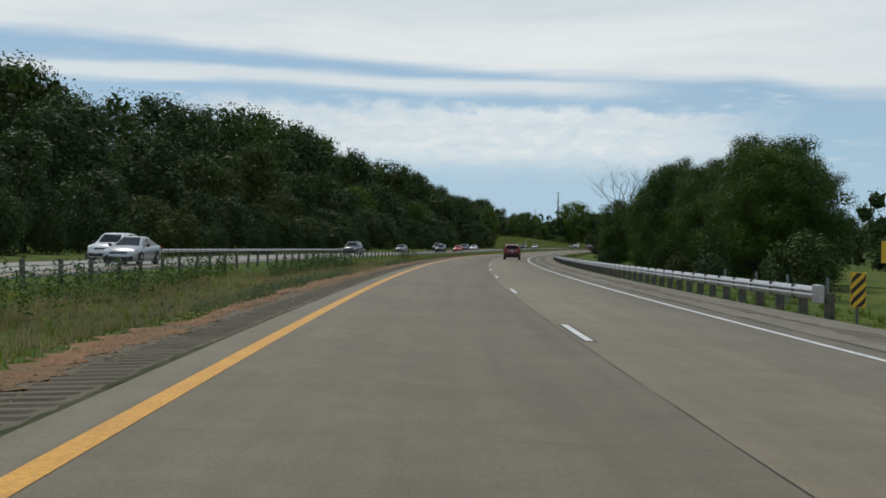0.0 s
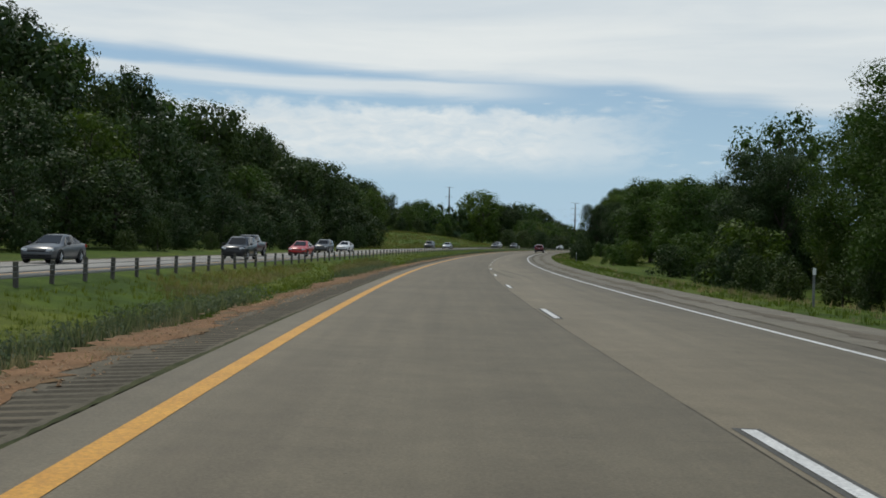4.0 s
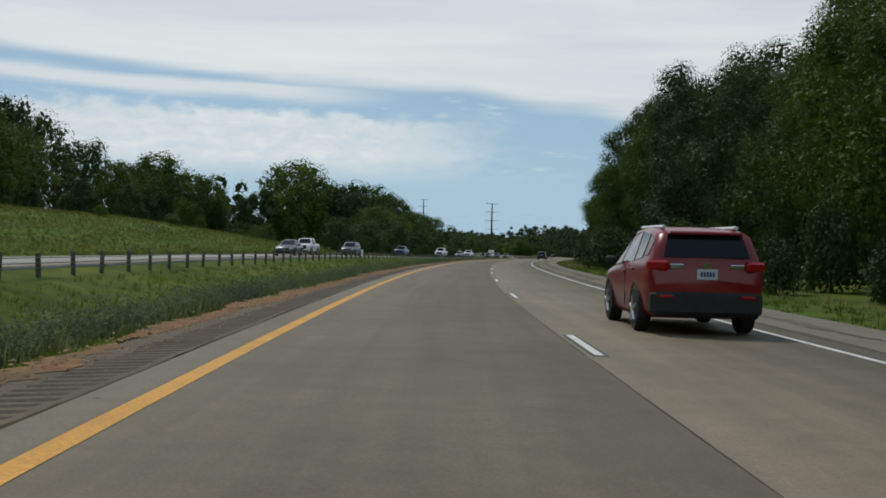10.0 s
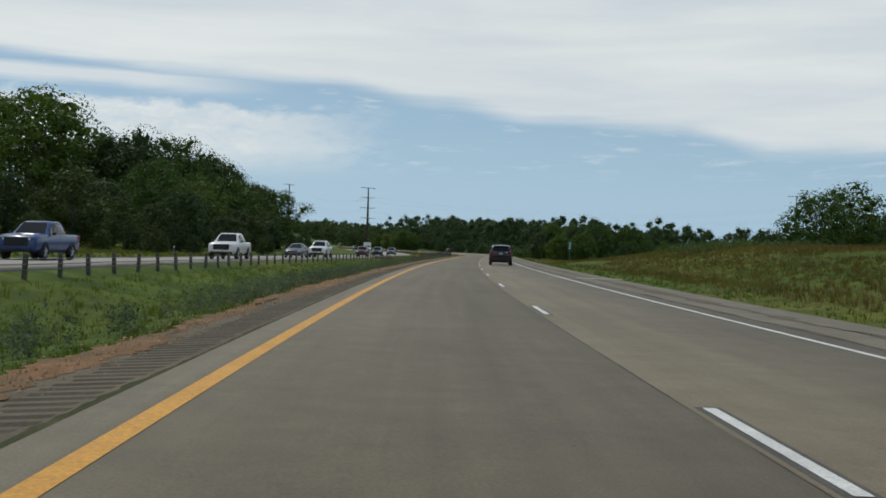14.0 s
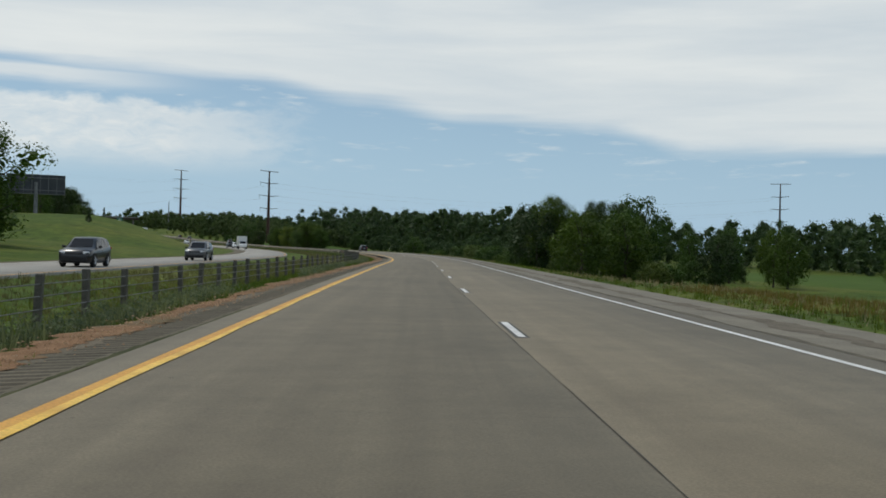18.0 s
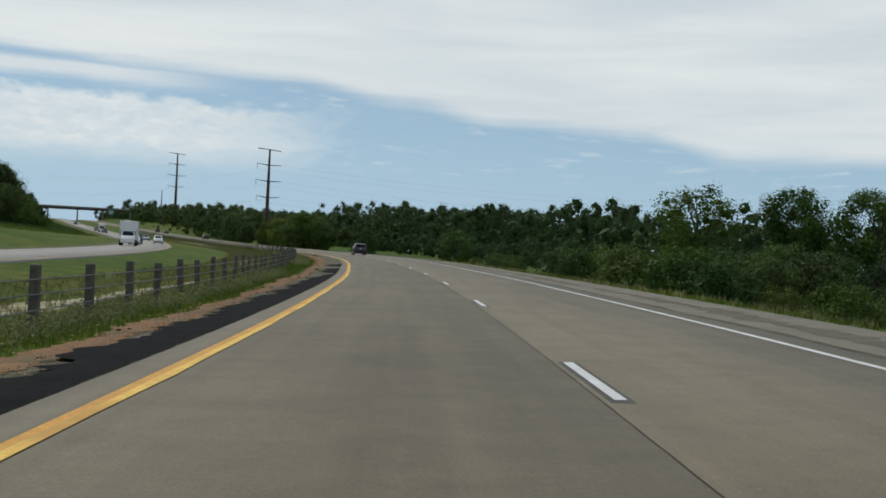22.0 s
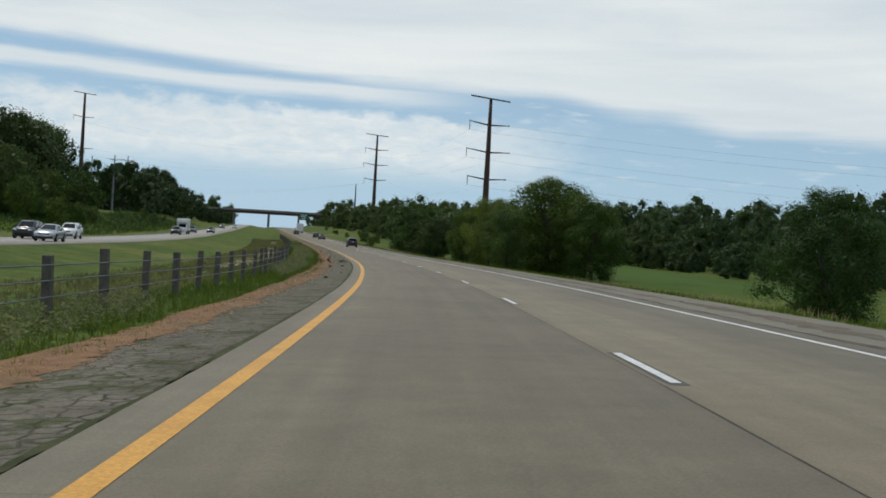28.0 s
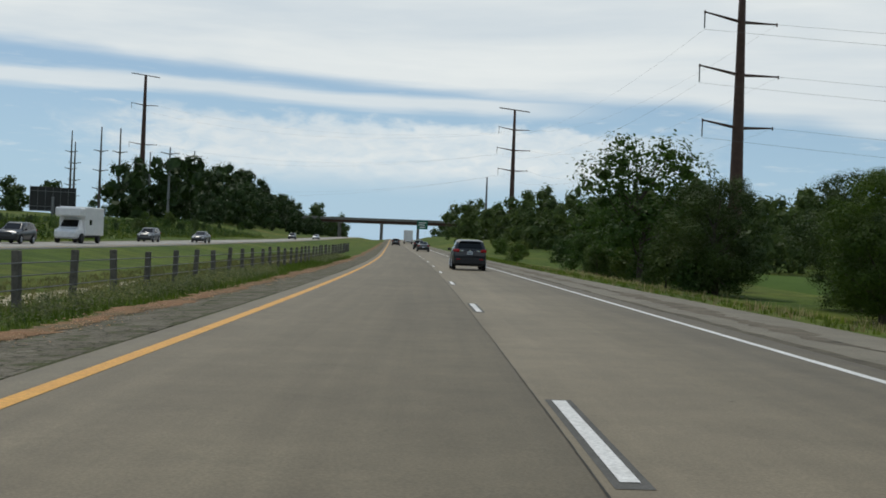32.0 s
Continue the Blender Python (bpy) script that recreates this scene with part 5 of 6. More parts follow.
def dead_tree(s, d, height_, label, seed, mat, lean=0.0):
    r = random.Random(seed)
    allv, allf = [], []

    def grow(a, way, length, thick, depth):
        path, radii, p, w = [a], [thick], a.copy(), way.copy()
        n = 4
        for i in range(n):
            w = (w + Vector((r.uniform(-0.2, 0.2), r.uniform(-0.2, 0.2), r.uniform(-0.02, 0.16)))).normalized()
            p = p + w * length / n
            path.append(p.copy()); radii.append(thick * (1 - 0.62 * (i + 1) / n))
            if depth > 0 and i >= 1:
                for _ in range(1 if depth > 1 else 2):
                    t = (w + Vector((r.uniform(-1, 1), r.uniform(-1, 1), r.uniform(0.0, 0.5))) * 0.75).normalized()
                    grow(p.copy(), t, length * r.uniform(0.6, 0.85), radii[-1] * 0.7, depth - 1)
        v, f = tube(path, radii, 5 if depth else 4)
        k = len(allv)
        allv.extend(v); allf.extend([tuple(i + k for i in q) for q in f])

    base = on_ground(s, d)
    root = tagged(new("dead_tree"), label, "tree")
    root.location = base
    root.rotation_euler = (0, 0, math.radians(heading(s)))
    fork = Vector((lean * 0.55, 0, height_ * 0.42))
    path = [Vector((0, 0, -0.4)), Vector((lean * 0.12, 0.1, height_ * 0.15)), Vector((lean * 0.34, -0.1, height_ * 0.3)), fork]
    v, f = tube(path, [0.3, 0.25, 0.21, 0.17], 8)
    part("trunk", mesh_of("trunk", v, f, [mat], True), None, root)
    spans = [0]
    for k in range(4):
        way = Vector((lean * 0.04 + (k - 1.5) * 0.24, r.uniform(-0.45, 0.45), 1)).normalized()
        grow(fork.lerp(path[2], 0.25 * (k % 2)), way, height_ * r.uniform(0.4, 0.5), 0.17, 3)
        spans.append(len(allf))
    for side in (-1, 1):
        grow(path[2].copy(), Vector((side, 0.2, 0.25)).normalized(), height_ * 0.22, 0.07, 1)
        spans.append(len(allf))
    top = max(v.z for v in allv)
    allv = [Vector((v.x, v.y, fork.z + (v.z - fork.z) * (height_ - fork.z) / (top - fork.z) if v.z > fork.z else v.z)) for v in allv]
    for a, b in zip(spans, spans[1:]):
        used = sorted({i for f in allf[a:b] for i in f})
        at = {i: n for n, i in enumerate(used)}
        part("limb", mesh_of("limb", [allv[i] for i in used], [tuple(at[i] for i in f) for f in allf[a:b]], [mat], True), None, root)


dead_tree(142, 23, 14.6, "bare dead tree with fine branching twigs", 4, BARK, -3.6)
dead_tree(150, 27.5, 13.4, "bare dead tree beside leafy ones", 9, BARK, -1.0)
dead_tree(350, 27.0, 6.5, "pale broken snag at the wood's edge", 3, DEAD_BARK)


# ---------- far woods ----------
def far_wood(label, regions, seed, mat, leaf=1.3):
    rng = np.random.default_rng(seed)
    q = []
    for s0, s1, d0, d1, n, t0, t1 in regions:
        for i in range(n):
            s, d = rng.uniform(s0, s1), rng.uniform(d0, d1)
            g = on_ground(s, d)
            h = max(4.0, rng.uniform(t0, t1) + line_at(s)[2] - g.z)
            r = h * rng.uniform(0.34, 0.5)
            for x, y, z, c in clumps_of(rng, 9, h * 0.04, h - r * 0.3, r, "oval"):
                k = 64
                w = rng.normal(0, 1, (k, 3)); w /= np.linalg.norm(w, axis=1)[:, None]
                p = w * (c * (0.85 + 0.35 * rng.random((k, 1)))) + (g.x + x, g.y + y, g.z + z)
                q.append(leaf_quads(p, w, leaf * (0.6 + 0.8 * rng.random(k)), rng, 0.3))
                w = rng.normal(0, 1, (14, 3)); w /= np.linalg.norm(w, axis=1)[:, None]
                q.append(leaf_quads(w * (c * 0.5) + (g.x + x, g.y + y, g.z + z), w, np.full(14, c * 0.95), rng))
    me = raw_mesh("far_wood", [], np.concatenate(q), [], mat)
    return tagged(new("far_wood", me), label, "wood", kind="stuff")


far_wood("wooded ridge of dense green trees", [(1150, 1620, 160, 250, 170, 20, 28), (1300, 1720, 80, 150, 110, 11, 18), (900, 1280, 200, 290, 130, 16, 22), (1080, 1300, 88, 140, 90, 3, 7.5)], 1, LEAF_HAZY, 0.56)
far_wood("belt of green trees behind the fields", [(560, 1000, 300, 390, 90, 6, 11), (100, 560, 90, 180, 70, 9, 14)], 2, LEAF_HAZY, 0.56)
far_wood("dense dark wood on the rise before the bridge", [(1560, 1735, -105, -60, 60, 24, 33), (1500, 1730, -60, -46, 34, 11, 20), (1590, 1732, -46, -34, 26, 6, 11)], 4, LEAF_DARK, 0.52)
far_wood("belt of trees along the slope", [(1290, 1420, 34, 110, 90, 8, 14), (1400, 1725, 28, 80, 100, 11, 19)], 5, LEAF_HAZY, 0.48)
far_wood("trees behind the right verge", [(60, 140, 50, 80, 12, 7, 10), (180, 290, 60, 95, 16, 9, 13), (640, 740, 60, 110, 9, 3, 8), (430, 540, 48, 75, 12, 15, 22), (620, 720, -110, -80, 20, 17, 24)], 6, LEAF_DARK, 0.42)
far_wood("distant trees on the horizon", [(1750, 2100, -180, -34, 70, 16, 26), (1740, 2100, 28, 180, 80, 12, 22), (1300, 1620, -220, -130, 70, 12, 20)], 3, LEAF_HAZY, 1.0)

# ---------- fields ----------
def field(label, s0, s1, d0, d1, up=0.35):
    ss, dd = np.arange(s0, s1, 10.0), np.linspace(d0, d1, 16)
    vs = [on_ground(s, d, -0.3 if i in (0, len(dd) - 1) or s in (ss[0], ss[-1]) else up) for s in ss for i, d in enumerate(dd)]
    tagged(new("crop_field", mesh_of("crop_field", vs, grid_faces(len(ss), len(dd)), [FIELD], True)), label, "field", kind="structure")


field("bright green crop field below the road", 700, 1010, 62, 205)
field("bright green crop field below the road", 1140, 1300, 34, 85)


# ---------- power line ----------
def power_pole(label, at, turn, height_, arms, thick, mat, arm_len=5.2, top_bar=True, strings=True):
    root = tagged(new("power_pole"), label, "power pole")
    root.matrix_basis = Matrix.Translation(at) @ pose(0, 0, 0, 0, 0, turn)
    n = 6
    vs, fs = tube([Vector((0, 0, -1.0 if i == 0 else height_ * i / n)) for i in range(n + 1)], [thick * (1 - 0.62 * i / n) for i in range(n + 1)], 12)
    fs.append(tuple(n * 12 + k for k in range(12)))
    part("pole", mesh_of("pole", vs, fs, [mat], True), None, root)
    tips = []
    for z, length in arms:
        for side in (-1, 1):
            bm = bmesh.new()
            tip = Vector((side * length, 0, z + 0.55))
            rod_bm(bm, (0, 0, z), tip, 0.24, 0.11, 8)
            rod_bm(bm, tip + Vector((0, 0, 0.18)), tip - Vector((0, 0, 0.3)), 0.12, 0.12, 6)
            arm = part("arm", bm, mat, root)
            if strings and side < 0:
                v, f = tube([tip + Vector((0, 0, -0.3 - k * 0.11)) for k in range(19)], [0.05 if k in (0, 18) else 0.13 if k % 2 else 0.07 for k in range(19)], 6)
                part("insulator", mesh_of("insulator", v, f, [GREY_STEEL], True), None, arm, "grey ribbed insulator string")
                tips.append(tip + Vector((0, 0, -2.4)))
            else:
                tips.append(tip)
    if top_bar:
        bm = bmesh.new()
        rod_bm(bm, (-6.6, 0, height_ + 0.15), (6.6, 0, height_ - 0.05), 0.2, 0.2, 6)
        part("top_bar", bm, mat, root)
        tips += [Vector((-6.6, 0, height_ + 0.15)), Vector((6.6, 0, height_))]
    return root, tips


def ground_under(p):
    """Ground height below a place, by the road's coordinates."""
    s = SS[np.argmin((RX - p[0]) ** 2 + (RY - p[1]) ** 2)]
    x, y, z, a = line_at(s)
    d = (p[0] - x) * math.cos(a) + (p[1] - y) * math.sin(a) + keyed(CK, s)
    return float(ground_z(s, d))


P1 = "tall rusty steel transmission pole with three pairs of arms"
spots = []
for s, d, top, turn in ((1302, 48.5, 41, 24), (1544, 43.3, 49, 28)):
    g = on_ground(s, d)
    h = top + float(line_at(s)[2]) - g.z
    arms = [(h - 7.2, 6.6), (h - 14.6, 7.2), (h - 22.0, 6.4)]
    r, tips = power_pole(P1, g, turn, h, arms, 1.1, CORTEN)
    spots.append([Vector(r.matrix_basis @ t) for t in tips])
g = on_ground(1630, -108)
h = 67 + float(line_at(1630)[2]) - g.z
r, tips = power_pole(P1, g, 38, h, [(h - 13, 6.0), (h - 30, 6.4), (h - 46, 6.0)], 1.5, CORTEN)
spots.append([Vector(r.matrix_basis @ t) for t in tips])
g = on_ground(1227, 361)
r, tips = power_pole(P1, g, -60, 47 + float(line_at(1227)[2]) - g.z, [(42, 5.3), (34, 5.8), (26, 5.1)], 0.9, CORTEN)
spots.append([Vector(r.matrix_basis @ t) for t in tips])
for s, d, top, wide in ((1577, -111.7, 39.4, 2.6), (1577, -104.5, 39.2, 2.6), (1555, -81, 31.1, 3.2), (1596, -79.6, 32.9, 3.0), (1638, -140.6, 42.5, 2.4), (1638, -139, 37.6, 2.4), (1600, -98, 32, 0.0), (1542, 34, 24.4, 0.0)):
    g = on_ground(s, d)
    h = top + float(line_at(s)[2]) - g.z
    arms = [(h - 9.5, wide), (h - 17, wide), (h - 24, wide)] if wide and wide < 3 else [(h - 2.5, wide)] if wide else []
    power_pole("slim grey utility pole beyond the far carriageway" if d < 0 else "slim pale utility pole on the slope", g, 10, h, arms, 0.62, GREY_STEEL if wide >= 3 or not wide else POST_WOOD, top_bar=False, strings=False)


def sagging(name, a, b, sag, r=0.03, n=24):
    pts = []
    for i in range(n + 1):
        u = i / n
        p = a.lerp(b, u)
        p.z -= sag * 4 * u * (1 - u)
        pts.append(p)
    ob = new(name, cable_mesh(name, pts, r, CABLE))
    return tagged(ob, "thin power cable between the steel poles", "power cable", "power cables")


for k in range(6):
    sagging("power_cable", spots[0][k], spots[1][k], 5.0, 0.012)
    sagging("power_cable", spots[0][k], spots[3][k], 9.0, 0.017)
    sagging("power_cable", spots[1][k], spots[2][k], 6.0, 0.013)

# ---------- billboards ----------
def billboard(label, at, turn, w, h, clear, face_mat):
    root = tagged(new("billboard"), label, "billboard")
    root.matrix_basis = Matrix.Translation(at) @ pose(0, 0, 0, 0, 0, turn)
    part("panel", box_mesh("panel", (w, 0.25, h), (0, 0, clear + h / 2), 0.03, face_mat), None, root)
    ribs = int(w / 1.9)
    for k in range(ribs + 1):
        part("rib", box_mesh("rib", (0.1, 0.14, h + 0.5), (-w / 2 + 0.1 + (w - 0.2) * k / ribs, -0.2, clear + h / 2), 0.01, GREY_STEEL), None, root)
    for z in (0.18, 0.82):
        part("stringer", box_mesh("stringer", (w - 0.1, 0.1, 0.14), (0, -0.32, clear + h * z), 0.01, GREY_STEEL), None, root)
    part("catwalk", box_mesh("catwalk", (w, 0.8, 0.1), (0, -0.55, clear - 0.12), 0.01, GREY_STEEL), None, root)
    part("pole", rod("pole", (0, -0.3, -1), (0, -0.3, clear + h * 0.6), 0.5, 0.45, 12, GREY_STEEL), None, root)
    return root


g = on_ground(949, -79)
billboard("tall billboard seen from its dark ribbed back", g, heading(949) + 12, 14.0, 4.8, 12.6 + float(line_at(949)[2]) - g.z, BOARD_BACK)
g = on_ground(1487, -101.5)
billboard("dark billboard standing low in the meadow", g, 16, 13.2, 7.2, max(1.0, 5.6 + float(line_at(1487)[2]) - g.z), SIGN_BLACK)

# ---------- bridge ----------
def bridge():
    s = 1738
    a, b = flat(s, -75), flat(s, 70)
    z = float(line_at(s)[2]) + 9.6
    mid = Vector(((a[0] + b[0]) / 2, (a[1] + b[1]) / 2, z))
    turn = math.degrees(math.atan2(b[1] - a[1], b[0] - a[0])) - 4
    root = tagged(new("overpass"), "grey concrete overpass with railings across both carriageways", "bridge")
    root.matrix_basis = Matrix.Translation(mid) @ pose(0, 0, 0, 0, 0, turn)
    L = 150
    part("deck", box_mesh("deck", (L, 11, 0.45), (0, 0, 0), 0.03, BRIDGE), None, root)
    for y in (-4.6, -1.5, 1.5, 4.6):
        part("girder", box_mesh("girder", (L, 0.5, 1.3), (0, y, -0.85), 0.04, CORTEN if y < -4 else BRIDGE), None, root, "dark steel girder" if y < -4 else "")
    for y in (-5.4, 5.4):
        part("parapet", box_mesh("parapet", (L, 0.3, 0.85), (0, y, 0.62), 0.03, BRIDGE), None, root)
    for d in (-42, -27.5, -5.0, 14.5, 36):
        x = d + 2.5
        gx = root.matrix_basis @ Vector((x, 0, 0))
        low = ground_under(gx) - z - 0.5
        for y in (-3.5, 3.5):
            part("pier", rod("pier", (x, y, low), (x, y, -1.5), 0.55, 0.55, 12, BRIDGE), None, root)
        part("cap_beam", box_mesh("cap_beam", (1.1, 9.5, 0.9), (x, 0, -1.9), 0.05, BRIDGE), None, root)


bridge()

# farm building on the far slope
root = tagged(new("farm_house"), "small pale farmhouse with a grey roof beyond the field", "house")
root.matrix_basis = Matrix.Translation(on_ground(980, 235)) @ pose(0, 0, 0, 0, 0, 20)
part("wall", box_mesh("wall", (11, 8, 4.4), (0, 0, 2.0), 0.05, SIGN_WHITE), None, root)
bm = bmesh.new()
vs = [bm.verts.new(v) for v in ((-6, -4.6, 4.1), (6, -4.6, 4.1), (6, 0, 7.2), (-6, 0, 7.2), (-6, 4.6, 4.1), (6, 4.6, 4.1))]
for f in ((0, 1, 2, 3), (3, 2, 5, 4), (0, 3, 4), (1, 5, 2), (0, 4, 5, 1)):
    bm.faces.new([vs[i] for i in f])
part("roof", bm, GREY_STEEL, root)
for x in (-3.5, 0, 3.5):
    part("window", box_mesh("window", (1.1, 0.1, 1.3), (x, -4.03, 2.4), 0.01, SIGN_BLACK), None, root)

# ---------- grass and weeds along the verges ----------
def tufts(name, label, spots, mat, blade, height_, n_blades, seed):
    """Tufts of bent blades, joined: one object that nobody could count."""
    rng = np.random.default_rng(seed)
    base = np.array([on_ground(s, d)[:] for s, d in spots])
    m = len(base)
    k = n_blades
    b = np.repeat(base, k, axis=0)
    n = len(b)
    size = np.repeat(rng.uniform(0.6, 1.3, m), k)
    ang = rng.uniform(0, 2 * np.pi, n)
    lean = rng.uniform(0.1, 0.75, n)
    out = np.stack([np.cos(ang), np.sin(ang), np.zeros(n)], 1)
    side = np.stack([-np.sin(ang), np.cos(ang), np.zeros(n)], 1)
    h = (height_ * size * rng.uniform(0.55, 1.15, n))[:, None]
    w = blade * rng.uniform(0.7, 1.4, n)[:, None]
    root = b + out * rng.uniform(0, 0.16, n)[:, None] - (0, 0, 0.04)
    tip = root + out * h * lean[:, None] * 0.8 + np.array((0, 0, 1.0)) * h
    q = np.empty((n, 3, 3))
    q[:, 0], q[:, 1], q[:, 2] = root - side * w * 1.3, root + side * w * 1.3, tip
    return tagged(new(name, raw_mesh(name, np.arange(3 * n).reshape(-1, 3), np.zeros((0, 3)), q.reshape(-1, 3), mat)), label, "grass", kind="stuff")


grng = random.Random(3)


def spread(s0, s1, d0, d1, n, clump=0.0):
    out = []
    for _ in range(n):
        s, u = grng.uniform(s0, s1), grng.random()
        d = d0 + (d1 - d0) * u
        if clump and math.sin(s * 0.11 + d * 0.9) + math.sin(s * 0.037 - d * 0.5 + 1.3) < clump:
            continue
        out.append((s, d))
    return out




def leafy(name, label, spots, mat, leaf, height_, n_leaves, seed):
    """Broad-leaved weeds: leaves set round upright stems."""
    rng = np.random.default_rng(seed)
    base = np.array([on_ground(s, d)[:] for s, d in spots])
    b = np.repeat(base, n_leaves, axis=0)
    n = len(b)
    tall = np.repeat(rng.uniform(0.5, 1.3, len(base)), n_leaves)
    up = rng.random(n) ** 0.7
    ang = rng.uniform(0, 2 * np.pi, n)
    out = np.stack([np.cos(ang), np.sin(ang), np.zeros(n)], 1)
    p = b + out * (0.04 + 0.11 * rng.random(n))[:, None] + np.stack([np.zeros(n), np.zeros(n), up * height_ * tall], 1)
    q = leaf_quads(p, out * 0.6 + (0, 0, 0.6), leaf * (0.6 + 0.7 * rng.random(n)), rng, 0.2)
    return tagged(new(name, raw_mesh(name, [], q, [], mat)), label, "weeds", kind="stuff")


def pebbles(name, label, spots, mat, seed):
    rng = np.random.default_rng(seed)
    base = np.array([on_road(s, d, -0.055 - 0.05 * max(0.0, -1.4 - d) + 0.008)[:] for s, d in spots])
    n = len(base)
    r = (0.008 + 0.022 * rng.random(n) ** 2)[:, None]
    ang = rng.uniform(0, 2 * np.pi, n)
    u = np.stack([np.cos(ang), np.sin(ang), np.zeros(n)], 1) * r * rng.uniform(0.8, 1.5, (n, 1))
    w = np.stack([-np.sin(ang), np.cos(ang), np.zeros(n)], 1) * r
    z = np.array((0, 0, 1.0)) * r * 0.8
    tri = np.empty((n, 4, 3, 3))
    ring = (u, w, -u, -w)
    for k in range(4):
        tri[:, k, 0], tri[:, k, 1], tri[:, k, 2] = base + ring[k], base + ring[(k + 1) % 4], base + z
    v = tri.reshape(-1, 3)
    return tagged(new(name, raw_mesh(name, np.arange(len(v)).reshape(-1, 3), np.zeros((0, 3)), v, mat)), label, "gravel", kind="stuff")


def gravel_spots(n):
    out = []
    for _ in range(n):
        s = grng.uniform(-2, 1240)
        w = 0.55 * float(smooth((s - 790) / 70))
        out.append((s, -1.62 - w + grng.gauss(0, 0.27)))
    return out


pebbles("gravel_stones", "loose reddish stones on the gravel strip", gravel_spots(60000), PEBBLE, 15)
tufts("verge_grass", "short green grass along the gravel edge", spread(-5, 790, -3.0, -1.72, 11000) + spread(790, 1250, -3.4, -2.3, 6000) + spread(-5, 1250, -2.0, -1.35, 3200, 0.8) + spread(-5, 330, -2.0, -1.5, 3500, -0.3), GRASS, 0.008, 0.12, 11, 1)
tufts("median_grass", "uneven green grass in the median", spread(-5, 1250, -7.5, -2.6, 22000), GRASS, 0.009, 0.15, 9, 2)
tufts("verge_grass", "straggling tufts at the edge of the gravel", spread(-5, 790, -2.15, -1.62, 5200, -0.6) + spread(790, 1250, -2.7, -2.05, 3000, -0.6), GRASS, 0.009, 0.15, 9, 41)
tufts("dry_grass", "brown dead tufts along the gravel", spread(-5, 1250, -2.5, -1.75, 3600, 0.2), GRASS_DRY, 0.008, 0.12, 8, 42)
tufts("dry_grass", "straw-coloured seeding grass patches in the median", spread(-5, 360, -9.0, -2.3, 12000, 0.35) + spread(-5, 140, -9.5, -4.0, 5000, 0.0), GRASS_DRY, 0.013, 0.28, 9, 3)
leafy("weeds", "grey-green broad-leaved weeds along the edge of the median", spread(-5, 790, -4.4, -2.8, 8500, -0.9), GRASS_BLUE, 0.062, 0.42, 18, 4)
tufts("weeds", "upright grey-green weed stems along the edge of the median", spread(-5, 790, -4.3, -2.9, 9000, -0.6), GRASS_BLUE, 0.02, 0.4, 10, 71)
leafy("weeds", "thick row of grey-green weeds in the median", spread(330, 640, -4.3, -3.0, 5200, -1.6), GRASS_BLUE, 0.052, 0.58, 22, 43)
tufts("dry_grass", "pale flowering grass patch in the median", spread(50, 84, -7.6, -3.9, 1700, 0.0) + spread(90, 150, -9.6, -6.0, 1500, 0.2), GRASS_DRY, 0.011, 0.3, 9, 44)
leafy("weeds", "bushy dark weeds by the far fence", spread(20, 170, -10.6, -7.5, 1500, 0.2), LEAF, 0.09, 0.9, 24, 14)
tufts("tall_grass", "tall seeding grass in the median", spread(-5, 300, -10.4, -4.2, 8000, 0.1), SEED_GRASS, 0.008, 0.36, 8, 16)
tufts("tall_grass", "tall green grass in the median", spread(-5, 790, -10.4, -4.0, 16000), GRASS, 0.010, 0.24, 9, 17)
leafy("weeds", "tall grey-green weeds below the cable fence", spread(700, 1260, -5.4, -3.3, 13000, -0.8), GRASS_BLUE, 0.058, 0.42, 16, 5)
tufts("tall_grass", "tall green grass below the cable fence", spread(680, 1260, -6.4, -2.9, 12000), GRASS, 0.010, 0.28, 9, 18)
tufts("seeding_grass", "seeding grass beyond the cable fence", spread(680, 1300, -13, -6, 24000), SEED_GRASS, 0.013, 0.27, 7, 19)
tufts("mound_grass", "rough grass on the mound", spread(520, 690, 13, 38, 7000, 0.3), GRASS, 0.013, 0.24, 8, 20)
tufts("mound_grass", "dry golden grass on the mound", spread(525, 700, 12.5, 40, 34000, -1.3), GRASS_GOLD, 0.012, 0.24, 8, 21)
leafy("weeds", "patch of dark green weeds on the mound", spread(588, 606, 19, 28, 700, 0.0), LEAF_LIGHT, 0.1, 0.45, 14, 61)
tufts("verge_grass", "rough grass beyond the outer shoulder", spread(-5, 1300, 10.7, 14.0, 12000), GRASS, 0.014, 0.18, 9, 6)
tufts("dry_grass", "dry grass tips on the right verge", spread(140, 1250, 11.0, 15.0, 6000, 0.2), GRASS_DRY, 0.011, 0.27, 8, 7)
tufts("bank_grass", "grass on the sloping bank", spread(360, 640, -60, -23.5, 14000), GRASS, 0.022, 0.3, 7, 8)
leafy("weeds", "clumps of green weeds on the sloping bank", spread(380, 640, -60, -25, 1500, 1.1), LEAF_LIGHT, 0.16, 0.8, 14, 31)
tufts("bank_grass", "yellowing grass on the sloping bank", spread(360, 640, -60, -24, 16000, -0.4), SEED_GRASS, 0.02, 0.32, 7, 32)
leafy("weeds", "brushy weeds on the slope beyond the far carriageway", spread(1190, 1480, -66, -37, 2600, 0.0), LEAF, 0.22, 0.9, 16, 51)
tufts("tall_grass", "rough tall grass on the slope beyond the far carriageway", spread(1150, 1480, -66, -35.5, 9000), GRASS, 0.025, 0.45, 8, 52)
tufts("crack_grass", "weeds invading the crumbling shoulder", spread(860, 1250, -1.95, -0.62, 22000, 0.0), GRASS, 0.011, 0.05, 6, 12)
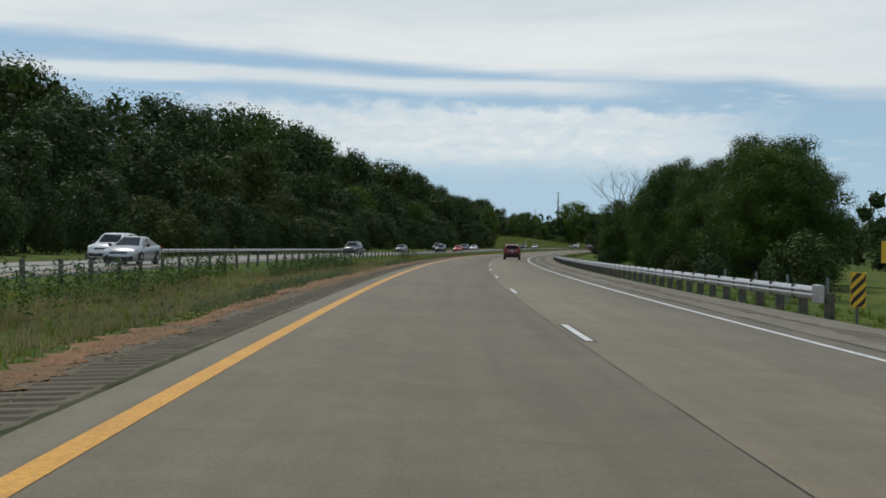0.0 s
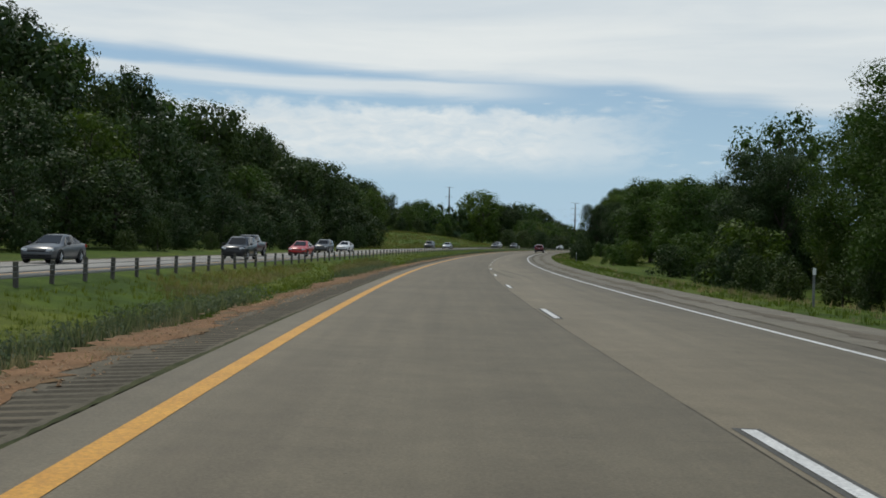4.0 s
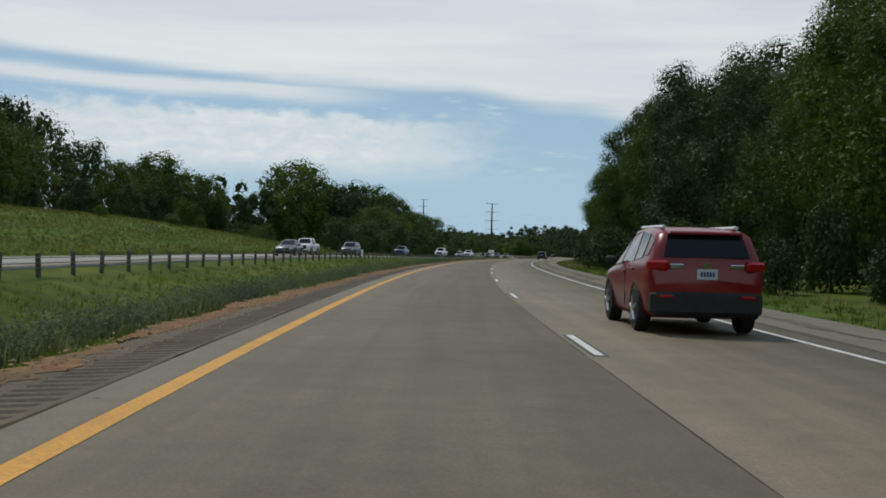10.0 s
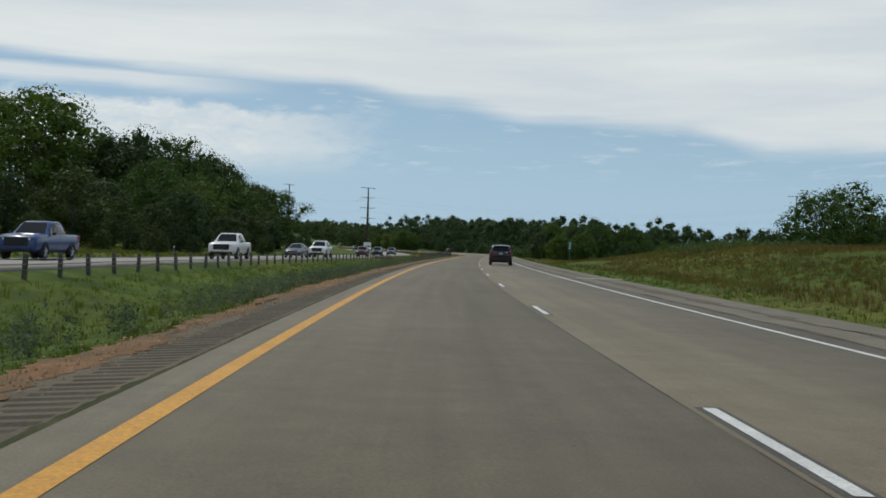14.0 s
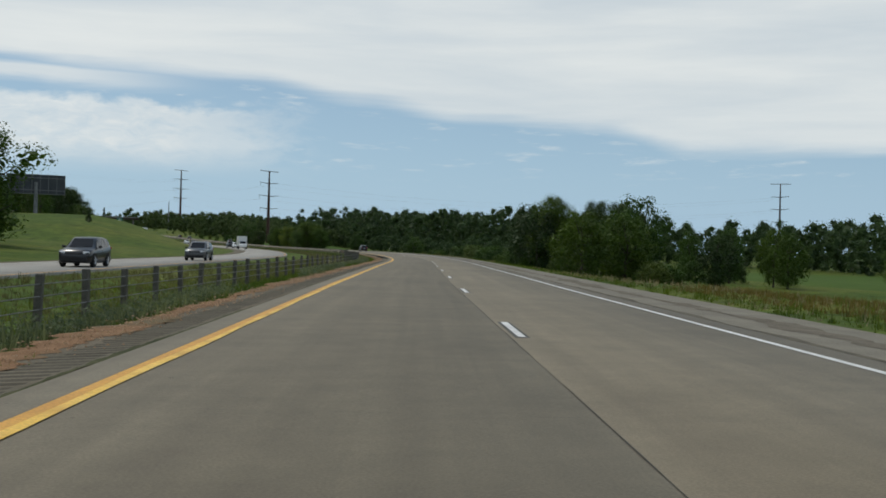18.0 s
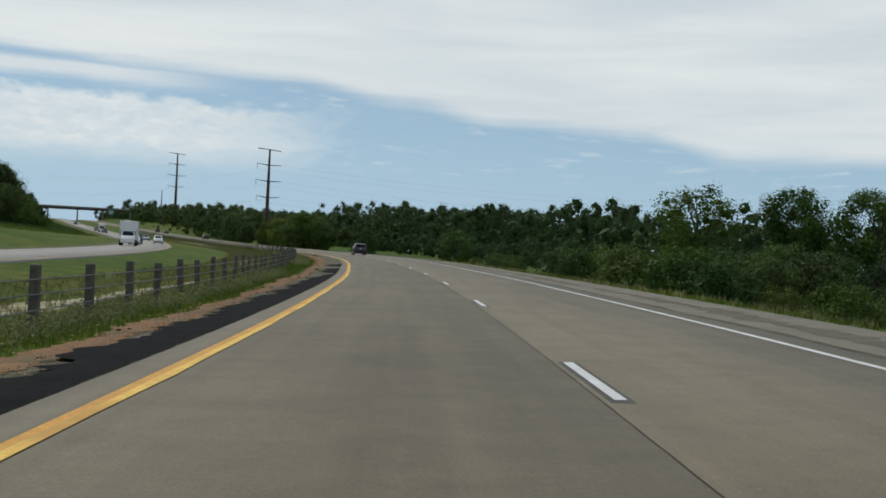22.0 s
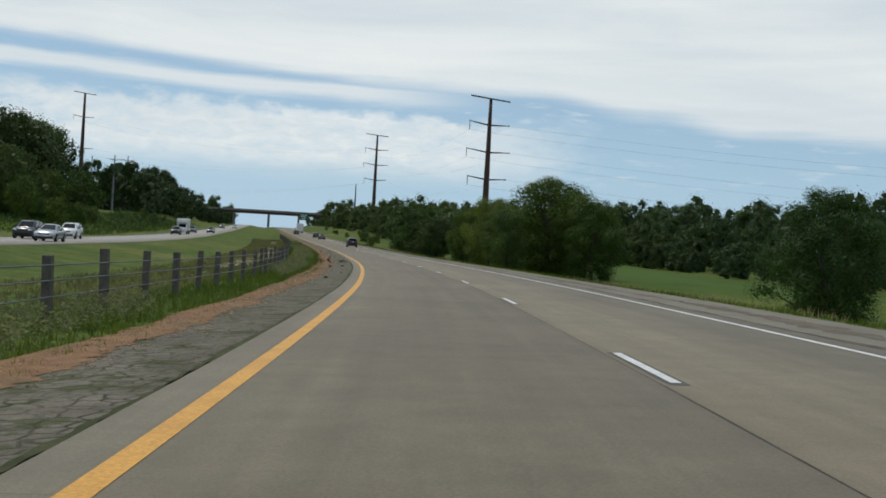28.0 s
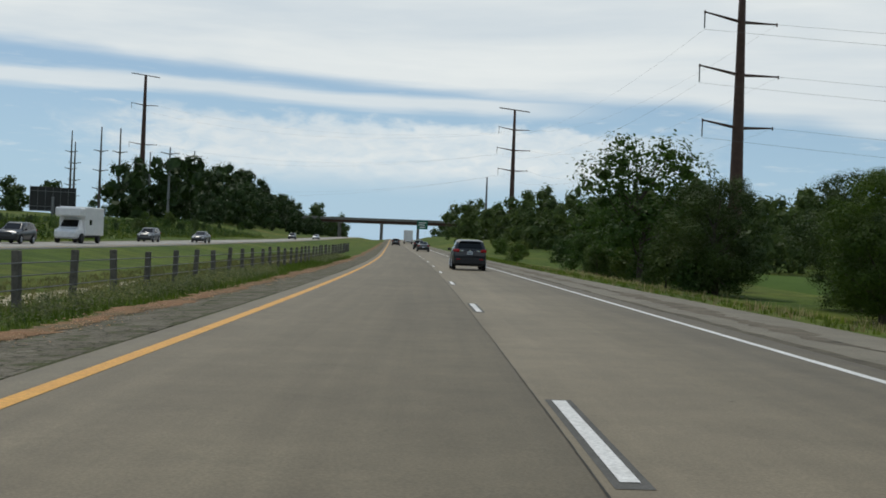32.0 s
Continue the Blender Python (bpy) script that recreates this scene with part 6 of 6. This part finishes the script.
tufts("crack_grass", "low weeds growing in the crack beside the slab", spread(-5, 1250, -0.66, -0.5, 16000, -0.8), GRASS, 0.013, 0.06, 7, 9)
tufts("crack_grass", "ragged weed tufts in the crack beside the slab", spread(-5, 1250, -0.68, -0.52, 7000, 0.4), GRASS, 0.014, 0.1, 8, 72)

# ---------- vehicles ----------
def paint(name, col, rough=0.28, metal=0.0):
    m, nt, b = material(name, rough, metal, col, 0.5)
    b.inputs["Coat Weight"].default_value = 0.2
    b.inputs["Coat Roughness"].default_value = 0.08
    n = tex(nt, "Noise", place(nt), Scale=3.0, Detail=4.0)
    c = mixed(nt, 1.0, col, ramp(nt, n.outputs["Fac"], (0.3, (0.9, 0.9, 0.9)), (0.7, (1.06, 1.06, 1.06))).outputs[0], "MULTIPLY")
    nt.links.new(c, b.inputs["Base Color"])
    return m


PAINT = {"red": paint("red_paint", (0.19, 0.006, 0.008)), "white": paint("white_car_paint", (0.72, 0.72, 0.72)), "silver": paint("silver_paint", (0.38, 0.40, 0.42), 0.3, 0.6),
         "black": paint("black_paint", (0.012, 0.013, 0.016)), "navy": paint("dark_blue_paint", (0.005, 0.007, 0.013)), "blue": paint("blue_paint", (0.015, 0.05, 0.17)),
         "grey": paint("grey_paint", (0.08, 0.085, 0.09)), "brown": paint("dark_red_paint", (0.07, 0.012, 0.012)), "bright": paint("bright_red_paint", (0.5, 0.02, 0.015))}
GLASS, _n, _b = material("car_glass", 0.06, base=(0.006, 0.007, 0.008), spec=0.3)
RUBBER = speckled("tyre_rubber", (0.012, 0.012, 0.012), (0.022, 0.022, 0.022), 6.0, 0.85, 60.0, 0.3)
PLASTIC = speckled("dark_plastic", (0.016, 0.016, 0.017), (0.028, 0.028, 0.029), 4.0, 0.7, 60.0, 0.2)
ALLOY, _n, _b = material("alloy", 0.3, 0.9, (0.62, 0.63, 0.65))
CHROME, _n, _b = material("chrome", 0.12, 1.0, (0.8, 0.8, 0.8))
LAMP_RED, _n, _b = material("tail_lamp", 0.15, base=(0.32, 0.006, 0.008), spec=0.7)
LAMP_CLEAR, _n, _b = material("head_lamp", 0.1, base=(0.7, 0.72, 0.74), spec=0.8)
PLATE, _n, _b = material("plate", 0.5, base=(0.50, 0.55, 0.58))
PLATE_INK, _n, _b = material("plate_ink", 0.5, base=(0.03, 0.06, 0.14))

# stations: y, underside, belt, top, half width, half width of the top; front is +y
SHAPES = {
    "suv": dict(L=4.57, wheel=0.355, axles=(1.36, -1.30), st=[
        (2.28, 0.42, 0.62, 0.66, 0.62, 0.5), (2.20, 0.26, 0.80, 0.84, 0.80, 0.66), (1.95, 0.22, 0.92, 0.98, 0.89, 0.74), (1.35, 0.22, 0.98, 1.06, 0.915, 0.76),
        (0.92, 0.22, 1.02, 1.10, 0.92, 0.74), (0.28, 0.22, 1.04, 1.56, 0.92, 0.64), (-0.10, 0.22, 1.05, 1.66, 0.92, 0.66), (-0.95, 0.22, 1.09, 1.67, 0.92, 0.68),
        (-1.65, 0.24, 1.14, 1.63, 0.915, 0.69), (-2.02, 0.30, 1.16, 1.56, 0.895, 0.69), (-2.20, 0.42, 1.12, 1.18, 0.86, 0.78), (-2.28, 0.48, 0.80, 0.86, 0.80, 0.66)],
        cab=(4, 5, 8, 10), sides=((5, 6, 7), (7, 8))),
    "sedan": dict(L=4.6, wheel=0.32, axles=(1.42, -1.32), st=[
        (2.30, 0.36, 0.50, 0.54, 0.60, 0.5), (2.20, 0.22, 0.66, 0.70, 0.78, 0.66), (1.90, 0.20, 0.78, 0.84, 0.87, 0.72), (1.30, 0.20, 0.84, 0.93, 0.90, 0.74),
        (0.85, 0.20, 0.90, 0.98, 0.905, 0.72), (0.05, 0.20, 0.93, 1.38, 0.905, 0.56), (-0.35, 0.20, 0.94, 1.45, 0.905, 0.57), (-0.85, 0.20, 0.96, 1.43, 0.905, 0.56),
        (-1.60, 0.22, 1.00, 1.10, 0.895, 0.66), (-2.10, 0.26, 0.98, 1.05, 0.86, 0.70), (-2.24, 0.34, 0.90, 0.96, 0.82, 0.66), (-2.30, 0.42, 0.66, 0.72, 0.76, 0.62)],
        cab=(4, 5, 7, 8), sides=((5, 6), (6, 7))),
    "pickup": dict(L=5.8, wheel=0.40, axles=(1.85, -1.75), st=[
        (2.90, 0.50, 0.72, 0.78, 0.80, 0.7), (2.84, 0.40, 1.02, 1.08, 0.93, 0.8), (2.50, 0.38, 1.12, 1.20, 0.99, 0.85), (1.70, 0.38, 1.17, 1.26, 1.0, 0.86),
        (1.20, 0.38, 1.20, 1.29, 1.0, 0.84), (0.55, 0.38, 1.22, 1.82, 1.0, 0.68), (0.15, 0.38, 1.23, 1.90, 1.0, 0.70), (-0.75, 0.38, 1.24, 1.90, 1.0, 0.70),
        (-0.98, 0.38, 1.25, 1.80, 1.0, 0.69), (-1.06, 0.40, 1.25, 1.28, 1.0, 0.90), (-2.82, 0.44, 1.25, 1.28, 0.99, 0.90), (-2.90, 0.52, 1.10, 1.14, 0.97, 0.88)],
        cab=(4, 5, 8, 9), sides=((5, 6), (6, 7, 8))),
}


def ring(y, low, belt_z, top, hw, tw):
    m = (low + belt_z) / 2
    half = [(0.0, low), (0.82 * hw, low), (0.96 * hw, low + 0.10), (hw, m), (0.985 * hw, m + (belt_z - m) * 0.75), (0.95 * hw, belt_z), (tw + 0.02, top - 0.05), (tw - 0.10, top), (0.0, top + 0.015)]
    return [(x, y, z) for x, z in half] + [(-x, y, z) for x, z in reversed(half[1:-1])]


def lofted(rings):
    """Body out of rings with stations added between them."""
    dense = []
    for a, b in zip(rings, rings[1:]):
        for u in (0.0, 0.5):
            dense.append([tuple(p[k] * (1 - u) + q[k] * u for k in range(3)) for p, q in zip(a, b)])
    dense.append(rings[-1])
    n = len(rings[0])
    vs = [p for r in dense for p in r]
    fs = grid_faces(len(dense), n, True)
    fs += [tuple(range(n - 1, -1, -1)), tuple((len(dense) - 1) * n + i for i in range(n))]
    return vs, fs


def pane(bm, corners, inset=0.05, out=0.012, about=(0, 0, 0.9)):
    """A window pane shrunk inside its opening and set a little proud."""
    c = [Vector(p) for p in corners]
    mid = sum(c, Vector()) / len(c)
    c = [p + (mid - p).normalized() * min(inset, (mid - p).length * 0.35) for p in c]
    nrm = (c[1] - c[0]).cross(c[2] - c[0]).normalized()
    if nrm.dot(mid - Vector((about[0], mid.y if abs(nrm.y) < 0.5 else about[1], about[2]))) < 0:
        nrm = -nrm
    vs = [bm.verts.new(p + nrm * out) for p in c]
    ws = [bm.verts.new(p - nrm * 0.01) for p in c]
    bm.faces.new(vs)
    for i in range(len(c)):
        j = (i + 1) % len(c)
        bm.faces.new((vs[i], ws[i], ws[j], vs[j]))


def wheel_parts(root, spec, col):
    r = spec["wheel"]
    hw = max(s[4] for s in spec["st"])
    for y in spec["axles"]:
        for side in (-1, 1):
            x = side * (hw - 0.10)
            bm = bmesh.new()
            rod_bm(bm, (x - 0.11, y, r), (x + 0.11, y, r), r, r, 22)
            bmesh.ops.bevel(bm, geom=[e for e in bm.edges if abs((e.verts[0].co - e.verts[1].co).x) < 0.01 and len(e.link_faces) == 2], offset=0.03, segments=2, affect="EDGES")
            wheel = part("wheel", bm, RUBBER, root, "black tyre")
            bm = bmesh.new()
            xo = x + side * 0.112
            rod_bm(bm, (xo - side * 0.02, y, r), (xo, y, r), r * 0.66, r * 0.62, 20)
            part("rim", bm, PLASTIC, wheel, "dark wheel barrel")
            bm = bmesh.new()
            for k in range(5):
                a = 2 * math.pi * k / 5 + 0.3
                rod_bm(bm, (xo + side * 0.012, y, r), (xo + side * 0.006, y + math.cos(a) * r * 0.62, r + math.sin(a) * r * 0.62), 0.035, 0.028, 6)
            rod_bm(bm, (xo - side * 0.01, y, r), (xo + side * 0.022, y, r), r * 0.16, r * 0.14, 12)
            part("spokes", bm, ALLOY, wheel, "bright alloy spokes")
            # dark arch round the wheel
            bm = bmesh.new()
            n = 14
            rows = []
            for k in range(n + 1):
                a = math.pi * (k / n) * 1.16 - 0.08 * math.pi
                c, s = math.cos(a), math.sin(a)
                rows.append([bm.verts.new((side * (hw + dx), y + c * rr, r + s * rr)) for dx, rr in ((-0.12, r * 0.98), (0.008, r * 1.06), (0.012, r * 1.22), (-0.10, r * 1.24))])
            for p, q in zip(rows, rows[1:]):
                for i in range(3):
                    bm.faces.new((p[i], p[i + 1], q[i + 1], q[i]))
            part("wheel_arch", bm, PLASTIC, root)


def make_car(name, kind, colour, label, category, rails=False, detail=True):
    spec = SHAPES[kind]
    st = spec["st"]
    root = tagged(new(name), label, category)
    rings = [ring(*s) for s in st]
    vs, fs = lofted(rings)
    bm = bmesh.new()
    bv = [bm.verts.new(v) for v in vs]
    for f in fs:
        bm.faces.new([bv[i] for i in f])
    bmesh.ops.recalc_face_normals(bm, faces=bm.faces)
    for f in bm.faces:
        f.smooth = True
    body = part("body", bm, PAINT[colour], root)
    cowl, rf, rr, tail = spec["cab"]
    R = lambda i, k: rings[i][k]
    bm = bmesh.new(); pane(bm, [R(cowl, 7), R(cowl, 9), R(rf, 9), R(rf, 7)], 0.02, 0.028); part("windshield", bm, GLASS, root, "dark tinted windscreen")
    bm = bmesh.new(); pane(bm, [R(rr + (1 if kind == "suv" else 0), 7), R(rr + (1 if kind == "suv" else 0), 9), R(tail, 9), R(tail, 7)], 0.03, 0.028, (0, 0, 0.9)); part("rear_window", bm, GLASS, root, "dark tinted rear window")
    for run in spec["sides"]:
        for a, b in ((5, 6), (11, 10)):
            bm = bmesh.new()
            low = [R(i, a) for i in run]
            top = [R(i, b) for i in reversed(run)]
            pane(bm, low + top, 0.06, 0.012)
            part("side_window", bm, GLASS, root)
    for a, b in ((5, 6), (11, 10)):
        bm = bmesh.new(); pane(bm, [R(cowl, a), R(rf, a), R(rf, b)], 0.05, 0.012); part("quarter_window", bm, GLASS, root)
        if kind != "pickup":
            bm = bmesh.new(); pane(bm, [R(rr, a), R(rr + 1, a), R(rr, b)] if kind == "sedan" else [R(rr, a), R(rr + 1, a), R(rr + 1, b), R(rr, b)], 0.08, 0.012); part("quarter_window", bm, GLASS, root)
    yf, yr = st[0][0], st[-1][0]
    hw = max(s[4] for s in st)
    zl = st[2][2]
    # bumpers, lamps, grille, plate
    low_r, low_f = st[-1][1], st[0][1]
    part("rear_bumper", box_mesh("rear_bumper", (hw * 1.84, 0.34, 0.40), (0, yr + 0.13, low_r + 0.02), 0.07, PLASTIC), None, root, "dark plastic bumper")
    part("front_bumper", box_mesh("front_bumper", (hw * 1.62, 0.26, 0.24), (0, yf - 0.13, low_f + 0.0), 0.06, PLASTIC), None, root, "dark plastic bumper")
    part("grille", box_mesh("grille", (hw * 1.15, 0.1, 0.40) if kind == "pickup" else (hw * 0.95, 0.08, 0.22), (0, yf - 0.02 if kind == "pickup" else yf - 0.05, zl - 0.24), 0.02, PLASTIC), None, root, "black grille")
    for side in (-1, 1):
        o = part("headlight", box_mesh("headlight", (0.36, 0.22, 0.15), (0, 0, 0), 0.04, LAMP_CLEAR), None, root, "clear headlight")
        o.matrix_basis = pose(side * hw * 0.68, yf - 0.17, zl - 0.13, 0, 0, -side * 24)
        zt = st[-3][2] - (0.10 if kind != "pickup" else 0.22)
        o = part("taillight", box_mesh("taillight", (0.34 if kind != "pickup" else 0.14, 0.22, 0.17 if kind != "pickup" else 0.42), (0, 0, 0), 0.04, LAMP_RED), None, root, "red tail light")
        o.matrix_basis = pose(side * hw * 0.78 if kind != "pickup" else side * hw * 0.92, yr + (0.12 if kind != "pickup" else 0.08), zt, 0, 0, side * 22 if kind != "pickup" else 0)
        o = part("mirror", box_mesh("mirror", (0.2, 0.12, 0.15), (0, 0, 0), 0.04, PLASTIC), None, root)
        o.matrix_basis = pose(side * (hw + 0.08), st[cowl][0] - 0.25, st[cowl][2] + 0.10)
        part("handle", box_mesh("handle", (0.03, 0.18, 0.03), (side * (hw + 0.004), -0.15, st[6][2] - 0.12), 0.008, PAINT[colour]), None, root)
        if detail:
            part("handle", box_mesh("handle", (0.03, 0.18, 0.03), (side * (hw + 0.002), -1.05, st[7][2] - 0.10), 0.008, PAINT[colour]), None, root)
            part("door_seam", box_mesh("door_seam", (0.012, 0.012, 0.62), (side * (hw - 0.006), -0.32, 0.68), 0, PLASTIC), None, root)
        if rails:
            part("roof_rail", rod("roof_rail", (side * 0.57, 0.0, st[6][3] + 0.012), (side * 0.56, -1.75, st[7][3] - 0.01), 0.034, 0.032, 8, ALLOY), None, root, "silver roof rail")
    part("plate", box_mesh("plate", (0.31, 0.02, 0.155), (0, yr - 0.02 if kind != "suv" else yr + 0.0, st[-1][2] + (0.02 if kind != "suv" else 0.14)), 0.004, PLATE), None, root, "pale plate with plain bars")
    bm = bmesh.new()
    for k in range(5):
        box_bm(bm, (0.03, 0.006, 0.07), (-0.09 + 0.045 * k, yr - 0.034 if kind != "suv" else yr - 0.014, st[-1][2] + (0.02 if kind != "suv" else 0.14)))
    part("plate_bars", bm, PLATE_INK, root)
    if kind == "suv":
        for side in (-1, 1):
            o = part("chrome_trim", box_mesh("chrome_trim", (0.22, 0.03, 0.07), (0, 0, 0), 0.01, CHROME), None, root, "bright trim block")
            o.matrix_basis = pose(side * 0.46, yr + 0.035, 1.055)
            o = part("reflector", box_mesh("reflector", (0.22, 0.04, 0.05), (0, 0, 0), 0.01, LAMP_RED), None, root)
            o.matrix_basis = pose(side * 0.62, yr - 0.035, 0.60)
        part("emblem", rod("emblem", (0, yr + 0.02, 1.06), (0, yr + 0.06, 1.06), 0.06, 0.06, 14, CHROME), None, root, "round chrome emblem")
        part("spoiler", box_mesh("spoiler", (1.12, 0.26, 0.05), (0, st[-3][0] - 0.02, st[-3][3] + 0.0), 0.02, PAINT[colour]), None, root)
        part("wiper", rod("wiper", (0, yr + 0.09, 1.18), (0.32, yr + 0.12, 1.22), 0.012, 0.008, 6, PLASTIC), None, root)
    wheel_parts(root, spec, colour)
    return root


def car_at(root, s, d, back=False, opp=True):
    """Stand a vehicle on a lane; back: facing along our way."""
    p = opp_road(s, d) if opp else on_road(s, d)
    q = opp_road(s + 2, d) if opp else on_road(s + 2, d)
    lean = math.degrees(math.atan2(q.z - p.z, 2))
    away = heading(s) if not opp else math.degrees(math.atan2(-(q.x - p.x), q.y - p.y))
    m = Matrix.Translation(p) @ pose(0, 0, 0, 0, 0, away + (0 if back else 180)) @ pose(0, 0, 0, lean if back else -lean, 0, 0)
    root.matrix_basis = m
    return root


red = make_car("suv_car", "suv", "red", "red compact SUV with dark bumpers and silver roof rails", "car", True)
car_at(red, 386.1, 6.15, back=True, opp=False)
# added repeat of the same red SUV, further back
car_at(copy_thing(red, Matrix()), 123.0, 5.7, back=True, opp=False)
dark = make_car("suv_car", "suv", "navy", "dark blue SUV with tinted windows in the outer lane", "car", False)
car_at(dark, 1213.0, 5.75, back=True, opp=False)
# added repeats of the one dark SUV at two more places
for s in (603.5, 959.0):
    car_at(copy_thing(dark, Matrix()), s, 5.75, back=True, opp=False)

MODELS = {}
for key, kind, colour, label in (
        ("white_sedan", "sedan", "white", "white sedan on the far carriageway"), ("silver_sedan", "sedan", "silver", "silver sedan on the far carriageway"),
        ("grey_sedan", "sedan", "grey", "dark grey sedan on the far carriageway"), ("white_suv", "suv", "white", "white SUV on the far carriageway"),
        ("black_suv", "suv", "black", "black SUV on the far carriageway"), ("grey_suv", "suv", "grey", "dark grey SUV on the far carriageway"),
        ("black_pickup", "pickup", "black", "black crew-cab pickup on the far carriageway"), ("white_pickup", "pickup", "white", "white crew-cab pickup on the far carriageway"),
        ("blue_pickup", "pickup", "blue", "blue crew-cab pickup on the far carriageway"), ("red_sedan", "sedan", "bright", "bright red low sports car on the far carriageway"),
        ("brown_suv", "suv", "brown", "dark red SUV on the far carriageway")):
    MODELS[key] = [make_car(kind + "_car" if kind != "pickup" else "pickup_truck", kind, colour, label, "pickup" if kind == "pickup" else "car", False, False), 0]


def traffic(key, s, lane, back=False, opp=True):
    model = MODELS[key]
    if model[1] == 0:
        ob = model[0]
    else:
        ob = copy_thing(model[0], Matrix())
    model[1] += 1
    return car_at(ob, s, (-14.45, -18.1)[lane] if opp else lane, back, opp)


for key, s, lane in (
        ("black_suv", 1238.0, 1),
        ("grey_suv", 1281.3, 1),
        ("grey_sedan", 1294.3, 0),
        ("grey_suv", 1442.3, 1),
        ("silver_sedan", 1474.3, 0),
        ("white_suv", 1131.3, 1),
        ("black_pickup", 1000.2, 1),
        ("white_suv", 1029.7, 0),
        ("black_suv", 1113.2, 1),
        ("silver_sedan", 1105.4, 0),
        ("grey_suv", 752.1, 0),
        ("white_suv", 983.1, 1),
        ("brown_suv", 688.6, 0),
        ("white_pickup", 592.2, 0),
        ("grey_sedan", 621.7, 0),
        ("black_suv", 716.7, 0),
        ("blue_pickup", 565.6, 1),
        ("white_pickup", 637.6, 0),
        ("grey_sedan", 464.9, 0),
        ("white_pickup", 490.8, 1),
        ("grey_suv", 499.3, 0),
        ("white_sedan", 298.4, 1),
        ("grey_suv", 386.4, 1),
        ("silver_sedan", 388.9, 0),
        ("black_suv", 226.9, 0),
        ("black_pickup", 245.4, 1),
        ("red_sedan", 251.4, 0),
        ("grey_suv", 283.4, 1),
        ("grey_suv", 135.8, 0),
        ("silver_sedan", 55.5, 0),
        ("white_suv", 63.5, 1),
        ("grey_sedan", 201.5, 1),
):
    traffic(key, s, lane)
for key, s, d in (("grey_sedan", 1316, 5.7), ("grey_suv", 1408, 1.9), ("black_suv", 1345, 5.7)):
    ob = traffic(key, s, d, True, False)
    tagged(ob, "dark car far ahead on the carriageway")


def box_truck(label, s, lane_d, w, h, length, back, opp, house=False):
    root = tagged(new("motor_home" if house else "box_truck"), label, "motor home" if house else "truck")
    part("box", box_mesh("box", (w, length * 0.7, h - 0.7), (0, -length * 0.12, 0.7 + (h - 0.7) / 2), 0.06, PAINT["white"]), None, root)
    if house:
        part("cab_over", box_mesh("cab_over", (w * 0.96, length * 0.2, 0.8), (0, length * 0.31, h - 0.5), 0.12, PAINT["white"]), None, root)
    bm = bmesh.new()
    vs, fs = lofted([ring(length * 0.5, 0.55, 0.9, 1.0, 0.9, 0.75), ring(length * 0.47, 0.4, 1.15, 1.25, 1.0, 0.85), ring(length * 0.36, 0.4, 1.25, 1.4, 1.02, 0.86), ring(length * 0.27, 0.4, 1.35, 2.1, 1.03, 0.8), ring(length * 0.2, 0.4, 1.35, 2.15, 1.03, 0.82)])
    bv = [bm.verts.new(v) for v in vs]
    for f in fs:
        bm.faces.new([bv[i] for i in f])
    part("cab", bm, PAINT["white"], root)
    bm = bmesh.new()
    pane(bm, [(-0.8, length * 0.355, 1.45), (0.8, length * 0.355, 1.45), (0.72, length * 0.275, 2.05), (-0.72, length * 0.275, 2.05)], 0.04, 0.05)
    part("windshield", bm, GLASS, root)
    for side in (-1, 1):
        part("side_window", box_mesh("side_window", (0.03, 0.7, 0.5), (side * (w / 2 if house else 1.0), length * (0.05 if house else 0.24), 1.9), 0.01, GLASS), None, root)
        part("lamp", box_mesh("lamp", (0.3, 0.08, 0.2), (side * 0.75, length * 0.5 + 0.0, 0.95), 0.02, LAMP_CLEAR), None, root)
        part("taillight", box_mesh("taillight", (0.16, 0.05, 0.25), (side * w * 0.43, -length * 0.475, 1.0), 0.02, LAMP_RED), None, root)
        for y in (length * 0.33, -length * 0.3):
            part("wheel", rod("wheel", (side * (w / 2 - 0.3), y, 0.45), (side * (w / 2 - 0.02), y, 0.45), 0.45, 0.45, 18, RUBBER), None, root)
    part("chassis", box_mesh("chassis", (1.2, length * 0.9, 0.3), (0, 0, 0.65), 0.03, PLASTIC), None, root)
    return car_at(root, s, lane_d, back, opp)


box_truck("white motor home with a cab-over bunk", 1254.0, -18.1, 2.4, 3.3, 8.2, False, True, True)
box_truck("white box truck on the far carriageway", 962.0, -18.1, 2.4, 3.5, 7.5, False, True)
box_truck("white semi trailer truck far ahead", 1478.0, 5.7, 2.6, 4.0, 14.0, True, False)
